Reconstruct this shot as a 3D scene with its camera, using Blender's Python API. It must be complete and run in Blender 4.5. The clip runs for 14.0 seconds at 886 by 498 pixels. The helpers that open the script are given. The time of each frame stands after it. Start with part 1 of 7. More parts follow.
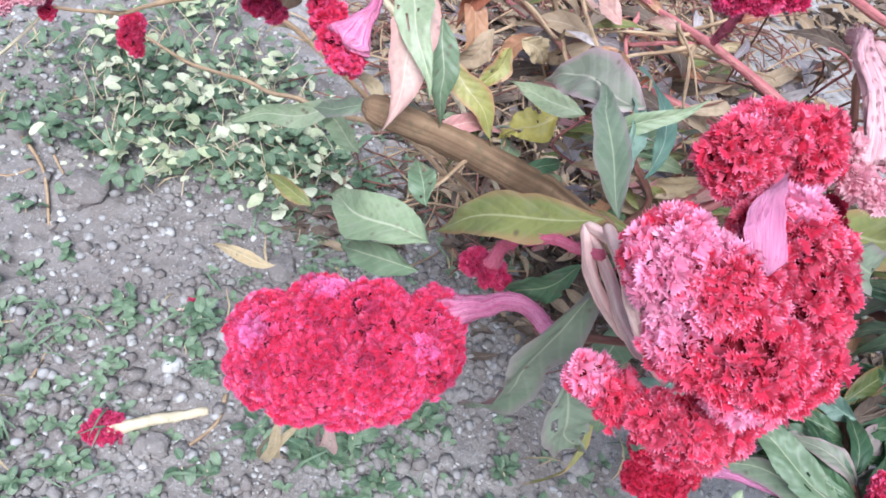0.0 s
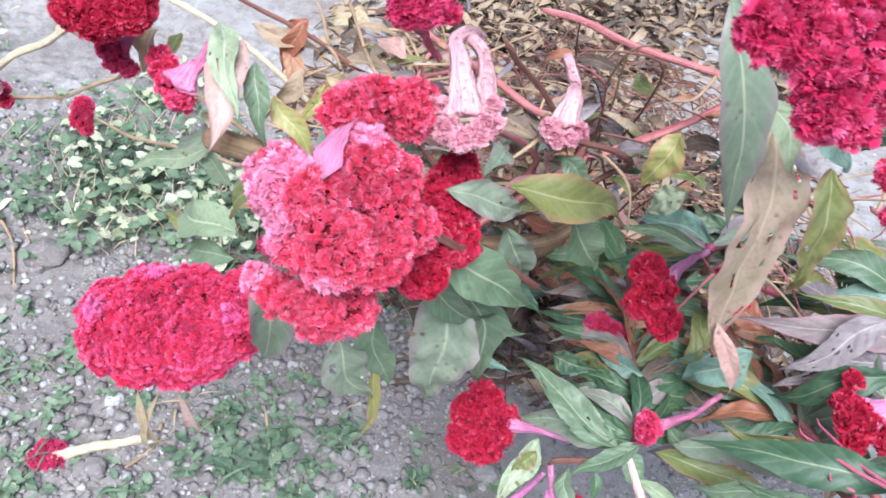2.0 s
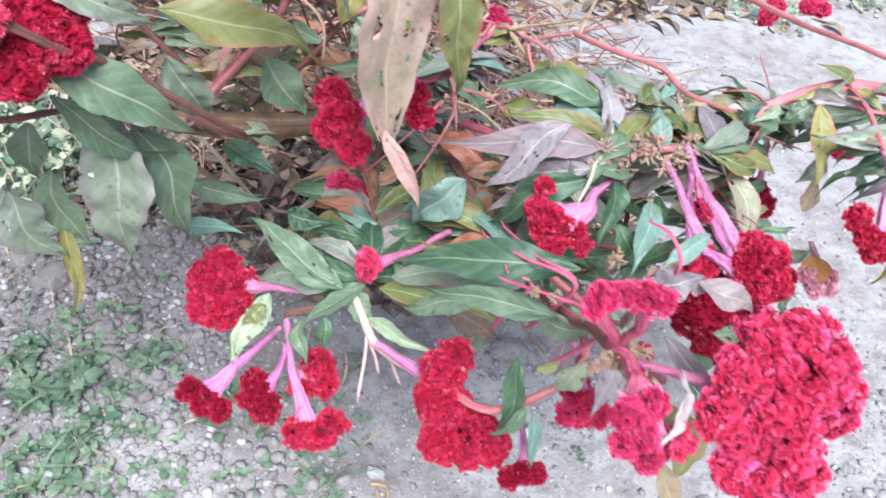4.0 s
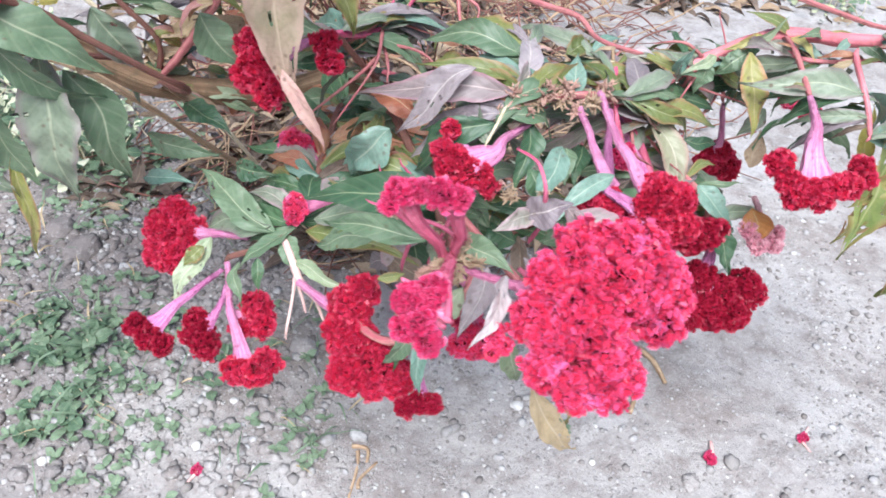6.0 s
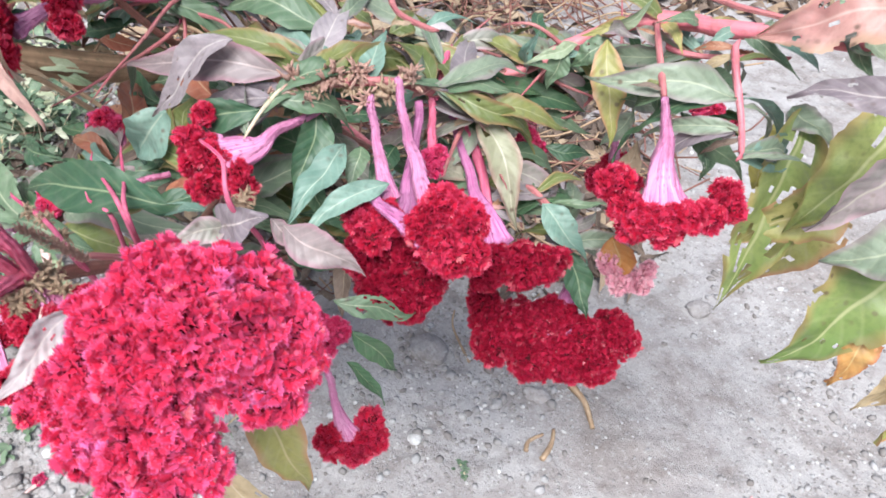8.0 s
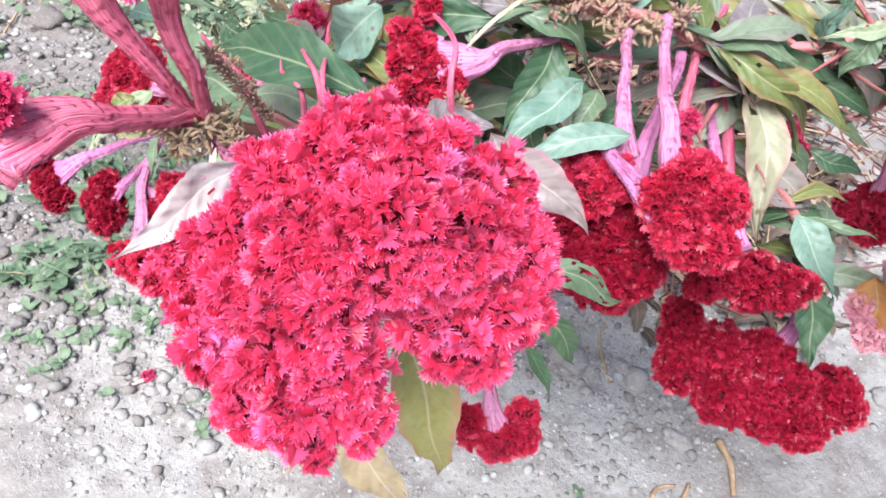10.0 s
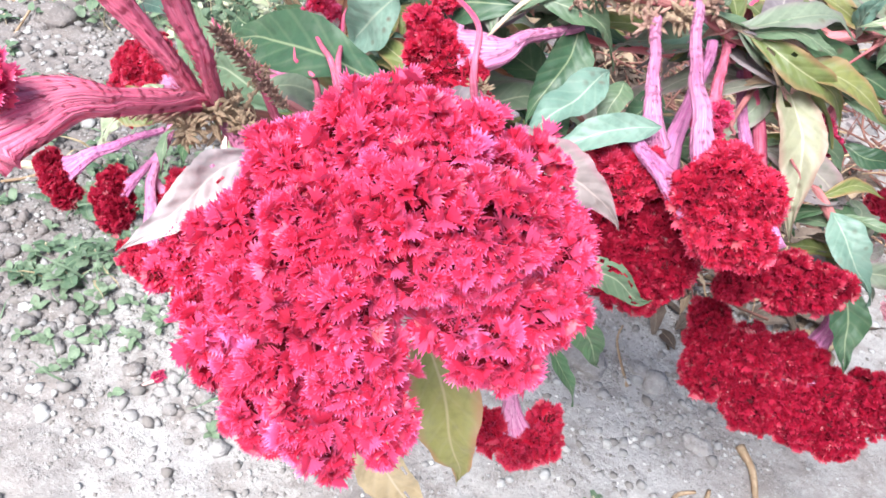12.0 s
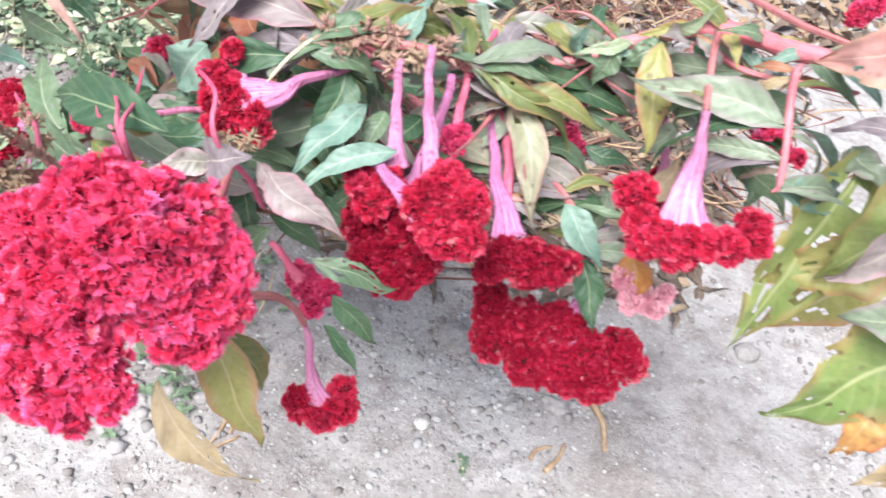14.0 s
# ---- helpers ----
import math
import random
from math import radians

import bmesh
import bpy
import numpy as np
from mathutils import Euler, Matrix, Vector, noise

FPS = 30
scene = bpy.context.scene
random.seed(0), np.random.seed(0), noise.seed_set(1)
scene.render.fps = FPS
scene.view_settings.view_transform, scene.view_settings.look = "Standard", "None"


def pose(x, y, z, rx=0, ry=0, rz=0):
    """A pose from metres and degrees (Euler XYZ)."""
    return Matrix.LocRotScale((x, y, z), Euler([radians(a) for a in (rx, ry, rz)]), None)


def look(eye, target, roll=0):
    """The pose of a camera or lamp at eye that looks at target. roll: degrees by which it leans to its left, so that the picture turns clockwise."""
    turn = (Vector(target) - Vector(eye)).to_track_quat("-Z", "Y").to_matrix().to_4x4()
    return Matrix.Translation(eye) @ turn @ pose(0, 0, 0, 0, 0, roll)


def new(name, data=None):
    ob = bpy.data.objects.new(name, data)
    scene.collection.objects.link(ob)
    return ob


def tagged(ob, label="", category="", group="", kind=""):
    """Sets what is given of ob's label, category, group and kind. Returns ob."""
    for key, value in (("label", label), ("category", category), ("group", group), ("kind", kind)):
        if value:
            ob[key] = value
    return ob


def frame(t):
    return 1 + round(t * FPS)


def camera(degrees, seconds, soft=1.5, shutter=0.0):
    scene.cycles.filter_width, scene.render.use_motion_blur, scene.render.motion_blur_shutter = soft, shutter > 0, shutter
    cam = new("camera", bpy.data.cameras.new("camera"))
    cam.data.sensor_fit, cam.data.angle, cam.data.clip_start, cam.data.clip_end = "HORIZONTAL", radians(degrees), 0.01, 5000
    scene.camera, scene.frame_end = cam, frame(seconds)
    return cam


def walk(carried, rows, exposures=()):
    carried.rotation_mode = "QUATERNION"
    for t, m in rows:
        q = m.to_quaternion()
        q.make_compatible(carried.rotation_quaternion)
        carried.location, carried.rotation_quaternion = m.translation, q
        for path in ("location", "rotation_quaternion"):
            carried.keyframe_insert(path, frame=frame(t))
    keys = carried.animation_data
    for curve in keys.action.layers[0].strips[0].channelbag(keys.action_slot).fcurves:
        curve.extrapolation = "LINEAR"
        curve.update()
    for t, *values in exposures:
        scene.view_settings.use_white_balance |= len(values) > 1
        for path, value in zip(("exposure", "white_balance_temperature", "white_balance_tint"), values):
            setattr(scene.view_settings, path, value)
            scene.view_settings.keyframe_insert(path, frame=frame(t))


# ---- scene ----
cam = camera(58.8, 14.0, soft=1.7, shutter=0.4)
PATH = [
    (0, (0.0450, 0.0292, 1.0117), (0.2205, 1.0568, -0.0668), 18.8),
    (0.5, (0.0562, 0.0015, 1.0237), (0.1980, 1.0553, -0.0345), 17.5),
    (1, (0.1102, -0.0413, 1.0583), (0.1785, 1.0605, 0.0428), 14.0),
    (1.5, (0.1995, -0.0892, 1.0793), (0.2895, 1.0328, 0.0878), 12.5),
    (2, (0.2415, -0.1147, 1.0823), (0.3300, 1.0223, 0.1080), 11.6),
    (2.5, (0.2707, -0.1297, 1.0808), (0.3855, 1.0110, 0.1132), 10.7),
    (3, (0.3195, -0.1462, 1.0613), (0.4845, 0.9765, 0.0810), 10.7),
    (3.5, (0.3818, -0.1665, 1.0433), (0.6090, 0.9270, 0.0420), 10.3),
    (4, (0.4515, -0.1920, 1.0162), (0.6840, 0.9105, 0.0263), 10.6),
    (4.2, (0.4657, -0.2108, 1.0132), (0.7020, 0.8978, 0.0307), 10.3),
    (6.3, (0.6518, -0.2640, 1.0012), (0.6945, 0.8678, 0.0173), 4.9),
    (6.5, (0.6787, -0.2647, 1.0072), (0.7350, 0.8715, 0.0300), 4.8),
    (7, (0.7575, -0.2152, 1.0080), (0.8347, 0.9248, 0.0368), 3.5),
    (7.5, (0.8227, -0.1552, 0.9810), (0.8077, 0.9637, -0.0180), 3.9),
    (8, (0.8580, -0.1297, 0.9353), (0.7755, 0.9885, -0.0600), 4.7),
    (8.5, (0.8648, -0.1200, 0.9165), (0.7432, 0.9960, -0.0780), 5.8),
    (9, (0.8490, -0.1320, 0.8902), (0.6240, 0.9870, -0.0833), 9.2),
    (9.2, (0.8235, -0.1125, 0.8618), (0.5325, 0.9832, -0.1207), 10.0),
    (11.3, (0.8017, -0.0750, 0.8317), (0.4778, 0.9637, -0.2003), 11.2),
    (11.5, (0.8017, -0.0758, 0.8287), (0.4785, 0.9645, -0.2025), 11.0),
    (12, (0.7995, -0.0735, 0.8257), (0.4620, 0.9742, -0.1928), 10.4),
    (12.5, (0.8010, -0.0758, 0.8273), (0.4545, 0.9720, -0.1883), 10.3),
    (13, (0.8100, -0.0758, 0.8400), (0.4823, 0.9705, -0.1845), 10.7),
    (13.5, (0.8648, -0.0870, 0.8910), (0.5715, 0.9682, -0.1335), 9.5),
    (14, (0.9158, -0.1043, 0.9195), (0.6810, 0.9690, -0.1028), 9.9),
]
walk(cam, [(t, look(eye, target, roll)) for t, eye, target, roll in PATH],
     exposures=[(0, 0.30, 5550, 8), (4, 0.56, 5600, 8), (7.5, 0.44, 5900, 8), (9, 0.58, 5950, 8), (12, 0.84, 6000, 8), (14, 0.76, 6050, 8)])

# ---- light: soft daylight in open shade ----
world = bpy.data.worlds.new("sky")
scene.world = world
world.use_nodes = True
wn = world.node_tree
sky = wn.nodes.new("ShaderNodeTexSky")
sky.sky_type, sky.sun_disc = "NISHITA", False
sky.sun_elevation, sky.sun_rotation = radians(52), radians(200)
sky.air_density, sky.dust_density = 1.0, 3.0
wn.nodes["Background"].inputs["Strength"].default_value = 0.085
wn.links.new(sky.outputs[0], wn.nodes["Background"].inputs[0])
sun = new("sun", bpy.data.lights.new("sun", "SUN"))
sun.data.energy, sun.data.angle, sun.data.color = 5.0, radians(34), (1.0, 0.96, 0.91)
sun.matrix_world = look((0.4, -1.6, 3.4), (0.5, 0.6, 0))


# ---- materials ----
def tree_of(name, rough=0.6, spec=0.4):
    m = bpy.data.materials.new(name)
    m.use_nodes = True
    t = m.node_tree
    b = t.nodes["Principled BSDF"]
    b.inputs["Roughness"].default_value = rough
    b.inputs["Specular IOR Level"].default_value = spec
    return m, t, b


def ramp(t, fac, stops):
    r = t.nodes.new("ShaderNodeValToRGB")
    e = r.color_ramp.elements
    while len(e) < len(stops):
        e.new(0.5)
    for k, (p, c) in zip(e, stops):
        k.position, k.color = p, (*c, 1)
    t.links.new(fac, r.inputs[0])
    return r.outputs[0]


def noise_tex(t, scale, detail=4, coord="Object", stretch=None, rough=0.55):
    n = t.nodes.new("ShaderNodeTexNoise")
    n.inputs["Scale"].default_value, n.inputs["Detail"].default_value = scale, detail
    n.inputs["Roughness"].default_value = rough
    c = t.nodes.new("ShaderNodeTexCoord")
    if stretch:
        mp = t.nodes.new("ShaderNodeMapping")
        mp.inputs["Scale"].default_value = stretch
        t.links.new(c.outputs[coord], mp.inputs[0])
        t.links.new(mp.outputs[0], n.inputs["Vector"])
    else:
        t.links.new(c.outputs[coord], n.inputs["Vector"])
    return n.outputs[0]


def mix(t, fac, a, b, kind="MIX"):
    m = t.nodes.new("ShaderNodeMix")
    m.data_type, m.blend_type = "RGBA", kind
    for sock, v in ((m.inputs[0], fac), (m.inputs[6], a), (m.inputs[7], b)):
        if isinstance(v, bpy.types.NodeSocket):
            t.links.new(v, sock)
        elif isinstance(v, (int, float)):
            sock.default_value = v
        else:
            sock.default_value = (*v, 1)
    return m.outputs[2]


def math_node(t, op, a, b=0.0, c=0.0):
    m = t.nodes.new("ShaderNodeMath")
    m.operation = op
    for sock, v in zip(m.inputs, (a, b, c)):
        if isinstance(v, bpy.types.NodeSocket):
            t.links.new(v, sock)
        else:
            sock.default_value = v
    return m.outputs[0]


def bump(t, b, height, strength, distance):
    n = t.nodes.new("ShaderNodeBump")
    n.inputs["Strength"].default_value, n.inputs["Distance"].default_value = strength, distance
    t.links.new(height, n.inputs["Height"])
    t.links.new(n.outputs[0], b.inputs["Normal"])


def petal_material(name, deep, mid, tip):
    """Crested florets: deep at the root, paler at the ragged tip, no two alike; recess shade and tip highlights are
    partly put into these colours.
    """
    m, t, b = tree_of(name, 0.42, 0.5)
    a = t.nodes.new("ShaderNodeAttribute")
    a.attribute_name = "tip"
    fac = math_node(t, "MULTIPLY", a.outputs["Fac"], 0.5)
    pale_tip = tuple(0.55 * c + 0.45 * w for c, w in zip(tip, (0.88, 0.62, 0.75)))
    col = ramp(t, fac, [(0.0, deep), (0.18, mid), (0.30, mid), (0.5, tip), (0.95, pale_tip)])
    g = t.nodes.new("ShaderNodeNewGeometry")
    col = mix(t, math_node(t, "MULTIPLY", math_node(t, "POWER", g.outputs["Random Per Island"], 2.0), 0.4), col, tip)
    patch = noise_tex(t, 45, 2)
    col = mix(t, ramp(t, patch, [(0.5, (0, 0, 0)), (0.75, (0.5, 0.5, 0.5))]), col, deep)
    t.links.new(col, b.inputs["Base Color"])
    b.inputs["Sheen Weight"].default_value = 0.25
    b.inputs["Sheen Tint"].default_value = (*tip, 1)
    b.inputs["Transmission Weight"].default_value = 0.0
    tr = t.nodes.new("ShaderNodeBsdfTranslucent")
    t.links.new(col, tr.inputs[0])
    mx = t.nodes.new("ShaderNodeMixShader")
    mx.inputs[0].default_value = 0.3
    t.links.new(b.outputs[0], mx.inputs[1])
    t.links.new(tr.outputs[0], mx.inputs[2])
    t.links.new(mx.outputs[0], t.nodes["Material Output"].inputs[0])
    return m


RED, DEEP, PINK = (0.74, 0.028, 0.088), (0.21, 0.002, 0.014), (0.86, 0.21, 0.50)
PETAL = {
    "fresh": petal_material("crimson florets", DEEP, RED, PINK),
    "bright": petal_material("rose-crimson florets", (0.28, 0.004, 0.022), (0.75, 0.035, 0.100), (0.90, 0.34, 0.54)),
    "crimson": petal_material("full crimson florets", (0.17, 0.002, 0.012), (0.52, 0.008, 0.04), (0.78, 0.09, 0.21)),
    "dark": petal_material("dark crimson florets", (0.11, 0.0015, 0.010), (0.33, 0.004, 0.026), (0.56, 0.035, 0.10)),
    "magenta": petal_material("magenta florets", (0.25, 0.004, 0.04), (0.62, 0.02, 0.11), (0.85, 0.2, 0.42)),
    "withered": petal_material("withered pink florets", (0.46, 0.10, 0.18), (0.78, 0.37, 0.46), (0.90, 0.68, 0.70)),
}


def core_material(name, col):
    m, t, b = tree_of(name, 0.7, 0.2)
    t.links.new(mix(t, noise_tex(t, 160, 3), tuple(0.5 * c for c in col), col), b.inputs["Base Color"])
    bump(t, b, noise_tex(t, 400, 3), 0.5, 0.002)
    return m


# far darker than the florets: the shade of the clefts as body colour
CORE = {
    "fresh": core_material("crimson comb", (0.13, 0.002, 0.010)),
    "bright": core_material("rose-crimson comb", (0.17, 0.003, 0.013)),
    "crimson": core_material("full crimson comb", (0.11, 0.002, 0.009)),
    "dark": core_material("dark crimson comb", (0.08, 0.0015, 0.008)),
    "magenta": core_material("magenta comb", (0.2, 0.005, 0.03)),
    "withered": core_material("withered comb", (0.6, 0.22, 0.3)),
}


def streaked(name, a, c, rough=0.68, scale=60, scars=0.7):
    """Stem or neck with fine streaks that run along it."""
    m, t, b = tree_of(name, rough, 0.22)
    u = t.nodes.new("ShaderNodeUVMap")
    mp = t.nodes.new("ShaderNodeMapping")
    mp.inputs["Scale"].default_value = (3, scale, 1)
    t.links.new(u.outputs[0], mp.inputs[0])
    n = t.nodes.new("ShaderNodeTexNoise")
    n.inputs["Scale"].default_value, n.inputs["Detail"].default_value = 1.0, 3
    t.links.new(mp.outputs[0], n.inputs["Vector"])
    blot = noise_tex(t, 30, 3)
    col = mix(t, ramp(t, n.outputs[0], [(0.3, (0, 0, 0)), (0.7, (1, 1, 1))]), a, c)
    col = mix(t, ramp(t, blot, [(0.45, (0, 0, 0)), (0.7, (0.45, 0.45, 0.45))]), col, tuple(0.55 * v for v in a))
    scar = noise_tex(t, 110, 4, rough=0.7)
    col = mix(t, ramp(t, scar, [(0.52, (0, 0, 0)), (0.72, (scars,) * 3)]), col, (0.45 * a[0] + 0.06, 0.45 * a[1] + 0.07, 0.45 * a[2] + 0.04))
    t.links.new(col, b.inputs["Base Color"])
    bump(t, b, math_node(t, "ADD", n.outputs[0], scar), 0.8, 0.002)
    return m


STEM = {
    "pink_stem": streaked("dull pink stem", (0.42, 0.10, 0.13), (0.62, 0.30, 0.27), scale=8),
    "salmon_stem": streaked("salmon stem", (0.58, 0.12, 0.17), (0.74, 0.33, 0.34), scale=6),
    "magenta_stem": streaked("magenta stem", (0.50, 0.05, 0.14), (0.70, 0.22, 0.32), scale=8),
    "pale_pink": streaked("pale pink stem", (0.76, 0.42, 0.42), (0.86, 0.72, 0.62), scale=10, scars=0.2),
    "cream_stem": streaked("cream stem", (0.62, 0.50, 0.34), (0.74, 0.66, 0.5), scale=6),
    "brown_stem": streaked("brown-pink stem", (0.16, 0.06, 0.055), (0.34, 0.17, 0.13), 0.7, scale=8),
    "dry_stem": streaked("dry straw stem", (0.36, 0.22, 0.13), (0.58, 0.44, 0.30), 0.75, scale=7),
    "bark": streaked("grey-brown woody stem", (0.13, 0.075, 0.045), (0.40, 0.27, 0.17), 0.85, scale=14),
}
NECK = {
    "fresh": streaked("magenta neck", (0.60, 0.10, 0.28), (0.80, 0.40, 0.56), scars=0.2),
    "bright": streaked("rose neck", (0.72, 0.34, 0.42), (0.86, 0.66, 0.66), scars=0.15),
    "crimson": streaked("mauve-pink neck", (0.56, 0.13, 0.32), (0.78, 0.42, 0.60), scars=0.2),
    "dark": streaked("violet-pink neck", (0.48, 0.09, 0.29), (0.72, 0.36, 0.58), scars=0.2),
    "lilac_fold": streaked("lilac-pink smooth fold", (0.66, 0.14, 0.34), (0.82, 0.40, 0.56), scars=0.1),
    "magenta": streaked("crimson-pink neck", (0.80, 0.10, 0.23), (0.90, 0.34, 0.46), scars=0.1),
    "withered": streaked("pale pink neck", (0.64, 0.29, 0.35), (0.80, 0.54, 0.55), scars=0.4),
}


def leaf_material(name, base, other, vein, edge=None, rough=0.48):
    """Leaf blade: a pale midrib and side veins, blotches at two scales, a tinted rim."""
    m, t, b = tree_of(name, rough, 0.5)
    u = t.nodes.new("ShaderNodeUVMap")
    s = t.nodes.new("ShaderNodeSeparateXYZ")
    t.links.new(u.outputs[0], s.inputs[0])
    off = math_node(t, "ABSOLUTE", math_node(t, "SUBTRACT", s.outputs[1], 0.5))
    info = t.nodes.new("ShaderNodeObjectInfo")
    blot = noise_tex(t, 22, 4)
    fine = noise_tex(t, 240, 3)
    shift = math_node(t, "ADD", blot, math_node(t, "MULTIPLY", math_node(t, "SUBTRACT", info.outputs["Random"], 0.5), 0.35))
    col = mix(t, ramp(t, shift, [(0.32, (0, 0, 0)), (0.68, (1, 1, 1))]), base, other)
    col = mix(t, ramp(t, fine, [(0.45, (0, 0, 0)), (0.8, (0.5, 0.5, 0.5))]), col, tuple(0.6 * c for c in base))
    if edge:
        rim = math_node(t, "ADD", off, math_node(t, "MULTIPLY", blot, 0.25))
        col = mix(t, ramp(t, rim, [(0.45, (0, 0, 0)), (0.62, (0.85, 0.85, 0.85))]), col, edge)
    wave = t.nodes.new("ShaderNodeTexWave")
    wave.inputs["Scale"].default_value, wave.inputs["Distortion"].default_value = 2.6, 1.2
    wave.inputs["Detail"].default_value = 1.0
    cb = t.nodes.new("ShaderNodeCombineXYZ")
    t.links.new(math_node(t, "SUBTRACT", s.outputs[0], math_node(t, "MULTIPLY", off, 0.35)), cb.inputs[0])
    t.links.new(cb.outputs[0], wave.inputs["Vector"])
    side = ramp(t, wave.outputs["Fac"], [(0.82, (0, 0, 0)), (1.0, (0.11, 0.11, 0.11))])
    col = mix(t, side, col, vein)
    col = mix(t, ramp(t, off, [(0.008, (0.7, 0.7, 0.7)), (0.032, (0, 0, 0))]), col, vein)
    v = t.nodes.new("ShaderNodeTexVoronoi")
    v.inputs["Scale"].default_value = 95
    oc = t.nodes.new("ShaderNodeTexCoord")
    t.links.new(oc.outputs["Object"], v.inputs["Vector"])
    spot = math_node(t, "MULTIPLY", ramp(t, v.outputs["Distance"], [(0.10, (0.8, 0.8, 0.8)), (0.26, (0, 0, 0))]), ramp(t, blot, [(0.5, (0, 0, 0)), (0.62, (1, 1, 1))]))
    col = mix(t, spot, col, (0.12, 0.075, 0.05))
    worn = noise_tex(t, 60, 5, rough=0.7)
    col = mix(t, ramp(t, worn, [(0.5, (0, 0, 0)), (0.75, (0.25, 0.25, 0.25))]), col, tuple(0.5 * c + 0.16 for c in vein))
    t.links.new(col, b.inputs["Base Color"])
    bump(t, b, math_node(t, "ADD", math_node(t, "MULTIPLY", wave.outputs["Fac"], 0.4), math_node(t, "MULTIPLY", fine, 0.6)), 0.3, 0.002)
    tr = t.nodes.new("ShaderNodeBsdfTranslucent")
    t.links.new(col, tr.inputs[0])
    mx = t.nodes.new("ShaderNodeMixShader")
    mx.inputs[0].default_value = 0.22
    t.links.new(b.outputs[0], mx.inputs[1])
    t.links.new(tr.outputs[0], mx.inputs[2])
    t.links.new(mx.outputs[0], t.nodes["Material Output"].inputs[0])
    return m


LEAF = {
    "green": leaf_material("green leaf", (0.115, 0.185, 0.105), (0.19, 0.265, 0.16), (0.46, 0.50, 0.34)),
    "dark_green": leaf_material("dark green leaf", (0.05, 0.11, 0.06), (0.09, 0.17, 0.08), (0.32, 0.38, 0.22)),
    "grey_green": leaf_material("grey-green leaf", (0.18, 0.24, 0.16), (0.27, 0.32, 0.23), (0.46, 0.5, 0.34), (0.27, 0.22, 0.22)),
    "blue_green": leaf_material("blue-green leaf", (0.14, 0.25, 0.195), (0.25, 0.37, 0.30), (0.46, 0.54, 0.42)),
    "pale_green": leaf_material("pale green leaf", (0.26, 0.34, 0.20), (0.40, 0.46, 0.30), (0.6, 0.62, 0.45)),
    "yellow_green": leaf_material("yellow-green leaf", (0.30, 0.32, 0.08), (0.42, 0.38, 0.14), (0.6, 0.52, 0.3), (0.5, 0.25, 0.14)),
    "olive": leaf_material("olive leaf", (0.15, 0.19, 0.06), (0.24, 0.25, 0.08), (0.44, 0.44, 0.24), (0.34, 0.2, 0.1)),
    "pale_olive": leaf_material("spotted pale olive leaf", (0.34, 0.34, 0.22), (0.45, 0.43, 0.32), (0.58, 0.54, 0.42), (0.36, 0.22, 0.18)),
    "tan_olive": leaf_material("fading olive and tan leaf", (0.28, 0.27, 0.13), (0.50, 0.37, 0.28), (0.62, 0.50, 0.36), (0.5, 0.34, 0.28)),
    "torn_green": leaf_material("eaten yellow-green leaf", (0.17, 0.25, 0.07), (0.30, 0.34, 0.11), (0.5, 0.5, 0.26), (0.36, 0.26, 0.1)),
    "mauve": leaf_material("dusty mauve leaf", (0.24, 0.185, 0.19), (0.35, 0.29, 0.28), (0.62, 0.5, 0.46), (0.42, 0.22, 0.27)),
    "mauve_grey": leaf_material("mauve-grey leaf", (0.22, 0.18, 0.20), (0.33, 0.28, 0.29), (0.58, 0.52, 0.48)),
    "mauve_green": leaf_material("green leaf flushed mauve", (0.24, 0.27, 0.20), (0.38, 0.31, 0.31), (0.56, 0.52, 0.42), (0.45, 0.3, 0.33)),
    "pale_mauve": leaf_material("pale mauve leaf", (0.42, 0.36, 0.38), (0.54, 0.48, 0.48), (0.72, 0.66, 0.6)),
    "pale_pink": leaf_material("pale pink dry leaf", (0.66, 0.42, 0.38), (0.74, 0.58, 0.5), (0.8, 0.68, 0.58), (0.55, 0.3, 0.28)),
    "pink_dry": leaf_material("dry pink leaf", (0.55, 0.25, 0.25), (0.62, 0.4, 0.34), (0.7, 0.5, 0.42)),
    "salmon": leaf_material("salmon leaf", (0.44, 0.19, 0.175), (0.52, 0.29, 0.25), (0.62, 0.42, 0.36), (0.45, 0.3, 0.2)),
    "orange": leaf_material("orange dying leaf", (0.50, 0.22, 0.06), (0.55, 0.34, 0.12), (0.62, 0.46, 0.2), (0.4, 0.13, 0.07)),
    "rust": leaf_material("rust-red leaf", (0.36, 0.12, 0.07), (0.48, 0.26, 0.15), (0.56, 0.4, 0.26)),
    "yellow": leaf_material("yellow leaf", (0.55, 0.48, 0.12), (0.62, 0.56, 0.2), (0.66, 0.6, 0.36)),
    "tan": leaf_material("tan dry leaf", (0.36, 0.25, 0.16), (0.50, 0.38, 0.26), (0.58, 0.48, 0.36), rough=0.7),
    "straw": leaf_material("straw leaf", (0.50, 0.38, 0.22), (0.62, 0.50, 0.32), (0.68, 0.58, 0.42), rough=0.7),
    "weed": leaf_material("weed leaf", (0.105, 0.175, 0.105), (0.22, 0.30, 0.19), (0.34, 0.42, 0.24)),
    "weed_pale": leaf_material("pale weed leaf", (0.50, 0.54, 0.33), (0.72, 0.72, 0.54), (0.66, 0.66, 0.5)),
    "litter": leaf_material("leaf litter", (0.085, 0.058, 0.046), (0.25, 0.185, 0.145), (0.36, 0.28, 0.2), rough=0.8),
}


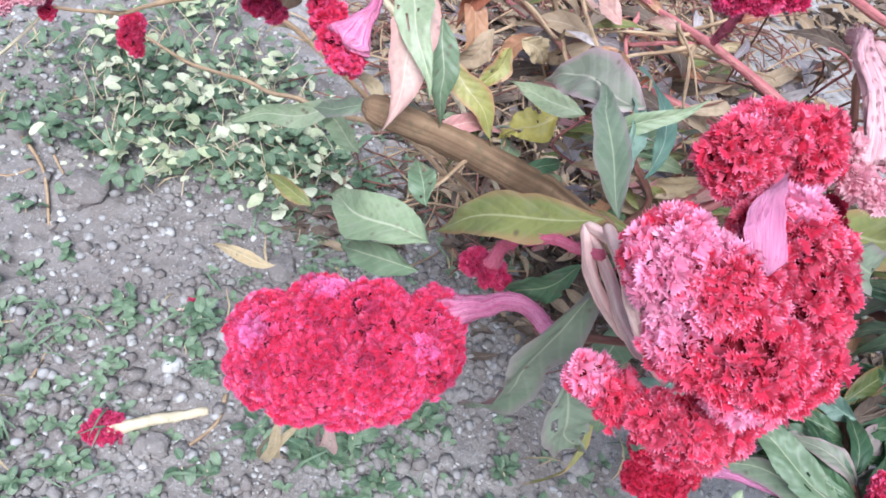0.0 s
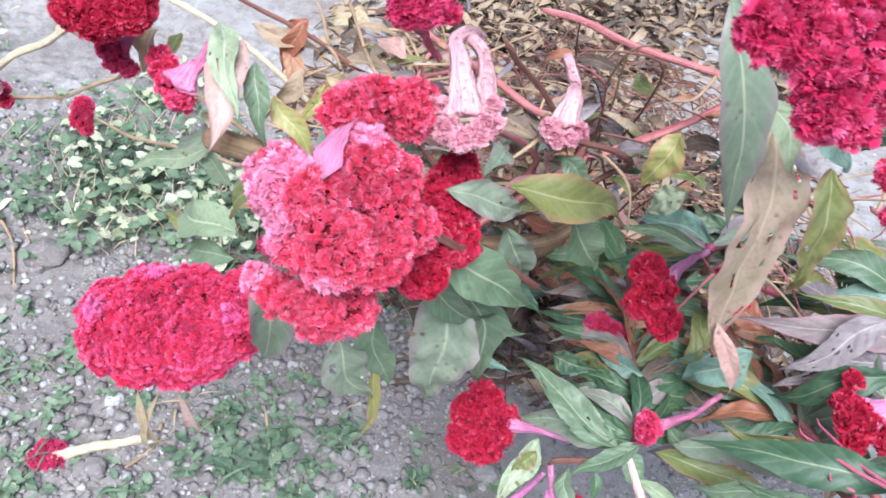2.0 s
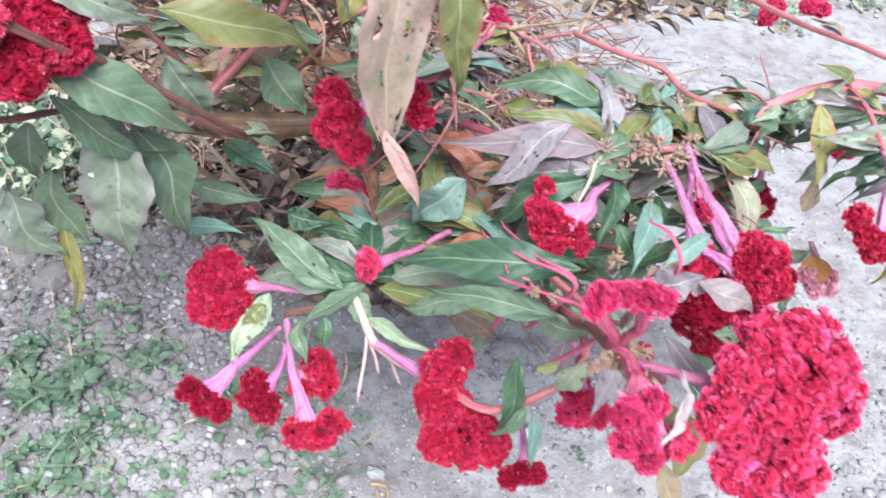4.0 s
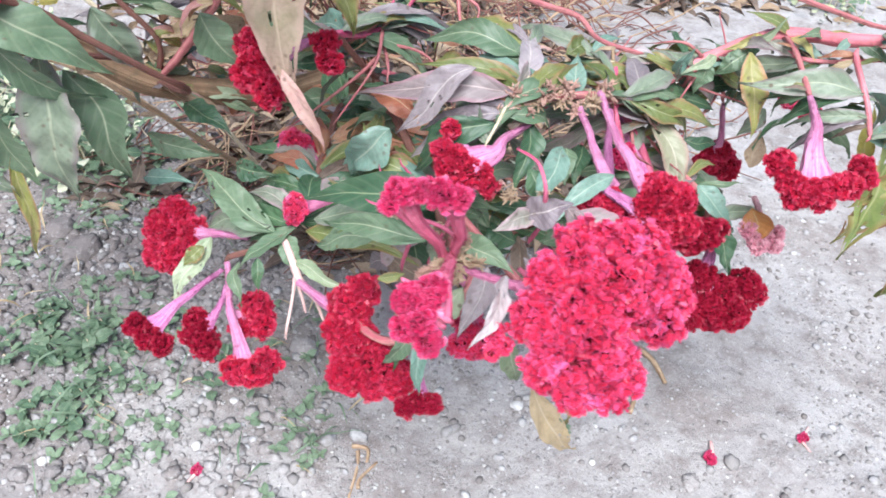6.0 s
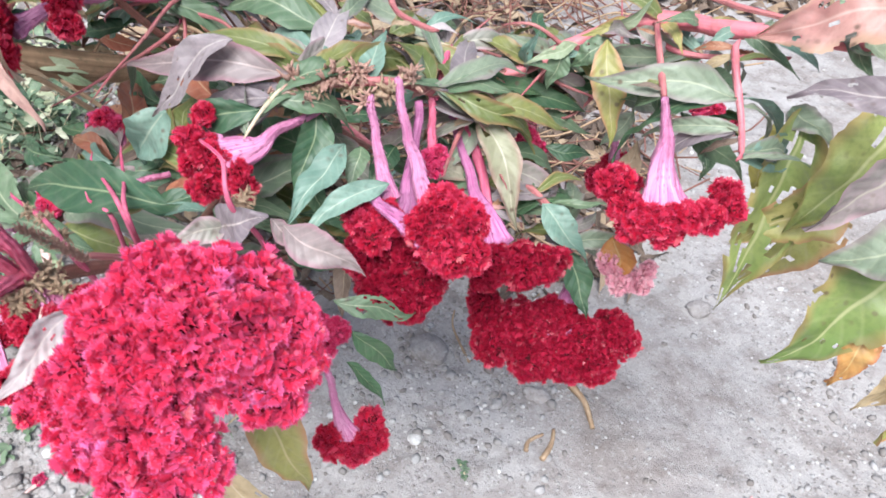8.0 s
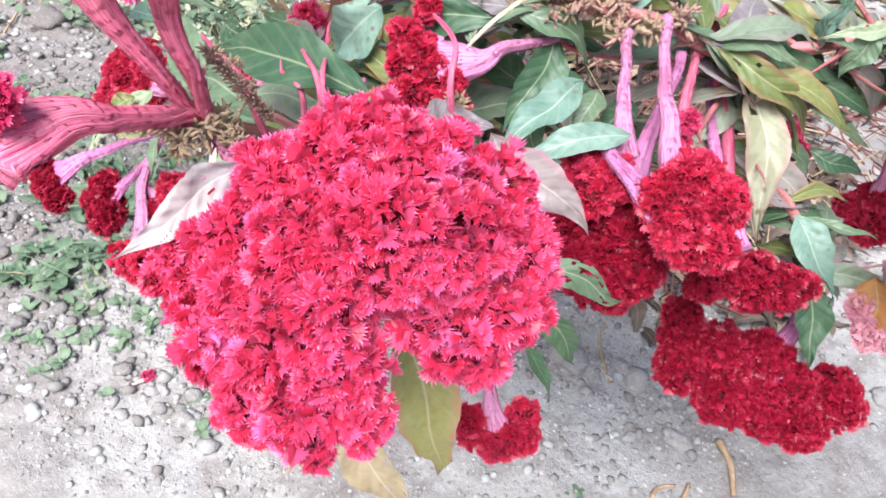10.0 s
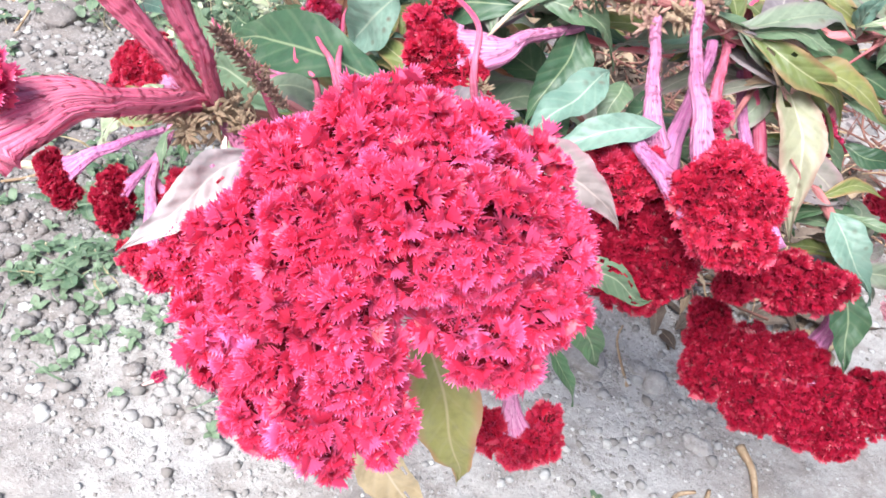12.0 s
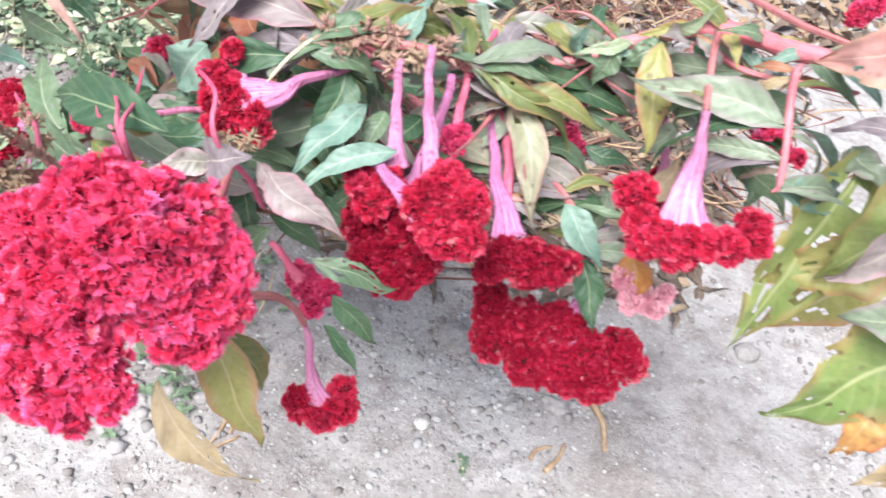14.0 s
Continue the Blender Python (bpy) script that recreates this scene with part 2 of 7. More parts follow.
def soil_material():
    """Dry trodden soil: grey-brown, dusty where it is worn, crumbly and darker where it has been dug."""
    m, t, b = tree_of("dry grey soil", 0.94, 0.15)
    big, mid, fine = noise_tex(t, 2.6, 5), noise_tex(t, 19, 6, rough=0.62), noise_tex(t, 120, 6, rough=0.72)
    grit = noise_tex(t, 430, 3, rough=0.65)
    col = ramp(t, big, [(0.32, (0.30, 0.262, 0.245)), (0.48, (0.385, 0.352, 0.342)), (0.66, (0.455, 0.435, 0.435))])
    dust = noise_tex(t, 6.5, 6, rough=0.6)
    col = mix(t, ramp(t, dust, [(0.44, (0, 0, 0)), (0.64, (0.7, 0.7, 0.7))]), col, (0.475, 0.452, 0.442))
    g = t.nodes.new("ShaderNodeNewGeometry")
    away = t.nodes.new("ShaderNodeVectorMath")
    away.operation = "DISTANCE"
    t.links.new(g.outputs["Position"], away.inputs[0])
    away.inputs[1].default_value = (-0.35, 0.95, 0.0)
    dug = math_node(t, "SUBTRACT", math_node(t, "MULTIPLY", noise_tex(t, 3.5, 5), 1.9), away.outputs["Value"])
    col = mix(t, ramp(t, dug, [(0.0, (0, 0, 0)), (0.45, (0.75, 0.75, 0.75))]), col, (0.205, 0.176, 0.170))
    col = mix(t, ramp(t, mid, [(0.46, (0, 0, 0)), (0.66, (0.75, 0.75, 0.75))]), col, (0.225, 0.190, 0.175))
    col = mix(t, ramp(t, fine, [(0.55, (0, 0, 0)), (0.70, (0.7, 0.7, 0.7))]), col, (0.57, 0.545, 0.53))
    col = mix(t, ramp(t, fine, [(0.30, (0.6, 0.6, 0.6)), (0.44, (0, 0, 0))]), col, (0.17, 0.145, 0.135))
    loose = ramp(t, noise_tex(t, 11, 4), [(0.42, (0.1, 0.1, 0.1)), (0.62, (0.85, 0.85, 0.85))])
    fleck = math_node(t, "MULTIPLY", ramp(t, grit, [(0.58, (0, 0, 0)), (0.70, (0.9, 0.9, 0.9))]), loose)
    col = mix(t, fleck, col, (0.62, 0.60, 0.585))
    t.links.new(col, b.inputs["Base Color"])
    h = math_node(t, "ADD", math_node(t, "MULTIPLY", mid, 0.7), math_node(t, "MULTIPLY", fine, 0.45))
    h = math_node(t, "ADD", h, math_node(t, "MULTIPLY", math_node(t, "MULTIPLY", grit, loose), 0.22))
    bump(t, b, h, 0.9, 0.010)
    return m


def stone_material():
    m, t, b = tree_of("grey pebble", 0.85, 0.3)
    g = t.nodes.new("ShaderNodeNewGeometry")
    info = t.nodes.new("ShaderNodeObjectInfo")
    f = math_node(t, "FRACT", math_node(t, "ADD", g.outputs["Random Per Island"], info.outputs["Random"]))
    col = ramp(t, f, [(0.0, (0.21, 0.185, 0.175)), (0.35, (0.31, 0.29, 0.285)), (0.7, (0.40, 0.385, 0.385)), (0.92, (0.50, 0.485, 0.48)), (1.0, (0.68, 0.66, 0.64))])
    col = mix(t, ramp(t, noise_tex(t, 90, 4), [(0.4, (0, 0, 0)), (0.7, (0.6, 0.6, 0.6))]), col, (0.2, 0.18, 0.16))
    t.links.new(col, b.inputs["Base Color"])
    bump(t, b, noise_tex(t, 220, 4), 0.5, 0.002)
    return m


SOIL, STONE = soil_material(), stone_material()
CLOD = bpy.data.materials.get("dry grey soil")
SEED = streaked("tan seed husks", (0.56, 0.36, 0.22), (0.84, 0.66, 0.48), 0.8, scars=0.25)
HUSK = streaked("pinkish dry husks", (0.56, 0.27, 0.22), (0.84, 0.60, 0.48), 0.8, scars=0.3)

# ---- building helpers ----
rng = np.random.default_rng(7)


def mesh_object(name, verts, faces, material, parent=None, uv=None, tip=None, smooth=True):
    me = bpy.data.meshes.new(name)
    origin = np.array(parent.get("base", (0, 0, 0))) if parent else np.zeros(3)
    me.from_pydata((np.asarray(verts, float) - origin).tolist(), [], faces)
    me.materials.append(material)
    if uv is not None:
        layer = me.uv_layers.new(name="UVMap")
        idx = np.empty(len(me.loops), int)
        me.loops.foreach_get("vertex_index", idx)
        layer.data.foreach_set("uv", np.asarray(uv, float)[idx].ravel())
    if tip is not None:
        at = me.attributes.new("tip", "FLOAT", "POINT")
        at.data.foreach_set("value", np.asarray(tip, float))
    if smooth:
        me.polygons.foreach_set("use_smooth", [True] * len(me.polygons))
    ob = new(name, me)
    if parent:
        ob.parent = parent
        ob["base"] = origin.tolist()
    return ob


def plant(x, y, label):
    ob = new("cockscomb_plant")
    ob.location = (x, y, ground_z(x, y))
    ob["base"] = [x, y, ground_z(x, y)]
    return tagged(ob, label, "flowering plant", "cockscomb plants in the bed")


def ground_z(x, y):
    """Height of the trodden, cloddy soil."""
    p = Vector((x, y, 0))
    rough = 1.0 + 2.4 * min(1.0, max(0.0, (0.46 - x) / 0.6))
    clod = abs(noise.noise(p * 24.0)) + 0.6 * abs(noise.noise(p * 52.0 + Vector((0, 7, 2))))
    return 0.010 * noise.noise(p * 2.1) + 0.006 * noise.noise(p * 7.0 + Vector((3, 1, 0))) + rough * (0.0055 * clod - 0.003)


def spline(points, n):
    """Points along a smooth curve through the given ones."""
    p = np.array([points[0]] + list(points) + [points[-1]], float)
    res = []
    segs = len(points) - 1
    for k in range(n):
        s = k / (n - 1) * segs
        i = min(int(s), segs - 1)
        f = s - i
        a, b, c, d = p[i], p[i + 1], p[i + 2], p[i + 3]
        res.append(0.5 * (2 * b + (c - a) * f + (2 * a - 5 * b + 4 * c - d) * f * f + (3 * b - a - 3 * c + d) * f ** 3))
    return np.array(res)


def unit(v):
    return v / max(np.linalg.norm(v), 1e-9)


def tube(points, radii, wide, sides=10, knots=0.06):
    """A tube along points; radii are pairs across and along the 'wide' direction."""
    n = len(points)
    verts, uv, faces = [], [], []
    for i in range(n):
        d = unit(points[min(i + 1, n - 1)] - points[max(i - 1, 0)])
        a = unit(np.cross(d, wide))
        b = np.cross(a, d)
        for j in range(sides):
            w = 2 * math.pi * j / sides
            k = 1 + knots * noise.noise(Vector(points[i] * 60) + Vector((0, 0, j * 0.7)))
            verts.append(points[i] + k * (a * math.cos(w) * radii[i][0] + b * math.sin(w) * radii[i][1]))
            uv.append((i / (n - 1), j / sides))
    for i in range(n - 1):
        for j in range(sides):
            k = (j + 1) % sides
            faces.append((i * sides + j, i * sides + k, (i + 1) * sides + k, (i + 1) * sides + j))
    faces.append(tuple(range(sides))[::-1])
    faces.append(tuple((n - 1) * sides + j for j in range(sides)))
    return verts, faces, uv


curves = {}


def stem(parent, name, points, r0, r1, kind):
    c = spline(points, 6 * len(points))
    c = c + np.array([[noise.noise(Vector(p * 14) + Vector((q, 0, 0))) for q in (0, 9, 18)] for p in c]) * 0.006
    c[0], c[-1] = points[0], points[-1]
    curves.setdefault(parent.name, []).append(c)
    rad = np.linspace(r0, r1, len(c))
    swell = [(1 + 0.18 * max(0, math.sin(i * 1.05)) ** 6) * min(1, 0.35 + 0.5 * min(i, len(c) - 1 - i)) for i in range(len(c))]
    verts, faces, uv = tube(c, [(r * s, r * s) for r, s in zip(rad, swell)], np.array((0.3, 0.5, 0.8)), 10, 0.22)
    return mesh_object(name, verts, faces, STEM[kind], parent, uv)


def neck(head, parent, points, r0, r1, facing, look_kind):
    """The fleshy ribbed stalk under a head, which spreads like a fan into the comb and bears fine chaffy scales."""
    rows, sides = 22, 28
    c = spline(points, rows)
    sway = np.array([[noise.noise(Vector(p * 38) + Vector((q, 4, 0))) for q in (0, 9, 18)] for p in c])
    c = c + sway * (0.0045 * np.sin(np.linspace(0, math.pi, rows)) ** 0.7)[:, None]
    ahead = unit(c[-1] - c[-2])
    wide = np.array(facing)
    c = np.concatenate([c, [c[-1] + ahead * r0 * 0.5, c[-1] + ahead * r0 * 0.8]])
    verts, uv, faces, frames = [], [], [], []
    n = len(c)
    for i in range(n):
        f = min(1.0, i / (rows - 1))
        w = r0 + (r1 - r0) * f ** 3.4
        t = r0 + (0.35 * r1 - r0) * f if r1 > 2 * r0 else r0
        if i >= rows:
            w, t = (0.82 * w, 0.8 * t) if i == rows else (0.3 * w, 0.3 * t)
        d = unit(c[min(i + 1, n - 1)] - c[max(i - 1, 0)])
        a = unit(np.cross(d, wide))
        b = np.cross(a, d)
        for j in range(sides):
            g = 2 * math.pi * j / sides
            k = 1 + 0.11 * math.sin(7 * g + 2.2 * f + 9 * points[0][0]) + 0.2 * noise.noise(Vector(c[i] * 70) + Vector((0, 0, j * 0.5)))
            p = c[i] + k * (a * math.cos(g) * w + b * math.sin(g) * t)
            if i > rows - 7:
                p = p + ahead * noise.noise(Vector(p * 120)) * (i - rows + 7) / 8 * r1 * 0.5
            verts.append(p)
            uv.append((f, j / sides))
            frames.append((d, a * math.cos(g) + b * math.sin(g)))
    for i in range(n - 1):
        for j in range(sides):
            k = (j + 1) % sides
            faces.append((i * sides + j, i * sides + k, (i + 1) * sides + k, (i + 1) * sides + j))
    faces.append(tuple(range(sides))[::-1])
    faces.append(tuple((n - 1) * sides + j for j in range(sides)))
    ob = mesh_object("neck", verts, faces, NECK[look_kind], head, uv)
    long = float(np.sum(np.linalg.norm(np.diff(c, axis=0), axis=1)))
    sv, sf, su = [], [], []
    for k in range(int(min(420, 70 + long * r0 * 1.8e6 + r1 * 3000))):
        q = rng.integers(2 * sides, (rows - 1) * sides)
        d, out = frames[q]
        side = np.cross(d, out)
        p = np.array(verts[q]) - out * 0.0003
        ln = rng.uniform(0.0022, 0.0056)
        tip = p + d * ln + out * ln * rng.uniform(0.15, 0.6) + side * rng.normal(0, 0.0006)
        h = rng.uniform(0.0002, 0.00045)
        off = len(sv)
        sv.extend([p - side * h * 0.6, p + side * h * 0.6, (p + tip) / 2 + side * h + out * 0.0002, (p + tip) / 2 - side * h + out * 0.0002, tip])
        sf.extend([(off, off + 1, off + 2, off + 3), (off + 3, off + 2, off + 4)])
        su.extend([(0.1, 0.2), (0.1, 0.3), (0.5, 0.3), (0.5, 0.2), (1.0, 0.25)])
    mesh_object("neck_chaff", sv, sf, NECK[look_kind], head, su)["kind"] = "stuff"
    return ob


def ico(sub):
    b = bmesh.new()
    bmesh.ops.create_icosphere(b, subdivisions=sub, radius=1)
    v = np.array([x.co[:] for x in b.verts])
    f = [[x.index for x in q.verts] for q in b.faces]
    b.free()
    return v, f


ICO = {s: ico(s) for s in (1, 2, 3)}


def skin_of(lobes_c, lobes_r, scale, step):
    """Evenly spread points, with their outward directions, over the joint skin of the lobes."""
    pts, nor = [], []
    for q, (c, r) in enumerate(zip(lobes_c, lobes_r)):
        n = max(24, int(4 * math.pi * r * r / step ** 2))
        i = np.arange(n) + 0.5
        z = 1 - 2 * i / n
        a = math.pi * (1 + 5 ** 0.5) * i
        d = np.stack([np.sqrt(1 - z * z) * np.cos(a), np.sqrt(1 - z * z) * np.sin(a), z], 1)
        p = c + d * r * scale
        keep = np.ones(n, bool)
        for w, (c2, r2) in enumerate(zip(lobes_c, lobes_r)):
            if w != q:
                keep &= np.linalg.norm((p - c2) / scale, axis=1) > r2 * 0.94
        pts.append(p[keep])
        nd = d / scale
        nor.append((nd / np.linalg.norm(nd, axis=1)[:, None])[keep])
    return np.concatenate(pts), np.concatenate(nor)


def spaced(pts, gap):
    """Indices of points no nearer to one another than the gap."""
    free = np.ones(len(pts), bool)
    chosen = []
    for i in rng.permutation(len(pts)):
        if free[i]:
            chosen.append(i)
            free &= np.linalg.norm(pts - pts[i], axis=1) > gap * rng.uniform(0.8, 1.25)
    return np.array(chosen)


def fused(name, verts, faces, material, parent, voxel):
    """One closed body out of overlapping lobes."""
    tmp = mesh_object(name, verts, faces, material, parent)
    mod = tmp.modifiers.new("fuse", "REMESH")
    mod.mode, mod.voxel_size, mod.use_smooth_shade = "VOXEL", voxel, True
    body = bpy.data.meshes.new_from_object(tmp.evaluated_get(bpy.context.evaluated_depsgraph_get()))
    tmp.modifiers.clear()
    tmp.data = body
    if not body.materials:
        body.materials.append(material)
    return tmp


def lobe_groups(lobes):
    """Lobes that touch one another belong to one head."""
    left, groups = list(lobes), []
    while left:
        group, grown = [left.pop(0)], True
        while grown:
            grown = False
            for q in list(left):
                if any(math.dist(q[:3], g[:3]) < 0.95 * (q[3] + g[3]) for g in group):
                    group.append(q)
                    left.remove(q)
                    grown = True
        groups.append(group)
    return groups


def flower_head(parent, at, turn, lobes, look_kind, deep, pale=()):
    """Crested heads on swollen lobes (mm: across, up, out, radius); lobes that stand apart are heads of their own."""
    heads = [one_head(parent, at, turn, g, look_kind, deep, pale, len(lobes) > 18) for g in lobe_groups(lobes)]
    return heads[0]


def one_head(parent, at, turn, lobes, look_kind, deep, pale, big):
    """A crested head: a fleshy body set with bunches of fringed florets, with dark clefts between the bunches, their
    shade put into body and floret colour.
    """
    m = np.array(pose(*at, *turn))
    R, o = m[:3, :3], m[:3, 3]
    L = np.array(lobes, float) / 1000
    cen, rad = L[:, :3], L[:, 3]
    scale = np.array((1, 1, deep))
    verts, faces = [], []
    iv, jf = ICO[2]
    sunk = 0.0078 if big else 0.0048
    for c, r in zip(cen, rad):
        k = 1 + 0.08 * np.array([noise.noise(Vector(p * 2.3 + c * 200)) for p in iv])
        off = len(verts)
        verts.extend((c + iv * (max(0.76 * r, r - sunk) * k)[:, None] * scale) @ R.T + o)
        faces.extend([[i + off for i in f] for f in jf])
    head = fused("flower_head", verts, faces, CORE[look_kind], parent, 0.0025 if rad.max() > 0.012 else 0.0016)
    small = rad.mean() < 0.0095
    step, gap = (0.00225, 0.0068) if big else ((0.0020, 0.0050) if small else (0.0025, 0.0068))
    high = 0.0088 if big else (0.0028 if small else 0.0050)
    pts, nor = skin_of(cen, rad, scale, step)
    pts = pts + rng.normal(0, step * 0.3, pts.shape)
    # bunches: florets rise towards the middle of a bunch and lean away from it
    mid = pts[spaced(pts, gap)]
    lift = rng.normal(0, 0.36, len(mid)) + np.array([0.9 * noise.noise(Vector(p * 60)) for p in mid])
    d = np.linalg.norm(pts[:, None, :] - mid[None], axis=2)
    near = np.argsort(d, axis=1)[:, :2] if len(mid) > 1 else np.zeros((len(pts), 2), int)
    row = np.arange(len(pts))
    d1, d2 = d[row, near[:, 0]], d[row, near[:, 1]] + (gap if len(mid) < 2 else 0)
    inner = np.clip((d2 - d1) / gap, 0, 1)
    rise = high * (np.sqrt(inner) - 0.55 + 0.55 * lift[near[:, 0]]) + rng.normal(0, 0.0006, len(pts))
    away = pts - mid[near[:, 0]]
    away = away - nor * np.sum(away * nor, axis=1)[:, None]
    keep = (inner > (0.17 if big else 0.12)) & (rng.uniform(0, 1, len(pts)) < (0.7 if look_kind == "withered" else 0.97))
    keep &= ~((lift[near[:, 0]] < -0.66) & (rng.uniform(0, 1, len(pts)) < 0.6))
    pts = (pts + nor * rise[:, None])[keep]
    nor = (nor + away * (0.40 / gap) + rng.normal(0, 0.2, nor.shape))[keep]
    inner = inner[keep]
    n = len(pts)
    nor /= np.linalg.norm(nor, axis=1)[:, None]
    side = np.cross(nor, rng.normal(0, 1, nor.shape))
    side /= np.linalg.norm(side, axis=1)[:, None]
    up = np.cross(nor, side)
    size = rng.uniform(0.8, 1.3, n) * step * 2.0
    root = pts - nor * size[:, None] * 0.7
    teeth, fans = (7, 3) if big else ((4, 3) if small else (5, 3))
    span = np.linspace(-0.9, 0.9, teeth + 1)
    fade = np.zeros(n)
    for u, v, w, r in pale:
        fade = np.maximum(fade, 1 - np.linalg.norm(pts - np.array((u, v, w)) / 1000, axis=1) / (r / 1000))
    fade = np.clip(fade * 1.3 + rng.normal(0, 0.12, n) * (fade > 0), 0, 1)
    bunch = rng.uniform(-0.15, 0.24, len(mid))[near[:, 0]][keep]
    vs, ts = [], []
    for fan in range(fans):
        turn_a = rng.uniform(0, 6.28, n) if fan == 0 else turn_a + 2.1 + rng.normal(0, 0.35, n)
        out = side * np.cos(turn_a)[:, None] + up * np.sin(turn_a)[:, None]
        plane = np.cross(nor, out)
        lean = rng.uniform(0.15, 0.65, n)[:, None]
        axis_f = nor + out * lean
        axis_f /= np.linalg.norm(axis_f, axis=1)[:, None]
        spread = rng.uniform(0.55, 0.95, n)[:, None]
        ln = (size * rng.uniform(0.85, 1.2, n))[:, None]
        ring = [root]
        for a in span:
            w = a * spread
            ring.append(root + ln * (axis_f * np.cos(w) + plane * np.sin(w)) * rng.uniform(0.70, 0.84, (n, 1)) + out * ln * 0.12)
        for a in (span[1:] + span[:-1]) / 2:
            w = a * spread * 1.1 + rng.normal(0, 0.06, (n, 1))
            ring.append(root + ln * (axis_f * np.cos(w) + plane * np.sin(w)) * rng.uniform(0.93, 1.10, (n, 1)) + out * ln * rng.uniform(0.08, 0.30, (n, 1)))
        vs.append(np.stack(ring, 1))
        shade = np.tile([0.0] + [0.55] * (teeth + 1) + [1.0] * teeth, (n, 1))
        # tone drops towards a bunch's edge: cleft shade put into the floret colour
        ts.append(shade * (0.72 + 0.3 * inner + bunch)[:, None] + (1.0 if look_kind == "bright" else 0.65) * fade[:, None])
    per = 2 * teeth + 2
    vs = np.concatenate(vs).reshape(-1, 3) @ R.T + o
    ts = np.concatenate(ts).ravel()
    unit_f = [(0, k + 1, k + 2) for k in range(teeth)] + [(k + 1, teeth + 2 + k, k + 2) for k in range(teeth)]
    idx = (np.arange(fans * n)[:, None, None] * per + np.array(unit_f)[None]).reshape(-1, 3)
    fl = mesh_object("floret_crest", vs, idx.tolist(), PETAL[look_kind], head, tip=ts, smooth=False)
    fl["kind"] = "stuff"
    return head


def leaf_mesh(B, T, width, facing, torn=0.0, arch=0.1, fold=0.25, rows=14, cols=6, seed=0.0, blunt=False):
    """A lance-shaped blade from stalk to tip, creased along the midrib, with a waved margin and eaten holes."""
    B, T, nrm = np.array(B, float), np.array(T, float), np.array(facing, float)
    d = T - B
    ln = np.linalg.norm(d)
    d = d / ln
    nrm = unit(nrm - d * (nrm @ d))
    sd = np.cross(nrm, d)
    verts, uv, faces = [], [], []
    for i in range(rows + 1):
        u = i / rows
        if blunt:
            w = math.sin(math.pi * min(1, 0.04 + u * 0.97)) ** 0.6
        else:
            w = (math.sin(math.pi * u ** 0.74) ** 1.2) * (1 - 0.3 * u) * 1.15 + 0.03 * (1 - u)
        h = arch * ln * math.sin(math.pi * u) * (1 - 0.3 * u) - 0.08 * ln * u * u * (1 if not blunt else 0)
        bend = 0.13 * ln * noise.noise(Vector((u * 1.7, seed, 3.1))) * math.sin(math.pi * u) ** 0.5
        h -= 0.16 * ln * u ** 3 * (0.3 + noise.noise(Vector((seed, 8.3, 1.7)))) * (0 if blunt else 1)
        tw = 0.9 * noise.noise(Vector((u * 1.3, seed, 9.7)))
        sv, nv = sd * math.cos(tw) + nrm * math.sin(tw), nrm * math.cos(tw) - sd * math.sin(tw)
        for j in range(cols + 1):
            v = 2 * j / cols - 1
            edge = 1 + 0.15 * noise.noise(Vector((u * 8, v * 0.8, seed + 5))) + 0.06 * noise.noise(Vector((u * 30, v, seed + 2)))
            x = v * w * width * 0.5 * edge
            y = fold * abs(x) + 0.075 * width * noise.noise(Vector((u * 6.5, v * 1.4, seed))) * (0.4 + abs(v)) * 2
            verts.append(B + d * (u * ln) + sd * bend + nrm * h + sv * x + nv * y)
            uv.append((u, j / cols))
    for i in range(rows):
        for j in range(cols):
            u, v = (i + 0.5) / rows, (j + 0.5) / cols
            if torn and u > 0.12 and abs(v - 0.5) > 0.6 / cols:
                if noise.noise(Vector((u * 9 + seed, v * 5.5, seed))) + 0.25 * noise.noise(Vector((u * 30, v * 16, seed))) > 0.66 - torn * 1.4:
                    continue
            a = i * (cols + 1) + j
            faces.append((a, a + 1, a + cols + 2, a + cols + 1))
    return verts, faces, uv


leaf_count = [0]


def leaf(parent, B, T, width, facing, tone, torn=0.0, arch=0.1, fold=0.25, name="leaf"):
    leaf_count[0] += 1
    if not torn and name == "leaf" and leaf_count[0] % 4 == 1:
        torn = 0.07
    fine = (34, 16) if torn else (16, 8)
    verts, faces, uv = leaf_mesh(B, T, width, facing, torn, arch, fold, *fine, seed=leaf_count[0] * 1.37)
    ob = mesh_object(name, verts, faces, LEAF[tone], parent, uv)
    if tone not in ("green",):
        ob["label"] = LEAF[tone].name
    return ob


def seed_clump(parent, at, r, material=None):
    """A tight cluster of dry husks."""
    verts, faces, uv = [], [], []
    iv, jf = ICO[1]
    for k in range(46):
        d = unit(rng.normal(0, 1, 3))
        c = np.array(at) + d * r * rng.uniform(0.3, 1.0)
        q = unit(d + rng.normal(0, 0.4, 3))
        a = unit(np.cross(q, (0.3, 0.2, 0.9)))
        b = np.cross(q, a)
        off = len(verts)
        s = r * rng.uniform(0.16, 0.28)
        for p in iv:
            verts.append(c + s * ((p[0] * a + p[1] * b) * 0.5 * (1 - 0.5 * p[2]) + p[2] * q * 1.9))
            uv.append((p[2] * 0.5 + 0.5, math.atan2(p[1], p[0])))
        faces.extend([[i + off for i in f] for f in jf])
    return mesh_object("seed_clump", verts, faces, material or SEED, parent, uv)


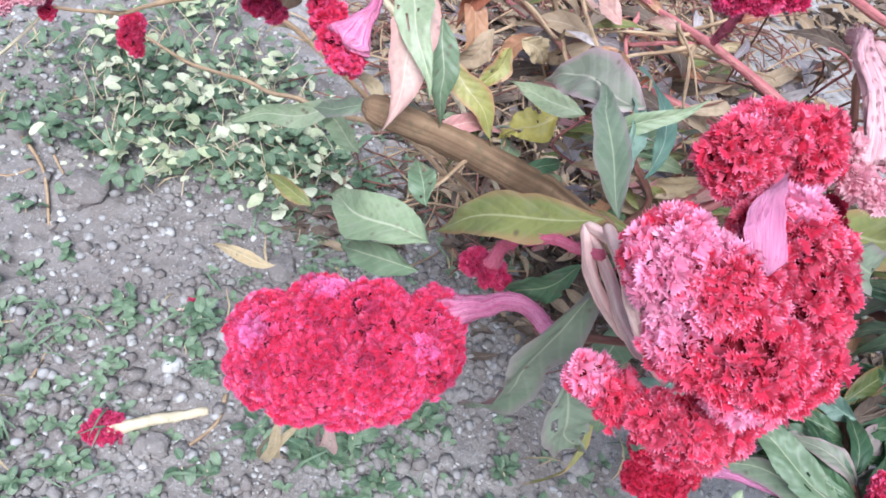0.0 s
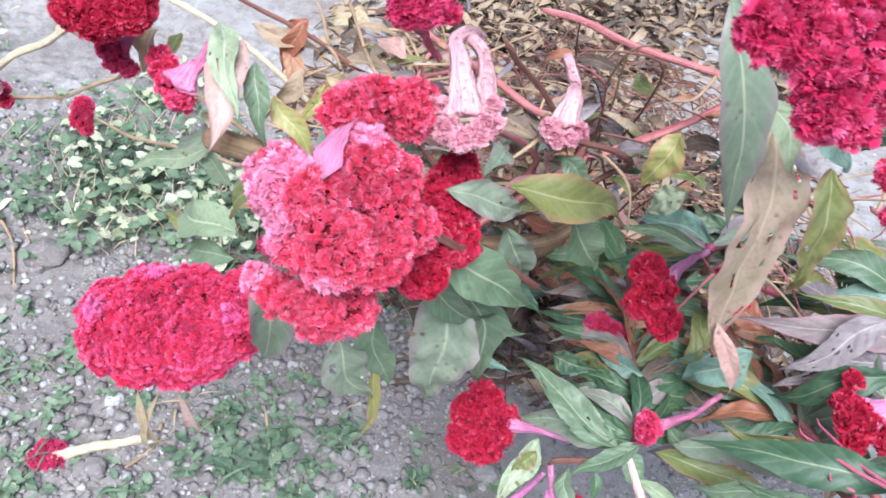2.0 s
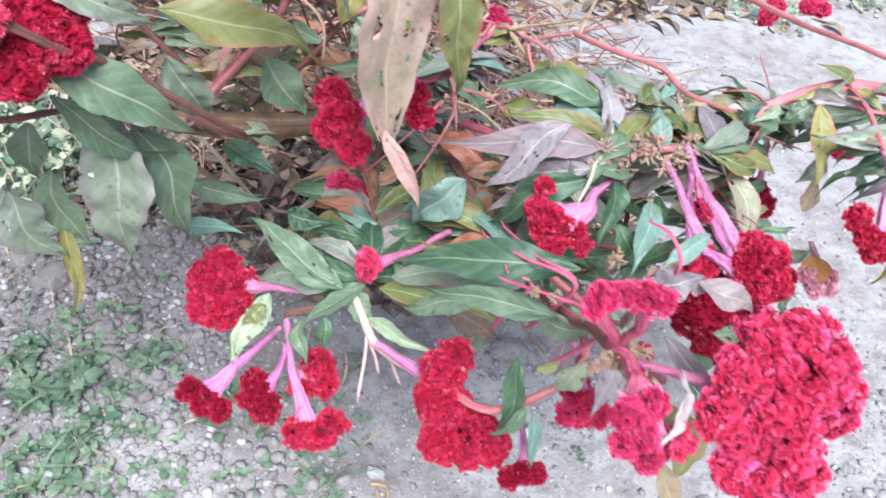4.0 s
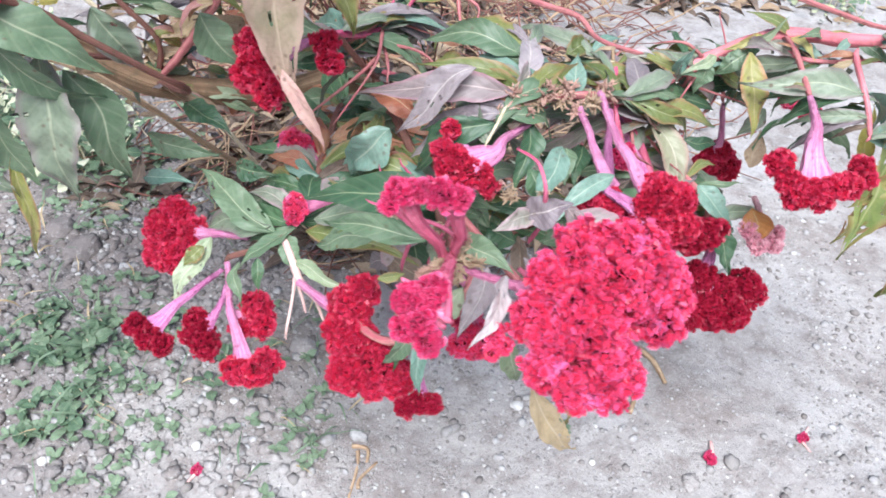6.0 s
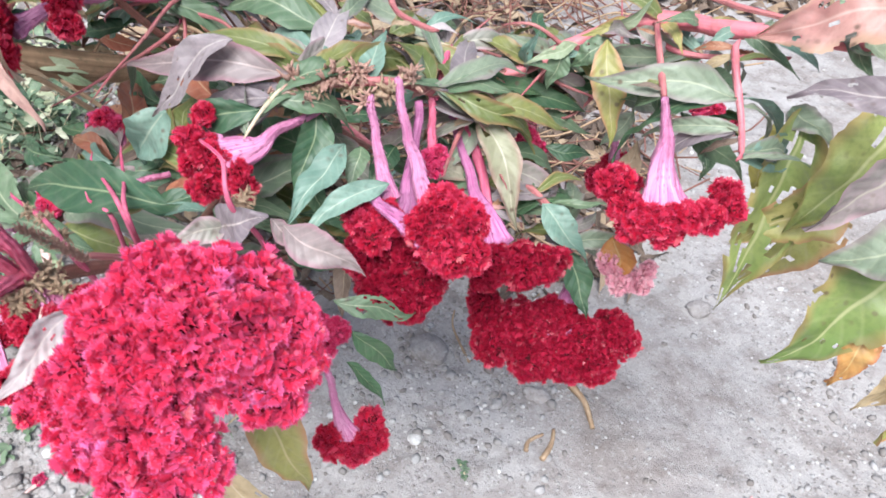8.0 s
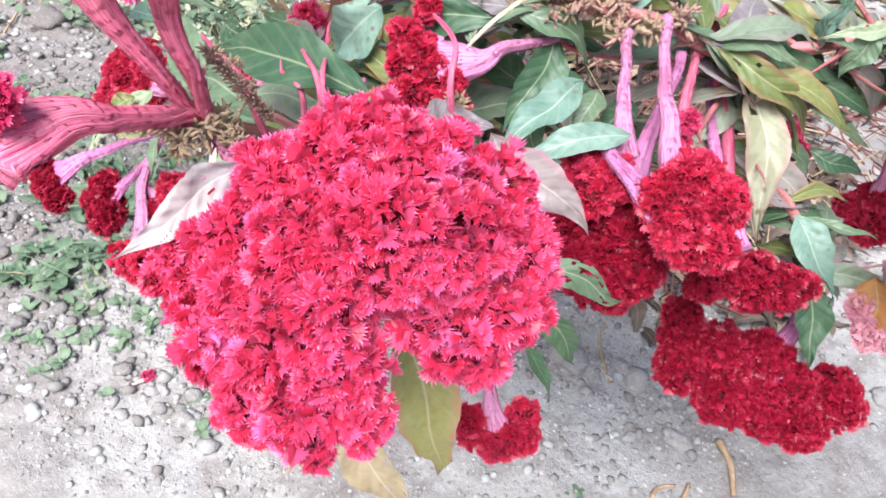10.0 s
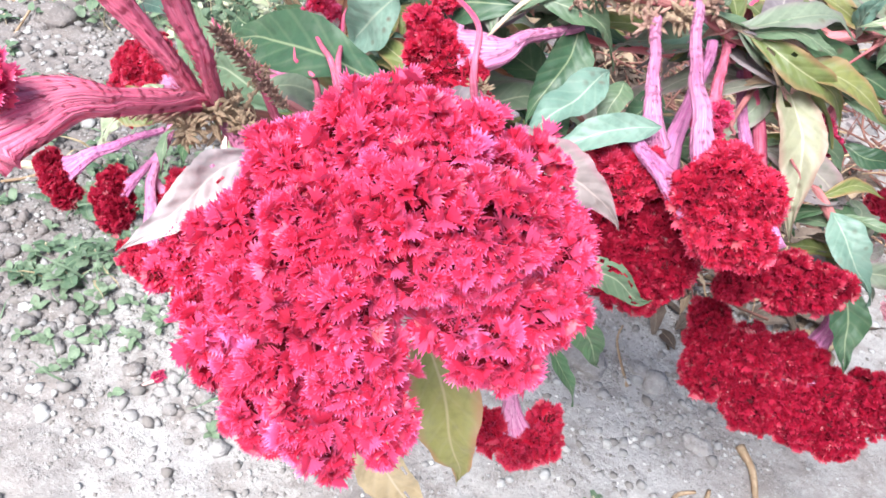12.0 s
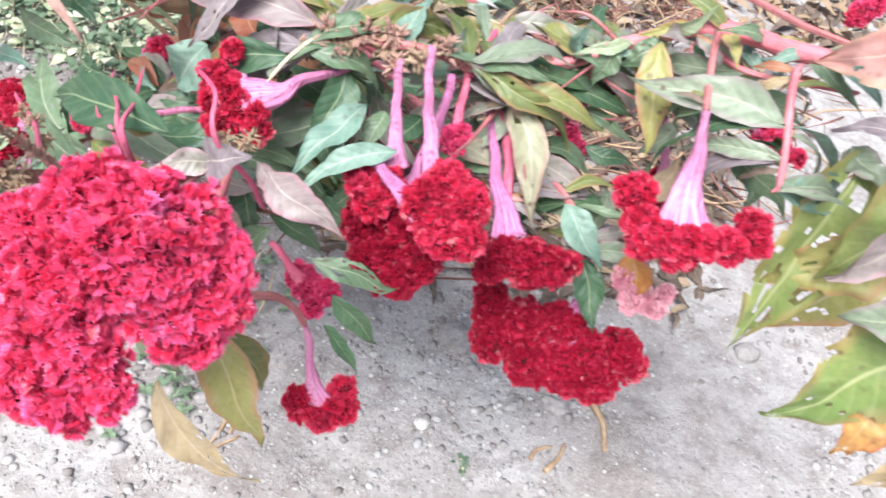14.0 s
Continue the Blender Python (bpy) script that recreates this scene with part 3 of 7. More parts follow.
def spent_spike(parent, a, b, r):
    """A drying flower spike: a thin axis set all round with chaffy husks."""
    a, b = np.array(a), np.array(b)
    d = unit(b - a)
    verts, faces, uv = [], [], []
    iv, jf = ICO[1]
    side = unit(np.cross(d, (0.2, 0.7, 0.4)))
    up = np.cross(d, side)
    for k in range(150):
        f = (k + rng.uniform()) / 150
        g = k * 2.4 + rng.normal(0, 0.3)
        out = side * math.cos(g) + up * math.sin(g)
        w = r * (0.35 + 0.65 * math.sin(math.pi * min(1, 0.12 + 0.8 * (1 - f))))
        q = unit(out + d * -0.9 + rng.normal(0, 0.25, 3))
        c = a + (b - a) * f + out * w * 0.45
        e = unit(np.cross(q, (0.3, 0.2, 0.9)))
        h = np.cross(q, e)
        n = r * rng.uniform(0.16, 0.27)
        off = len(verts)
        for p in iv:
            verts.append(c + n * ((p[0] * e + p[1] * h) * 0.5 * (1 - 0.55 * p[2]) + p[2] * q * 2.1))
            uv.append((p[2] * 0.5 + 0.5, math.atan2(p[1], p[0])))
        faces.extend([[i + off for i in t] for t in jf])
    return mesh_object("seed_spike", verts, faces, HUSK, parent, uv)


# ---- ground: one sheet, fine near the path of the eye and coarse to the horizon ----
def axis(lo, hi, step):
    mid = list(np.arange(lo, hi + step / 2, step))
    grow, left, right = step, [lo], [hi]
    while left[-1] > -90:
        grow *= 1.28
        left.append(left[-1] - grow)
        right.append(right[-1] + grow)
    return np.array(left[:0:-1] + mid + right[1:])


GX, GY = axis(-1.1, 2.0, 0.0085), axis(0.05, 1.9, 0.0085)
gv = [(x, y, ground_z(x, y)) for y in GY for x in GX]
nx = len(GX)
gf = [(j * nx + i, j * nx + i + 1, (j + 1) * nx + i + 1, (j + 1) * nx + i) for j in range(len(GY) - 1) for i in range(nx - 1)]
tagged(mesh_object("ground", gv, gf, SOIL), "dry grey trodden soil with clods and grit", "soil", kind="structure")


def thinning(x, y, box):
    """Share of growth or grit that is left towards the outer and far edges of its ground."""
    u, v = (x - box[0]) / (box[1] - box[0]), (y - box[2]) / (box[3] - box[2])
    wob = 0.16 * noise.noise(Vector((x * 2.2, y * 2.2, 7)))
    return min(1, max(0, (u + wob) / 0.22)) * min(1, max(0, (1 - v + wob) / 0.3)) * min(1, max(0, (1 - u + wob) / 0.1))


def scatter_stones(name, count, lo, hi, box, power, mat=None, cut=(-1.1, 0.25), slope=0.2):
    """Loose angular grains; tiny ones are eight-sided, larger ones twenty-sided."""
    iv, jf = ICO[1] if hi > 0.0045 else (np.array([(1, 0, 0), (-1, 0, 0), (0, 1, 0), (0, -1, 0), (0, 0, 1), (0, 0, -1)], float), [(0, 2, 4), (2, 1, 4), (1, 3, 4), (3, 0, 4), (2, 0, 5), (1, 2, 5), (3, 1, 5), (0, 3, 5)])
    xy = np.stack([rng.uniform(box[0], box[1], count), rng.uniform(box[2], box[3], count)], 1)
    here = np.array([noise.noise(Vector((x * 3, y * 3, 5))) for x, y in xy]) + slope * (0.55 - xy[:, 0])
    left = np.array([thinning(x, y, box) for x, y in xy])
    xy = xy[(here > rng.uniform(*cut, count)) & (left > rng.uniform(0, 1, count))]
    n = len(xy)
    r = lo + (hi - lo) * rng.uniform(size=n) ** power
    s = np.stack([np.ones(n), rng.uniform(0.6, 1, n), rng.uniform(0.4, 0.8, n)], 1) * r[:, None]
    a = rng.uniform(0, 6.3, n)[:, None]
    q = iv[None] * s[:, None] * (1 + rng.normal(0, 0.13, (n, len(iv), 1)))
    z = np.array([ground_z(x, y) for x, y in xy]) + r * 0.12
    q = np.stack([q[..., 0] * np.cos(a) - q[..., 1] * np.sin(a) + xy[:, :1], q[..., 0] * np.sin(a) + q[..., 1] * np.cos(a) + xy[:, 1:], q[..., 2] + z[:, None]], 2)
    faces = (np.arange(n)[:, None, None] * len(iv) + np.array(jf)[None]).reshape(-1, 3)
    return mesh_object(name, q.reshape(-1, 3), faces.tolist(), mat or STONE, smooth=hi > 0.0045)


tagged(scatter_stones("gravel", 21000, 0.0010, 0.0070, (-1.1, 2.0, 0.05, 1.9), 3.2), "loose grey grit and pebbles on soil", "gravel", kind="stuff")
tagged(scatter_stones("grit", 52000, 0.0008, 0.0036, (-0.5, 1.6, 0.2, 1.25), 1.8, None, (-0.9, 0.5), 0.0), "fine pale grit strewn over trodden soil", "gravel", kind="stuff")
tagged(scatter_stones("soil_crumbs", 12000, 0.0025, 0.011, (-1.0, 0.56, 0.25, 1.7), 2.2, None, (-0.9, 0.4), 0.3), "crumbled clods of grey soil", "soil crumbs", kind="stuff")
tagged(scatter_stones("pebbles", 2400, 0.003, 0.010, (0.5, 1.6, 0.25, 1.3), 2.4, None, (-0.5, 0.5), 0.0), "rounded pale pebbles on trodden soil", "pebbles", kind="stuff")
tagged(scatter_stones("clods", 2400, 0.006, 0.015, (-0.55, 0.52, 0.32, 1.1), 1.8, CLOD, (-0.7, 0.5), 0.3), "grey-brown clods lying on loose soil", "soil clods", kind="stuff")


def stone(at, r):
    iv, jf = ICO[3]
    s = np.array((1, rng.uniform(0.65, 0.95), rng.uniform(0.5, 0.7)))
    sd = rng.uniform(0, 50)
    k = 1 + 0.3 * np.array([noise.noise(Vector(p * 1.5) + Vector((sd, 0, 0))) for p in iv]) + 0.12 * np.array([noise.noise(Vector(p * 5) + Vector((sd, 3, 0))) for p in iv])
    q = iv * k[:, None] * s * r
    ob = mesh_object("stone", q, jf, STONE if r < 0.016 else CLOD)
    ob.location = (*at, ground_z(*at) + r * 0.05)
    ob.rotation_euler = (0, 0, sd)
    return tagged(ob, "rounded grey stone half sunk in dry soil", "stone", "stones on the soil")


def dry_twig(a, b, r):
    mid = ((a[0] + b[0]) / 2 + rng.normal(0, 0.008), (a[1] + b[1]) / 2 + rng.normal(0, 0.008))
    pts = [np.array((*p, ground_z(*p) + r * 0.7)) for p in (a, mid, b)]
    c = spline(pts, 10)
    verts, faces, uv = tube(c, [(r * (1 - 0.05 * i),) * 2 for i in range(10)], np.array((0.1, 0.2, 1)), 8, 0.25)
    return tagged(mesh_object("dry_twig", verts, faces, STEM["dry_stem"], None, uv), "short straw-coloured dry twig on soil", "twig", "twigs on the soil")


def fallen_head(at, r, way):
    """A spent crimson head that lies on its pale dry stalk."""
    z = ground_z(*at)
    ob = new("fallen_flower")
    ob.location = (*at, z)
    ob["base"] = [*at, z]
    flower_head(ob, (at[0], at[1], z + r * 0.5), (20, 0, 30), [(-14, 4, 0, 13), (4, -9, 2, 14), (11, 9, 0, 12), (-4, 16, -2, 11)], "magenta", 0.8)
    pts = [(at[0] + way[0] * f, at[1] + way[1] * f, z + r * h) for f, h in ((0, 0.5), (0.4, 0.55), (0.75, 0.3), (1.0, 0.25))]
    stem(ob, "dry_stalk", pts, 0.0095, 0.0060, "cream_stem")
    return tagged(ob, "fallen crimson flower on a pale dry stalk", "fallen flower")


def fallen_bud(at, r, way):
    z = ground_z(*at)
    ob = new("fallen_bud")
    ob.location = (*at, z)
    ob["base"] = [*at, z]
    s = r * 1000
    flower_head(ob, (at[0], at[1], z + r * 0.4), (10, 20, 50), [(0, 0, 0, s * 0.5), (s * 0.4, s * 0.2, 0, s * 0.38)], "magenta", 0.7)
    pts = [(at[0] + way[0] * f, at[1] + way[1] * f, z + r * 0.3) for f in (0, 0.5, 1.0)]
    stem(ob, "stalk", pts, r * 0.25, r * 0.15, "pale_pink")
    return tagged(ob, "small pink floret dropped on dry soil", "fallen flower", "dropped florets on the soil")


def weed(at, size, kind):
    """A low seedling: a short stalk with oval leaves in pairs."""
    z = ground_z(*at)
    ob = new("weed")
    ob.location = (*at, z)
    ob["base"] = [*at, z]
    n = (9, 12, 8, 13)[kind]
    a0 = rng.uniform(0, 6.3)
    top = np.array((*at, z + size * 0.55))
    stem(ob, "stalk", [(*at, z - 0.003), (at[0] + 0.002, at[1], z + size * 0.3), tuple(top)], 0.0014, 0.001, "cream_stem")
    for k in range(n):
        a = a0 + k * 2.4
        ln = size * rng.uniform(0.32, 0.72)
        lift = rng.uniform(0.05, 0.45)
        b = np.array((at[0] + rng.normal(0, 0.22) * size, at[1] + rng.normal(0, 0.22) * size, z + size * rng.uniform(0.15, 0.5)))
        d = np.array((math.cos(a), math.sin(a), lift))
        leaf_count[0] += 1
        v, f, uv = leaf_mesh(b, b + d * ln, ln * rng.uniform(0.45, 0.7), (0, 0, 1), 0, 0.12, 0.15, 7, 4, leaf_count[0] * 0.7, True)
        mesh_object("leaf", v, f, LEAF["weed"], ob, uv)
    return tagged(ob, "small green weed with oval leaves in soil", "weed", "weeds in the soil")


def weed_patch(at):
    """A knot of low tangled weeds with paler top leaves."""
    verts, faces, uv = {"weed": [], "weed_pale": []}, {"weed": [], "weed_pale": []}, {"weed": [], "weed_pale": []}
    z = ground_z(*at)
    ob = new("weed_clump")
    ob.location = (*at, z)
    ob["base"] = [*at, z]
    for k in range(84):
        tone = "weed_pale" if rng.uniform() < 0.36 else "weed"
        x, y = at[0] + rng.normal(0, 0.055), at[1] + rng.normal(0, 0.05)
        b = np.array((x, y, ground_z(x, y) + rng.uniform(0.0, 0.075)))
        a = rng.uniform(0, 6.3)
        ln = rng.uniform(0.011, 0.034)
        d = np.array((math.cos(a), math.sin(a), rng.uniform(-0.2, 0.6)))
        v, f, q = leaf_mesh(b, b + d * ln, ln * rng.uniform(0.45, 0.75), (rng.normal(0, 0.3), -0.3, 1), 0, 0.1, 0.15, 4, 2, k * 0.9 + x, True)
        off = len(verts[tone])
        verts[tone].extend(v)
        faces[tone].extend([[i + off for i in g] for g in f])
        uv[tone].extend(q)
    for tone, nm in (("weed", "foliage"), ("weed_pale", "pale_foliage")):
        if verts[tone]:
            mesh_object(nm, verts[tone], faces[tone], LEAF[tone], ob, uv[tone])["kind"] = "stuff"
    for k in range(9):
        x, y = at[0] + rng.normal(0, 0.05), at[1] + rng.normal(0, 0.045)
        p = (x, y, ground_z(x, y) - 0.003)
        stem(ob, "stalk", [p, (x + rng.normal(0, 0.01), y + rng.normal(0, 0.01), p[2] + 0.04), (x + rng.normal(0, 0.025), y + rng.normal(0, 0.02), p[2] + 0.085)], 0.0013, 0.0008, "cream_stem")
    return tagged(ob, "tangled low green weeds with pale leaves", "weeds", "weed clumps by the bed")


def ground_cover(name, count, box, blade, tone, label, category):
    """Thin scattered growth: grass blades or tiny seed leaves, thicker where the soil is loose."""
    verts, faces, uv = [], [], []
    for k in range(count):
        x, y = rng.uniform(box[0], box[1]), rng.uniform(box[2], box[3])
        if noise.noise(Vector((x * 5, y * 5, 9.5))) + 0.4 * (0.3 - x) < rng.uniform(-0.1, 0.5) or thinning(x, y, box) < rng.uniform():
            continue
        a, z = rng.uniform(0, 6.3), ground_z(x, y)
        for m in range(1 if blade else rng.integers(2, 5)):
            a += rng.uniform(1.2, 2.4)
            ln = rng.uniform(0.03, 0.07) if blade else rng.uniform(0.008, 0.02)
            d = np.array((math.cos(a), math.sin(a), rng.uniform(0.1, 0.9) if blade else rng.uniform(0.1, 0.5)))
            b0 = np.array((x, y, z + (0 if blade else 0.006)))
            v, f, q = leaf_mesh(b0, b0 + d * ln, ln * (0.06 if blade else 0.6), (0.1, -0.2, 1), 0, 0.25 if blade else 0.1, 0.2, 5, 2, k * 0.7 + m, not blade)
            off = len(verts)
            verts.extend(v)
            faces.extend([[i + off for i in g] for g in f])
            uv.extend(q)
    return tagged(mesh_object(name, verts, faces, LEAF[tone], None, uv), label, category, kind="stuff")


def litter(name, count, box, height, tones, size, label, category, cover=0.0):
    """Dead leaves and bits of stalk strewn under the plants."""
    verts, faces, uv = [], [], []
    for k in range(count):
        x, y = rng.uniform(box[0], box[1]), rng.uniform(box[2], box[3])
        far = math.hypot((x - 0.5 * (box[0] + box[1])) / (box[1] - box[0]), (y - 0.5 * (box[2] + box[3])) / (box[3] - box[2])) * 2
        if noise.noise(Vector((x * 4, y * 4, 1.5))) < rng.uniform(-0.7, 0.2) - cover + 1.1 * max(0, far - 0.45):
            continue
        b = np.array((x, y, ground_z(x, y) + 0.002 + rng.uniform(0, height) * max(0.06, 1 - 1.3 * far)))
        a = rng.uniform(0, 6.3)
        ln = rng.uniform(*size)
        d = np.array((math.cos(a), math.sin(a), rng.normal(0, 0.25)))
        v, f, q = leaf_mesh(b, b + d * ln, ln * rng.uniform(0.2, 0.4), (rng.normal(0, 0.5), rng.normal(0, 0.5), 1), 0, rng.uniform(-0.2, 0.3), 0.4, 6, 4, k * 1.1)
        off = len(verts)
        verts.extend(v)
        faces.extend([[i + off for i in g] for g in f])
        uv.extend(q)
    return tagged(mesh_object(name, verts, faces, LEAF[tones], None, uv), label, category, kind="stuff")


# ---- the bed ----
plant_a = plant(0.50, 1.12, "tall cockscomb plant with crimson heads leaning from a woody stem")
plant_b = plant(0.56, 1.05, "low cockscomb plant with small crimson heads hanging over soil")
plant_c = plant(0.66, 1.05, "cockscomb plant with one very large crimson head")
plant_d = plant(0.78, 1.08, "cockscomb plant with a lying salmon stem and hanging heads")
plant_g = plant(0.58, 1.12, "dead brown cockscomb collapsed among the living plants")
plant_f = plant(0.35, 1.0, "dried cockscomb stems lying across low weeds")

# the tall cockscomb whose heavy heads lean over the path
head_a = flower_head(plant_a, (0.226, 0.236, 0.800), (49, -9, 3), [(-51, 17, 0, 20), (-31, 7, 6, 21), (-7, 26, -7, 21), (3, 7, -5, 20), (-21, -19, 8, 22), (1, -22, -6, 19), (-42, -12, 0, 18), (12, 23, -14, 13), (-33, -57, -18, 16), (-47, -52, -18, 12), (-72, -40, -36, 9), (-62, -47, -29, 10), (-16, -54, -26, 14), (-17, 61, -32, 16), (-4, 70, -40, 16), (17, 67, -46, 17), (18, -8, -30, 16)], "bright", 0.8, pale=[(-9, 45, 25, 11), (-25, 30, 30, 9), (-60, 22, 15, 24), (-61, -2, 9, 25), (-66, -37, 8, 12), (-42, 41, 6, 12), (-40, 27, 7, 16), (-4, 45, -0, 15), (-63, -9, 0, 11), (-28, -42, 11, 14), (-74, -38, -32, 14)])
# back lobes of the same head; the darker crimson stands for its shaded side
flower_head(plant_a, (0.226, 0.236, 0.800), (49, -9, 3), [(44, 13, -88, 19), (41, -11, -86, 21), (24, -22, -66, 20), (36, 2, -80, 20), (31, -14, -76, 20), (47, 24, -91, 16), (49, 33, -92, 12), (27, -36, -60, 14)], "crimson", 0.8)
neck(head_a, plant_a, [(0.311, 0.347, 0.684), (0.290, 0.338, 0.705), (0.262, 0.316, 0.735)], 0.0028, 0.0052, (-0.063, -0.759, 0.649), "bright")
fv, ff, fu = leaf_mesh((0.197, 0.228, 0.824), (0.206, 0.274, 0.843), 0.016, (-0.45, -0.5, 0.75), 0, 0.10, -0.5, 18, 10, 2.4)
mesh_object("smooth_fold", fv, ff, NECK["lilac_fold"], head_a, fu)
stem(plant_a, "pale_neck", [(0.157, 0.312, 0.752), (0.167, 0.286, 0.746), (0.176, 0.262, 0.742), (0.186, 0.242, 0.744)], 0.0026, 0.0044, "pale_pink")
stem(plant_a, "pale_neck", [(0.157, 0.312, 0.752), (0.171, 0.287, 0.764), (0.188, 0.262, 0.776)], 0.0026, 0.0044, "pale_pink")
stem(plant_a, "pale_neck", [(0.157, 0.312, 0.752), (0.160, 0.290, 0.742), (0.172, 0.274, 0.733), (0.190, 0.262, 0.728)], 0.0030, 0.0042, "pale_pink")
head_b = flower_head(plant_a, (0.051, 0.355, 0.541), (49, -9, 3), [(-40, 8, 0, 33), (-48, -12, -0, 27), (-10, 26, -0, 27), (-12, -11, 8, 35), (27, 23, 0, 29), (32, -11, 6, 34), (60, 3, 0, 29), (70, 28, 0, 21), (10, -32, 0, 22), (-25, -32, -0, 20), (-58, 13, 0, 18)], "fresh", 0.8, pale=[(65, 11, 34, 19), (75, 32, 30, 17), (-55, 20, 23, 17), (-7, 48, 7, 17)])
neck(head_b, plant_a, [(0.176, 0.315, 0.657), (0.161, 0.351, 0.639), (0.138, 0.371, 0.603), (0.121, 0.380, 0.577)], 0.0051, 0.0170, (-0.063, -0.759, 0.649), "fresh")
stem(plant_a, "pale_neck", [(0.160, 0.295, 0.769), (0.160, 0.260, 0.782), (0.169, 0.236, 0.775), (0.188, 0.224, 0.754)], 0.0028, 0.0050, "pale_pink")
head_r = flower_head(plant_a, (0.271, 0.315, 0.828), (49, -9, 3), [(-17, 4, 0, 7), (-12, -9, 0, 8), (-2, -17, 4, 7), (8, -14, 4, 7), (17, -6, 0, 7), (20, 6, 0, 5)], "withered", 0.7)
neck(head_r, plant_a, [(0.278, 0.403, 0.838), (0.270, 0.385, 0.848), (0.258, 0.356, 0.852), (0.268, 0.332, 0.842), (0.271, 0.314, 0.829)], 0.0042, 0.0135, (-0.063, -0.759, 0.649), "withered")
neck(head_r, plant_a, [(0.270, 0.372, 0.850), (0.281, 0.345, 0.845), (0.285, 0.322, 0.830)], 0.0042, 0.0100, (-0.063, -0.759, 0.649), "withered")
head_p = flower_head(plant_a, (0.362, 0.443, 0.754), (49, -9, 3), [(-11, 0, 0, 7), (-5, -9, 0, 7), (5, -10, 4, 6), (13, -3, 0, 6)], "withered", 0.7)
neck(head_p, plant_a, [(0.361, 0.508, 0.784), (0.371, 0.481, 0.776), (0.366, 0.461, 0.775), (0.362, 0.445, 0.759)], 0.0046, 0.0125, (-0.063, -0.759, 0.649), "withered")
head_t = flower_head(plant_a, (0.238, 0.441, 0.833), (49, -9, 3), [(-15, 2, 0, 13), (-1, 0, 0, 12), (16, -2, 0, 8)], "magenta", 0.8)
neck(head_t, plant_a, [(0.254, 0.501, 0.766), (0.238, 0.457, 0.805), (0.230, 0.438, 0.829)], 0.0024, 0.0092, (-0.063, -0.759, 0.649), "magenta")
head_s = flower_head(plant_a, (-0.056, 0.555, 0.741), (49, -9, 3), [(-1, -14, 0, 22), (-26, -7, 0, 18), (28, -7, -0, 20), (-16, 14, 0, 21), (15, 14, -0, 21)], "crimson", 0.8)
neck(head_s, plant_a, [(0.013, 0.615, 0.760), (-0.009, 0.585, 0.757), (-0.038, 0.562, 0.751)], 0.0033, 0.0154, (-0.063, -0.759, 0.649), "crimson")
head_u = flower_head(plant_a, (-0.062, 0.588, 0.663), (49, -9, 3), [(-9, 10, -0, 11), (-1, -1, -0, 11), (10, -9, -0, 8)], "magenta", 0.8)
neck(head_u, plant_a, [(-0.054, 0.647, 0.676), (-0.058, 0.618, 0.676), (-0.064, 0.593, 0.669)], 0.0033, 0.0125, (-0.063, -0.759, 0.649), "magenta")
head_v = flower_head(plant_a, (0.000, 0.552, 0.674), (49, -9, 3), [(-4, 8, 0, 11), (2, -6, -0, 12), (11, -21, 0, 11), (-9, 19, 0, 8)], "fresh", 0.8)
neck(head_v, plant_a, [(0.034, 0.609, 0.697), (0.027, 0.580, 0.685), (0.013, 0.542, 0.675)], 0.0031, 0.0196, (-0.063, -0.759, 0.649), "fresh")
head_w = flower_head(plant_a, (0.144, 0.396, 0.613), (44, -12, 5), [(-9, 7, 0, 9), (1, -1, -0, 9), (8, -6, -0, 5)], "magenta", 0.7)
neck(head_w, plant_a, [(0.164, 0.291, 0.755), (0.146, 0.347, 0.703), (0.144, 0.387, 0.646), (0.143, 0.398, 0.615)], 0.0027, 0.0076, (-0.085, -0.709, 0.700), "magenta")
leaf(plant_a, (0.268, 0.295, 0.781), (0.340, 0.336, 0.743), 0.024, (0.612, -0.617, 0.495), "grey_green")
leaf(plant_a, (0.320, 0.384, 0.728), (0.453, 0.441, 0.668), 0.038, (0.525, -0.549, 0.651), "olive")
leaf(plant_a, (0.259, 0.299, 0.738), (0.358, 0.322, 0.659), 0.038, (0.474, -0.803, 0.362), "green")
leaf(plant_a, (0.257, 0.317, 0.689), (0.339, 0.331, 0.621), 0.027, (0.251, -0.963, 0.099), "green")
leaf(plant_a, (0.283, 0.348, 0.659), (0.287, 0.330, 0.511), 0.054, (-0.055, -0.991, 0.119), "grey_green", torn=0.05, arch=0.18)
leaf(plant_a, (0.299, 0.354, 0.644), (0.345, 0.346, 0.524), 0.039, (0.548, -0.795, 0.260), "green")
leaf(plant_a, (0.319, 0.422, 0.737), (0.300, 0.378, 0.742), 0.020, (0.393, -0.067, 0.917), "grey_green")
leaf(plant_a, (0.371, 0.453, 0.720), (0.398, 0.447, 0.693), 0.020, (0.224, -0.886, 0.406), "green")
leaf(plant_a, (0.327, 0.374, 0.694), (0.359, 0.390, 0.622), 0.033, (0.133, -0.979, -0.152), "grey_green")
leaf(plant_a, (0.397, 0.448, 0.660), (0.434, 0.444, 0.601), 0.037, (0.262, -0.937, 0.230), "green")
leaf(plant_a, (0.177, 0.307, 0.719), (0.137, 0.294, 0.551), 0.040, (-0.115, -0.988, 0.105), "grey_green")
leaf(plant_a, (0.173, 0.331, 0.743), (0.084, 0.393, 0.645), 0.028, (-0.787, -0.449, 0.424), "olive")
leaf(plant_a, (0.184, 0.354, 0.682), (0.149, 0.379, 0.596), 0.018, (-0.599, -0.801, 0.009), "dark_green")
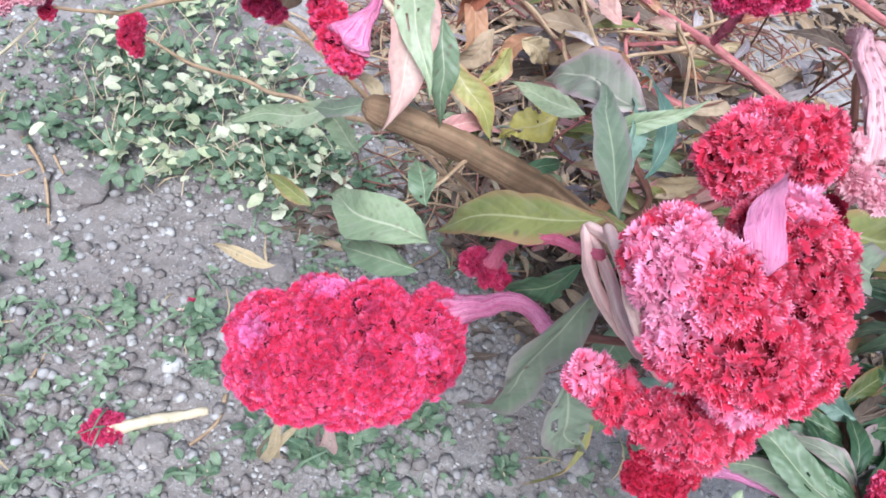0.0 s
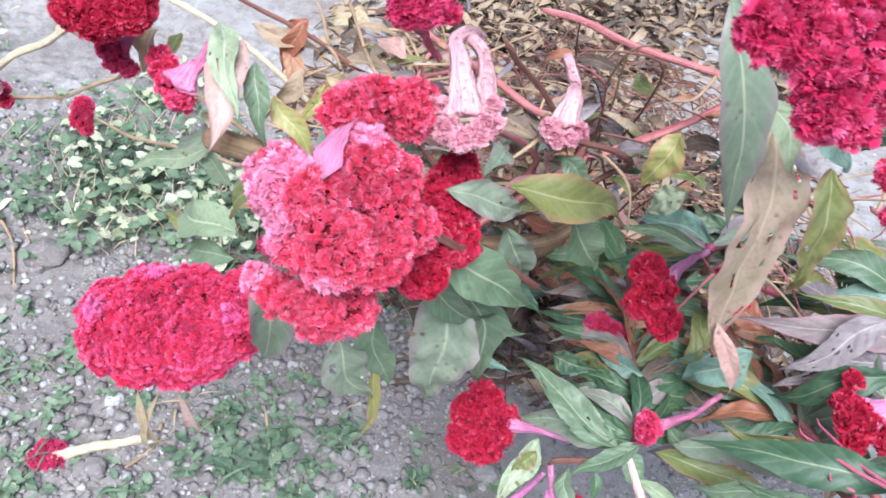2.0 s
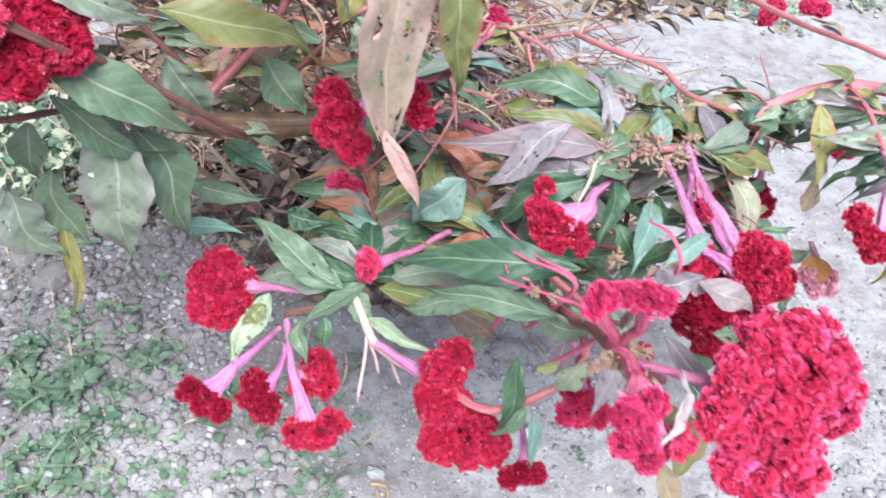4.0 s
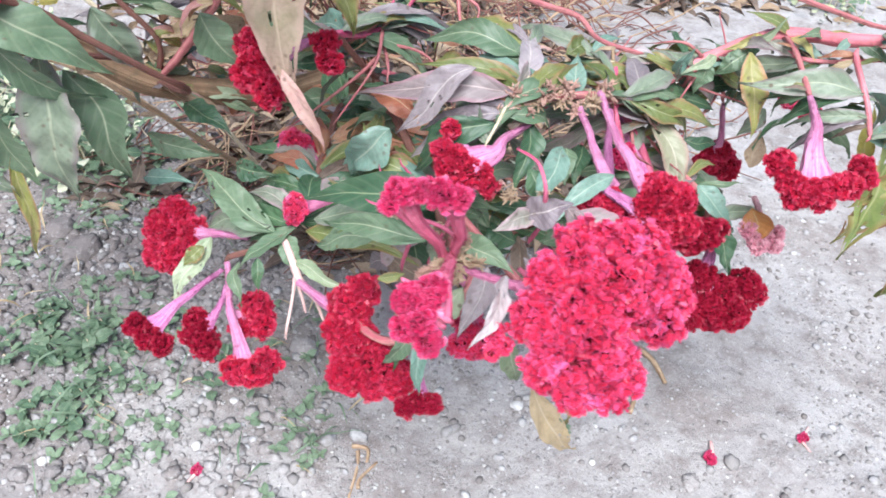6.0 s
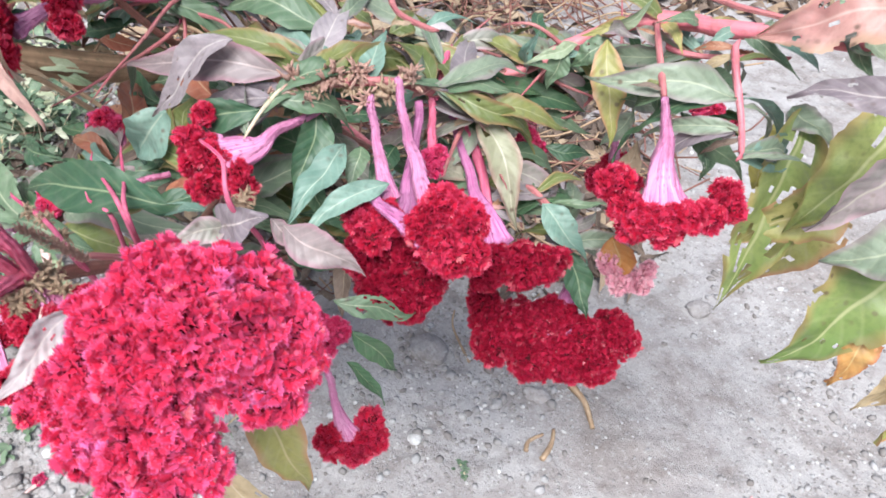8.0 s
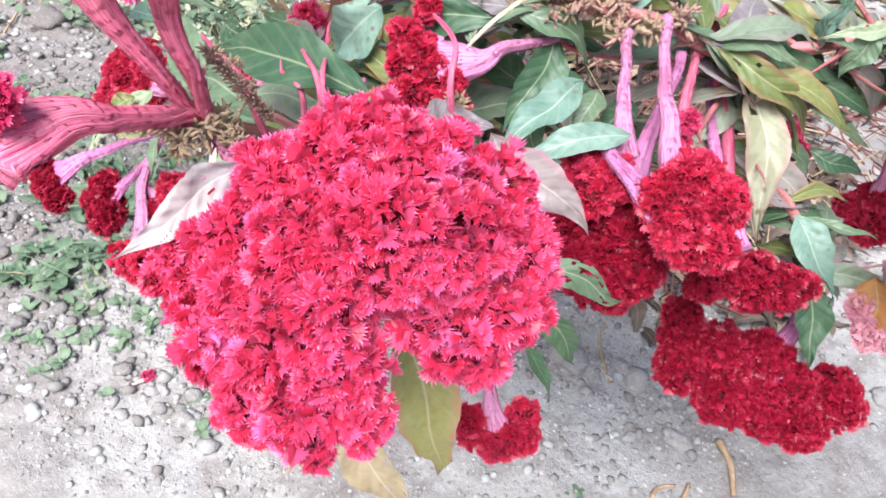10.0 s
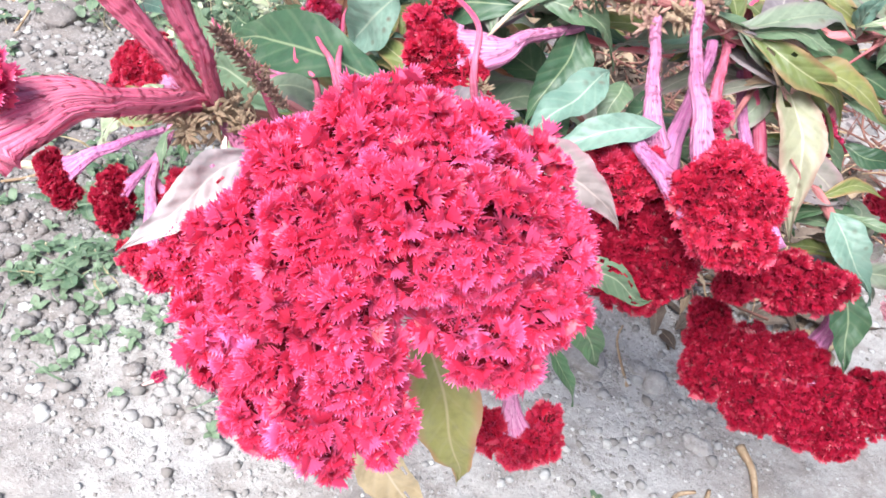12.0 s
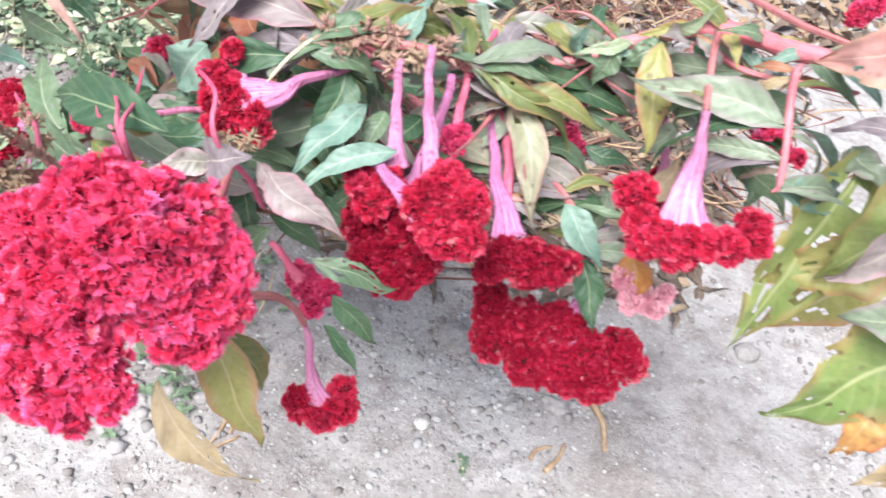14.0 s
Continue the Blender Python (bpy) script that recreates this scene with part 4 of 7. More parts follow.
leaf(plant_a, (0.240, 0.341, 0.568), (0.233, 0.328, 0.426), 0.014, (0.363, -0.930, 0.062), "yellow_green")
leaf(plant_a, (0.212, 0.448, 0.738), (0.152, 0.529, 0.705), 0.044, (-0.545, -0.076, 0.835), "mauve_green")
leaf(plant_a, (0.186, 0.342, 0.734), (0.178, 0.476, 0.740), 0.021, (-0.498, -0.068, 0.865), "grey_green")
leaf(plant_a, (0.200, 0.394, 0.725), (0.218, 0.486, 0.734), 0.016, (0.056, -0.113, 0.992), "blue_green")
leaf(plant_a, (0.215, 0.405, 0.716), (0.233, 0.525, 0.733), 0.014, (0.500, -0.194, 0.844), "blue_green")
leaf(plant_a, (0.184, 0.430, 0.716), (0.240, 0.432, 0.768), 0.013, (-0.406, -0.785, 0.467), "pale_green")
leaf(plant_a, (0.064, 0.585, 0.709), (0.047, 0.491, 0.633), 0.036, (-0.068, -0.619, 0.782), "pale_pink", arch=0.2)
leaf(plant_a, (0.040, 0.589, 0.721), (0.081, 0.491, 0.680), 0.028, (0.108, -0.343, 0.933), "pale_green")
leaf(plant_a, (0.080, 0.570, 0.695), (0.096, 0.522, 0.627), 0.024, (-0.052, -0.822, 0.567), "green")
leaf(plant_a, (0.097, 0.574, 0.659), (0.145, 0.540, 0.608), 0.024, (0.035, -0.809, 0.586), "yellow_green")
leaf(plant_a, (0.103, 0.634, 0.698), (0.116, 0.591, 0.625), 0.020, (-0.049, -0.869, 0.493), "rust")
leaf(plant_a, (0.115, 0.645, 0.712), (0.105, 0.636, 0.669), 0.030, (-0.227, -0.940, 0.255), "rust")
leaf(plant_a, (-0.037, 0.632, 0.679), (-0.054, 0.618, 0.632), 0.030, (-0.243, -0.909, 0.339), "tan")
leaf(plant_a, (-0.017, 0.651, 0.669), (-0.022, 0.605, 0.654), 0.015, (-0.047, -0.311, 0.949), "olive")
leaf(plant_a, (0.202, 0.599, 0.611), (0.155, 0.591, 0.576), 0.035, (-0.295, -0.766, 0.572), "yellow", torn=0.25)
leaf(plant_a, (0.146, 0.618, 0.655), (0.120, 0.586, 0.620), 0.020, (-0.085, -0.709, 0.700), "yellow_green")
leaf(plant_a, (0.164, 0.627, 0.667), (0.129, 0.633, 0.615), 0.016, (-0.528, -0.807, 0.263), "rust")
leaf(plant_a, (0.101, 0.417, 0.607), (0.007, 0.502, 0.554), 0.039, (-0.702, -0.403, 0.587), "pale_green")
leaf(plant_a, (0.098, 0.413, 0.581), (0.028, 0.462, 0.536), 0.024, (-0.656, -0.714, 0.246), "green")
leaf(plant_a, (0.096, 0.463, 0.599), (0.081, 0.520, 0.602), 0.022, (-0.307, -0.126, 0.943), "green")
leaf(plant_a, (0.014, 0.665, 0.527), (-0.110, 0.669, 0.462), 0.024, (-0.336, -0.728, 0.598), "pale_green")
leaf(plant_a, (0.036, 0.629, 0.493), (-0.026, 0.697, 0.500), 0.024, (-0.391, -0.451, 0.802), "pale_green")
leaf(plant_a, (-0.002, 0.615, 0.420), (-0.063, 0.664, 0.409), 0.019, (-0.507, -0.472, 0.722), "olive")
leaf(plant_a, (-0.029, 0.593, 0.341), (-0.120, 0.627, 0.311), 0.015, (-0.446, -0.630, 0.636), "straw")
leaf(plant_a, (0.040, 0.351, 0.454), (-0.018, 0.427, 0.190), 0.009, (-0.385, -0.906, -0.177), "straw")
leaf(plant_a, (0.056, 0.352, 0.456), (0.050, 0.415, 0.299), 0.015, (-0.196, -0.912, -0.361), "pale_pink")
leaf(plant_a, (0.019, 0.350, 0.450), (0.022, 0.399, 0.277), 0.011, (-0.088, -0.958, -0.273), "straw")
stem(plant_a, "woody_stem", [(0.033, 0.542, 0.619), (0.107, 0.546, 0.599), (0.183, 0.559, 0.568), (0.295, 0.573, 0.506), (0.403, 0.635, 0.464), (0.523, 0.832, 0.371), (0.500, 1.120, -0.015)], 0.0127, 0.0180, "bark")
stem(plant_a, "branch", [(0.295, 0.573, 0.506), (0.377, 0.434, 0.584), (0.312, 0.325, 0.704), (0.280, 0.274, 0.757), (0.253, 0.257, 0.780)], 0.0034, 0.0028, "brown_stem")
stem(plant_a, "branch", [(0.221, 0.683, 0.709), (0.267, 0.644, 0.707), (0.305, 0.601, 0.711), (0.345, 0.552, 0.709), (0.411, 0.546, 0.669), (0.295, 0.573, 0.506)], 0.0030, 0.0045, "pink_stem")
stem(plant_a, "branch", [(0.136, 0.681, 0.664), (0.206, 0.641, 0.654), (0.240, 0.621, 0.648), (0.296, 0.596, 0.652), (0.374, 0.590, 0.622), (0.295, 0.573, 0.506)], 0.0026, 0.0045, "pink_stem")
stem(plant_a, "branch", [(0.176, 0.315, 0.657), (0.229, 0.322, 0.664), (0.280, 0.372, 0.650), (0.345, 0.400, 0.635)], 0.0026, 0.0026, "brown_stem")
stem(plant_a, "twig", [(0.166, 0.656, 0.697), (0.186, 0.609, 0.672), (0.204, 0.580, 0.657)], 0.0022, 0.0015, "dry_stem")
stem(plant_a, "twig", [(0.245, 0.649, 0.699), (0.238, 0.623, 0.683), (0.251, 0.579, 0.661)], 0.0022, 0.0015, "pink_stem")
stem(plant_a, "twig", [(0.240, 0.630, 0.679), (0.270, 0.621, 0.695), (0.298, 0.615, 0.703)], 0.0022, 0.0015, "pink_stem")
stem(plant_a, "branch", [(0.294, 0.411, 0.837), (0.334, 0.456, 0.778), (0.386, 0.495, 0.713), (0.465, 0.575, 0.641), (0.360, 0.655, 0.476)], 0.0022, 0.0037, "brown_stem")
stem(plant_a, "branch", [(0.348, 0.642, 0.766), (0.413, 0.631, 0.759), (0.479, 0.638, 0.739), (0.586, 0.665, 0.700), (0.427, 0.670, 0.566)], 0.0034, 0.0045, "pink_stem")
stem(plant_a, "twig", [(0.162, 0.601, 0.758), (0.181, 0.577, 0.732), (0.199, 0.557, 0.710)], 0.0022, 0.0015, "dry_stem")
stem(plant_a, "branch", [(0.013, 0.615, 0.760), (0.075, 0.626, 0.720), (0.164, 0.617, 0.684), (0.232, 0.587, 0.633), (0.303, 0.574, 0.566), (0.292, 0.587, 0.497)], 0.0019, 0.0037, "brown_stem")
leaf(plant_a, (0.066, 0.618, 0.710), (0.138, 0.637, 0.682), 0.020, (0.412, -0.730, 0.546), "tan")
leaf(plant_a, (0.115, 0.624, 0.722), (0.094, 0.619, 0.657), 0.020, (-0.277, -0.949, 0.154), "rust")
leaf(plant_a, (0.183, 0.623, 0.728), (0.132, 0.660, 0.709), 0.020, (-0.613, -0.534, 0.583), "straw")
leaf(plant_a, (0.123, 0.591, 0.684), (0.094, 0.592, 0.625), 0.020, (-0.381, -0.911, 0.160), "tan")
leaf(plant_a, (0.146, 0.588, 0.683), (0.180, 0.608, 0.652), 0.020, (0.664, -0.696, 0.274), "straw")
leaf(plant_a, (0.222, 0.603, 0.708), (0.182, 0.651, 0.703), 0.020, (-0.553, -0.374, 0.745), "pink_dry")
leaf(plant_a, (0.210, 0.554, 0.650), (0.146, 0.598, 0.638), 0.020, (-0.510, -0.556, 0.656), "pale_green")
leaf(plant_a, (0.117, 0.564, 0.653), (0.128, 0.574, 0.608), 0.020, (0.188, -0.968, -0.168), "pale_green")

# the low cockscomb with many small heads hanging to the soil
head_c = flower_head(plant_b, (0.357, 0.382, 0.431), (49, -8, -5), [(-2, 24, -0, 17), (-13, 11, 0, 19), (18, 7, 0, 16), (-19, -16, 0, 16), (1, -19, -0, 19), (15, -7, -0, 15)], "crimson", 0.8)
neck(head_c, plant_b, [(0.444, 0.352, 0.463), (0.410, 0.369, 0.452), (0.375, 0.383, 0.437)], 0.0029, 0.0115, (-0.158, -0.739, 0.655), "crimson")
head_f = flower_head(plant_b, (0.351, 0.276, 0.390), (49, -8, -5), [(-0, -1, -0, 13), (-13, 9, -0, 10), (13, -9, 0, 10)], "dark", 0.8)
neck(head_f, plant_b, [(0.418, 0.332, 0.435), (0.393, 0.309, 0.426), (0.358, 0.282, 0.399)], 0.0023, 0.0108, (-0.158, -0.739, 0.655), "dark")
head_f2 = flower_head(plant_b, (0.399, 0.284, 0.387), (49, -8, -5), [(-2, 11, 0, 12), (7, -10, 0, 14), (-5, -1, 0, 11)], "dark", 0.8)
neck(head_f2, plant_b, [(0.424, 0.320, 0.423), (0.420, 0.301, 0.412), (0.405, 0.288, 0.393)], 0.0024, 0.0099, (-0.158, -0.739, 0.655), "dark")
head_f3 = flower_head(plant_b, (0.453, 0.301, 0.397), (49, -8, -5), [(3, 10, -0, 14), (8, -4, 0, 14), (-11, -7, 0, 11)], "crimson", 0.8)
neck(head_f3, plant_b, [(0.427, 0.316, 0.419), (0.434, 0.301, 0.403), (0.450, 0.299, 0.394)], 0.0024, 0.0078, (-0.158, -0.739, 0.655), "crimson")
head_f4 = flower_head(plant_b, (0.458, 0.262, 0.365), (49, -8, -5), [(-17, -3, 0, 13), (3, -3, 0, 14), (14, 6, 0, 12)], "crimson", 0.8)
neck(head_f4, plant_b, [(0.422, 0.337, 0.441), (0.431, 0.300, 0.413), (0.446, 0.268, 0.370)], 0.0028, 0.0111, (-0.158, -0.739, 0.655), "crimson")
head_d = flower_head(plant_b, (0.497, 0.340, 0.514), (49, -8, -5), [(-1, 5, 0, 9), (-2, -5, -0, 9), (3, -0, -0, 7)], "fresh", 0.8)
neck(head_d, plant_b, [(0.578, 0.391, 0.517), (0.540, 0.359, 0.517), (0.504, 0.340, 0.516)], 0.0023, 0.0080, (-0.158, -0.739, 0.655), "fresh")
head_h2 = flower_head(plant_b, (0.481, 0.480, 0.491), (49, -8, -5), [(-10, 5, -0, 13), (-1, -1, -0, 14), (11, -4, 0, 8)], "fresh", 0.8)
neck(head_h2, plant_b, [(0.511, 0.415, 0.471), (0.505, 0.447, 0.482), (0.486, 0.479, 0.491)], 0.0027, 0.0111, (-0.158, -0.739, 0.655), "fresh")
leaf(plant_b, (0.476, 0.335, 0.487), (0.376, 0.418, 0.499), 0.032, (-0.394, -0.581, 0.712), "green")
leaf(plant_b, (0.471, 0.340, 0.491), (0.379, 0.398, 0.443), 0.026, (-0.606, -0.379, 0.700), "grey_green")
leaf(plant_b, (0.517, 0.323, 0.517), (0.646, 0.285, 0.551), 0.028, (-0.362, -0.571, 0.737), "grey_green")
leaf(plant_b, (0.508, 0.327, 0.497), (0.618, 0.277, 0.512), 0.023, (-0.275, -0.330, 0.903), "olive")
leaf(plant_b, (0.406, 0.350, 0.463), (0.372, 0.293, 0.415), 0.024, (-0.082, -0.624, 0.777), "pale_green")
leaf(plant_b, (0.437, 0.330, 0.449), (0.443, 0.289, 0.426), 0.019, (-0.453, -0.475, 0.754), "green")
leaf(plant_b, (0.496, 0.314, 0.468), (0.563, 0.266, 0.476), 0.014, (-0.420, -0.456, 0.785), "pale_green")
leaf(plant_b, (0.459, 0.320, 0.465), (0.463, 0.296, 0.439), 0.012, (0.272, -0.686, 0.675), "dark_green")
leaf(plant_b, (0.403, 0.332, 0.465), (0.382, 0.319, 0.446), 0.016, (-0.158, -0.739, 0.655), "olive")
leaf(plant_b, (0.309, 0.481, 0.496), (0.392, 0.457, 0.490), 0.027, (-0.212, -0.874, 0.438), "green")
leaf(plant_b, (0.346, 0.514, 0.519), (0.404, 0.471, 0.508), 0.028, (-0.236, -0.533, 0.812), "dark_green")
leaf(plant_b, (0.314, 0.435, 0.469), (0.374, 0.410, 0.489), 0.017, (-0.422, -0.315, 0.850), "blue_green")
leaf(plant_b, (0.417, 0.435, 0.494), (0.463, 0.412, 0.501), 0.023, (-0.426, -0.637, 0.642), "dark_green")
leaf(plant_b, (0.497, 0.337, 0.494), (0.435, 0.315, 0.454), 0.019, (-0.303, -0.557, 0.773), "green")
leaf(plant_b, (0.561, 0.342, 0.515), (0.645, 0.345, 0.539), 0.022, (-0.194, -0.611, 0.768), "dark_green")
leaf(plant_b, (0.551, 0.325, 0.494), (0.519, 0.361, 0.503), 0.022, (-0.617, -0.668, 0.415), "green")
leaf(plant_b, (0.464, 0.391, 0.489), (0.420, 0.393, 0.469), 0.023, (-0.301, -0.741, 0.600), "grey_green")
leaf(plant_b, (0.482, 0.332, 0.484), (0.510, 0.308, 0.464), 0.022, (-0.342, -0.806, 0.483), "green")
leaf(plant_b, (0.509, 0.419, 0.498), (0.462, 0.447, 0.495), 0.020, (-0.457, -0.716, 0.528), "blue_green")
stem(plant_b, "branch", [(0.420, 0.337, 0.441), (0.482, 0.332, 0.484), (0.501, 0.399, 0.484), (0.508, 0.481, 0.487), (0.523, 0.644, 0.446), (0.560, 1.050, -0.015)], 0.0030, 0.0045, "brown_stem")
stem(plant_b, "branch", [(0.482, 0.332, 0.484), (0.499, 0.303, 0.468), (0.510, 0.287, 0.463), (0.549, 0.246, 0.472)], 0.0037, 0.0045, "pale_pink")
stem(plant_b, "twig", [(0.499, 0.300, 0.464), (0.499, 0.286, 0.448), (0.494, 0.263, 0.409)], 0.0022, 0.0011, "pale_pink")
stem(plant_b, "twig", [(0.499, 0.300, 0.464), (0.508, 0.285, 0.449), (0.512, 0.279, 0.432)], 0.0022, 0.0011, "pale_pink")
stem(plant_b, "twig", [(0.499, 0.300, 0.464), (0.519, 0.284, 0.451), (0.533, 0.270, 0.427)], 0.0022, 0.0011, "pale_pink")

# the cockscomb that carries the largest head
head_k = flower_head(plant_c, (0.732, 0.071, 0.660), (47, -8, 25), [(-35.4, 15.6, -8.3, 13.5), (-20.8, 32.2, -3.1, 13.5), (-1, 39.5, 0, 14.6), (21.8, 38.5, 0, 15.6), (40.6, 27, -3.1, 14.6), (52, 8.3, -8.3, 13.5), (-12.5, 13.5, 7.3, 15.6), (9.4, 17.7, 11.4, 16.6), (31.2, 12.5, 7.3, 15.6), (-31.2, -2.1, -3.1, 13.5), (-6.2, -6.2, 7.3, 14.6), (45.8, -7.3, -6.2, 12.5), (35.4, -17.7, -3.1, 12.5), (27, -10.4, 1, 9.4), (-42.6, -15.6, -6.2, 10.4), (-27, -21.8, 1, 11.4), (-3.1, -21.8, 3.1, 12.5), (-32.2, -35.4, -3.1, 9.4), (-16.6, -38.5, 3.1, 11.4), (3.1, -37.4, 0, 10.4), (-14.6, -45.8, 0, 7.3), (15.6, 4.2, 10.4, 11.4), (-36.4, 4.2, -4.2, 9.4), (6.2, 48.9, -6.2, 9.4)], "fresh", 0.72, pale=[(-40, -17, 6, 9), (-25, -40, 6, 9), (33, -16, 6, 8), (32, 35, 13, 7)])
neck(head_k, plant_c, [(0.639, 0.127, 0.649), (0.672, 0.109, 0.652), (0.710, 0.090, 0.658)], 0.0022, 0.0062, (0.231, -0.699, 0.677), "fresh")
head_k2 = flower_head(plant_c, (0.669, 0.062, 0.644), (47, -8, 25), [(-6, -5, -0, 4), (-0, 2, -0, 4), (2, 7, -0, 4), (4, -4, -0, 4)], "fresh", 0.8)
head_i = flower_head(plant_c, (0.620, 0.094, 0.725), (49, -4, 1), [(-15, 5, 0, 7), (-3, 6, 0, 7), (9, 4, 0, 7), (-20, -2, 0, 5), (20, 1, 0, 6)], "magenta", 0.6)
neck(head_i, plant_c, [(0.636, 0.122, 0.656), (0.626, 0.111, 0.683), (0.604, 0.100, 0.722)], 0.0027, 0.0110, (-0.028, -0.754, 0.656), "magenta")
neck(head_i, plant_c, [(0.641, 0.124, 0.656), (0.641, 0.114, 0.686), (0.640, 0.104, 0.722)], 0.0028, 0.0085, (-0.028, -0.754, 0.656), "magenta")
head_i2 = flower_head(plant_c, (0.622, 0.038, 0.690), (49, -4, 1), [(-7, 7, 2, 8), (-2, -3, 4, 8), (-9, -8, 0, 7), (3, -15, 1, 7), (5, 13, 1, 7)], "magenta", 0.6)
neck(head_i2, plant_c, [(0.638, 0.120, 0.659), (0.636, 0.082, 0.678), (0.624, 0.046, 0.690)], 0.0030, 0.0185, (-0.028, -0.754, 0.656), "magenta")
head_j = flower_head(plant_c, (0.574, 0.210, 0.468), (49, -4, 1), [(-10, 36, -0, 17), (-10, 5, -0, 20), (-14, -25, 0, 17), (15, -15, -0, 19), (10, -35, 0, 13), (30, -30, -0, 15), (1, 48, 0, 13), (-21, 16, 0, 12)], "crimson", 0.8)
neck(head_j, plant_c, [(0.506, 0.278, 0.475), (0.532, 0.253, 0.482), (0.562, 0.226, 0.486)], 0.0033, 0.0132, (-0.028, -0.754, 0.656), "crimson")
head_j2 = flower_head(plant_c, (0.628, 0.157, 0.455), (49, -4, 1), [(0, 2, 0, 9), (-12, -2, 0, 8), (11, 0, 0, 7)], "dark", 0.8)
neck(head_j2, plant_c, [(0.622, 0.187, 0.490), (0.627, 0.175, 0.475), (0.628, 0.160, 0.459)], 0.0017, 0.0078, (-0.028, -0.754, 0.656), "dark")
head_j3 = flower_head(plant_c, (0.668, 0.185, 0.512), (49, -4, 1), [(1, -1, 0, 13), (15, -8, 0, 9), (-5, 14, 0, 9), (-11, -5, 0, 8)], "fresh", 0.8)
neck(head_j3, plant_c, [(0.651, 0.205, 0.568), (0.659, 0.198, 0.550), (0.668, 0.191, 0.518)], 0.0024, 0.0095, (-0.028, -0.754, 0.656), "fresh")
head_l = flower_head(plant_c, (0.777, 0.213, 0.425), (47, -8, 25), [(-16, 4, -0, 10), (-3, -8, -0, 10), (12, -3, 0, 12), (17, 11, 0, 8), (-10, -4, -0, 8)], "crimson", 0.8)
neck(head_l, plant_c, [(0.750, 0.236, 0.479), (0.762, 0.226, 0.454), (0.773, 0.214, 0.427)], 0.0022, 0.0110, (0.231, -0.699, 0.677), "crimson")
head_l2 = flower_head(plant_c, (0.742, 0.263, 0.486), (47, -7, 19), [(-2, 3, 0, 10), (11, -2, 0, 9), (-8, 11, 0, 9), (-0, -12, -0, 7)], "magenta", 0.8)
neck(head_l2, plant_c, [(0.711, 0.261, 0.524), (0.725, 0.260, 0.509), (0.736, 0.264, 0.489)], 0.0021, 0.0084, (0.156, -0.715, 0.681), "magenta")
leaf(plant_c, (0.717, 0.163, 0.549), (0.765, 0.142, 0.444), 0.032, (0.419, -0.833, 0.362), "yellow_green", arch=0.16)
leaf(plant_c, (0.719, 0.178, 0.519), (0.749, 0.185, 0.450), 0.022, (0.791, -0.538, 0.292), "olive")
leaf(plant_c, (0.774, 0.228, 0.530), (0.809, 0.236, 0.482), 0.017, (0.604, -0.728, 0.323), "dark_green")
leaf(plant_c, (0.770, 0.223, 0.504), (0.802, 0.218, 0.466), 0.011, (0.631, -0.501, 0.593), "dark_green")
leaf(plant_c, (0.767, 0.209, 0.579), (0.820, 0.238, 0.547), 0.015, (0.637, -0.568, 0.520), "green", torn=0.12)
leaf(plant_c, (0.673, 0.101, 0.664), (0.654, 0.053, 0.646), 0.015, (0.579, -0.468, 0.666), "pale_mauve", arch=0.2)
leaf(plant_c, (0.737, 0.214, 0.631), (0.789, 0.200, 0.611), 0.023, (0.055, -0.746, 0.664), "mauve", arch=0.2)
leaf(plant_c, (0.729, 0.216, 0.634), (0.755, 0.219, 0.612), 0.014, (0.433, -0.798, 0.419), "mauve")
leaf(plant_c, (0.704, 0.210, 0.629), (0.675, 0.188, 0.629), 0.016, (0.423, -0.546, 0.723), "mauve_green")
leaf(plant_c, (0.626, 0.193, 0.611), (0.528, 0.245, 0.587), 0.021, (-0.451, -0.528, 0.719), "green")
leaf(plant_c, (0.592, 0.120, 0.636), (0.611, 0.127, 0.637), 0.008, (0.231, -0.699, 0.677), "olive")
leaf(plant_c, (0.672, 0.180, 0.598), (0.652, 0.133, 0.566), 0.020, (0.297, -0.623, 0.723), "mauve_grey")
leaf(plant_c, (0.649, 0.223, 0.589), (0.690, 0.178, 0.596), 0.023, (-0.556, -0.381, 0.739), "green")
leaf(plant_c, (0.581, 0.250, 0.560), (0.516, 0.274, 0.528), 0.020, (-0.511, -0.688, 0.515), "green")
leaf(plant_c, (0.622, 0.168, 0.525), (0.626, 0.141, 0.483), 0.014, (-0.018, -0.844, 0.536), "blue_green")
leaf(plant_c, (0.617, 0.171, 0.528), (0.590, 0.167, 0.488), 0.016, (-0.328, -0.891, 0.315), "green")
leaf(plant_c, (0.693, 0.144, 0.557), (0.707, 0.143, 0.499), 0.018, (0.154, -0.986, 0.061), "pale_green")
leaf(plant_c, (0.712, 0.122, 0.533), (0.769, 0.131, 0.431), 0.023, (0.375, -0.918, 0.128), "straw")
leaf(plant_c, (0.655, 0.176, 0.579), (0.636, 0.184, 0.527), 0.020, (-0.515, -0.856, 0.042), "pale_green")
leaf(plant_c, (0.637, 0.189, 0.589), (0.634, 0.179, 0.554), 0.017, (-0.213, -0.935, 0.284), "mauve_grey")
leaf(plant_c, (0.700, 0.209, 0.627), (0.731, 0.200, 0.648), 0.026, (-0.514, -0.711, 0.480), "mauve_grey")
leaf(plant_c, (0.654, 0.190, 0.595), (0.615, 0.259, 0.548), 0.023, (-0.880, -0.222, 0.420), "grey_green")
leaf(plant_c, (0.612, 0.208, 0.547), (0.602, 0.174, 0.472), 0.019, (-0.199, -0.882, 0.427), "dark_green")
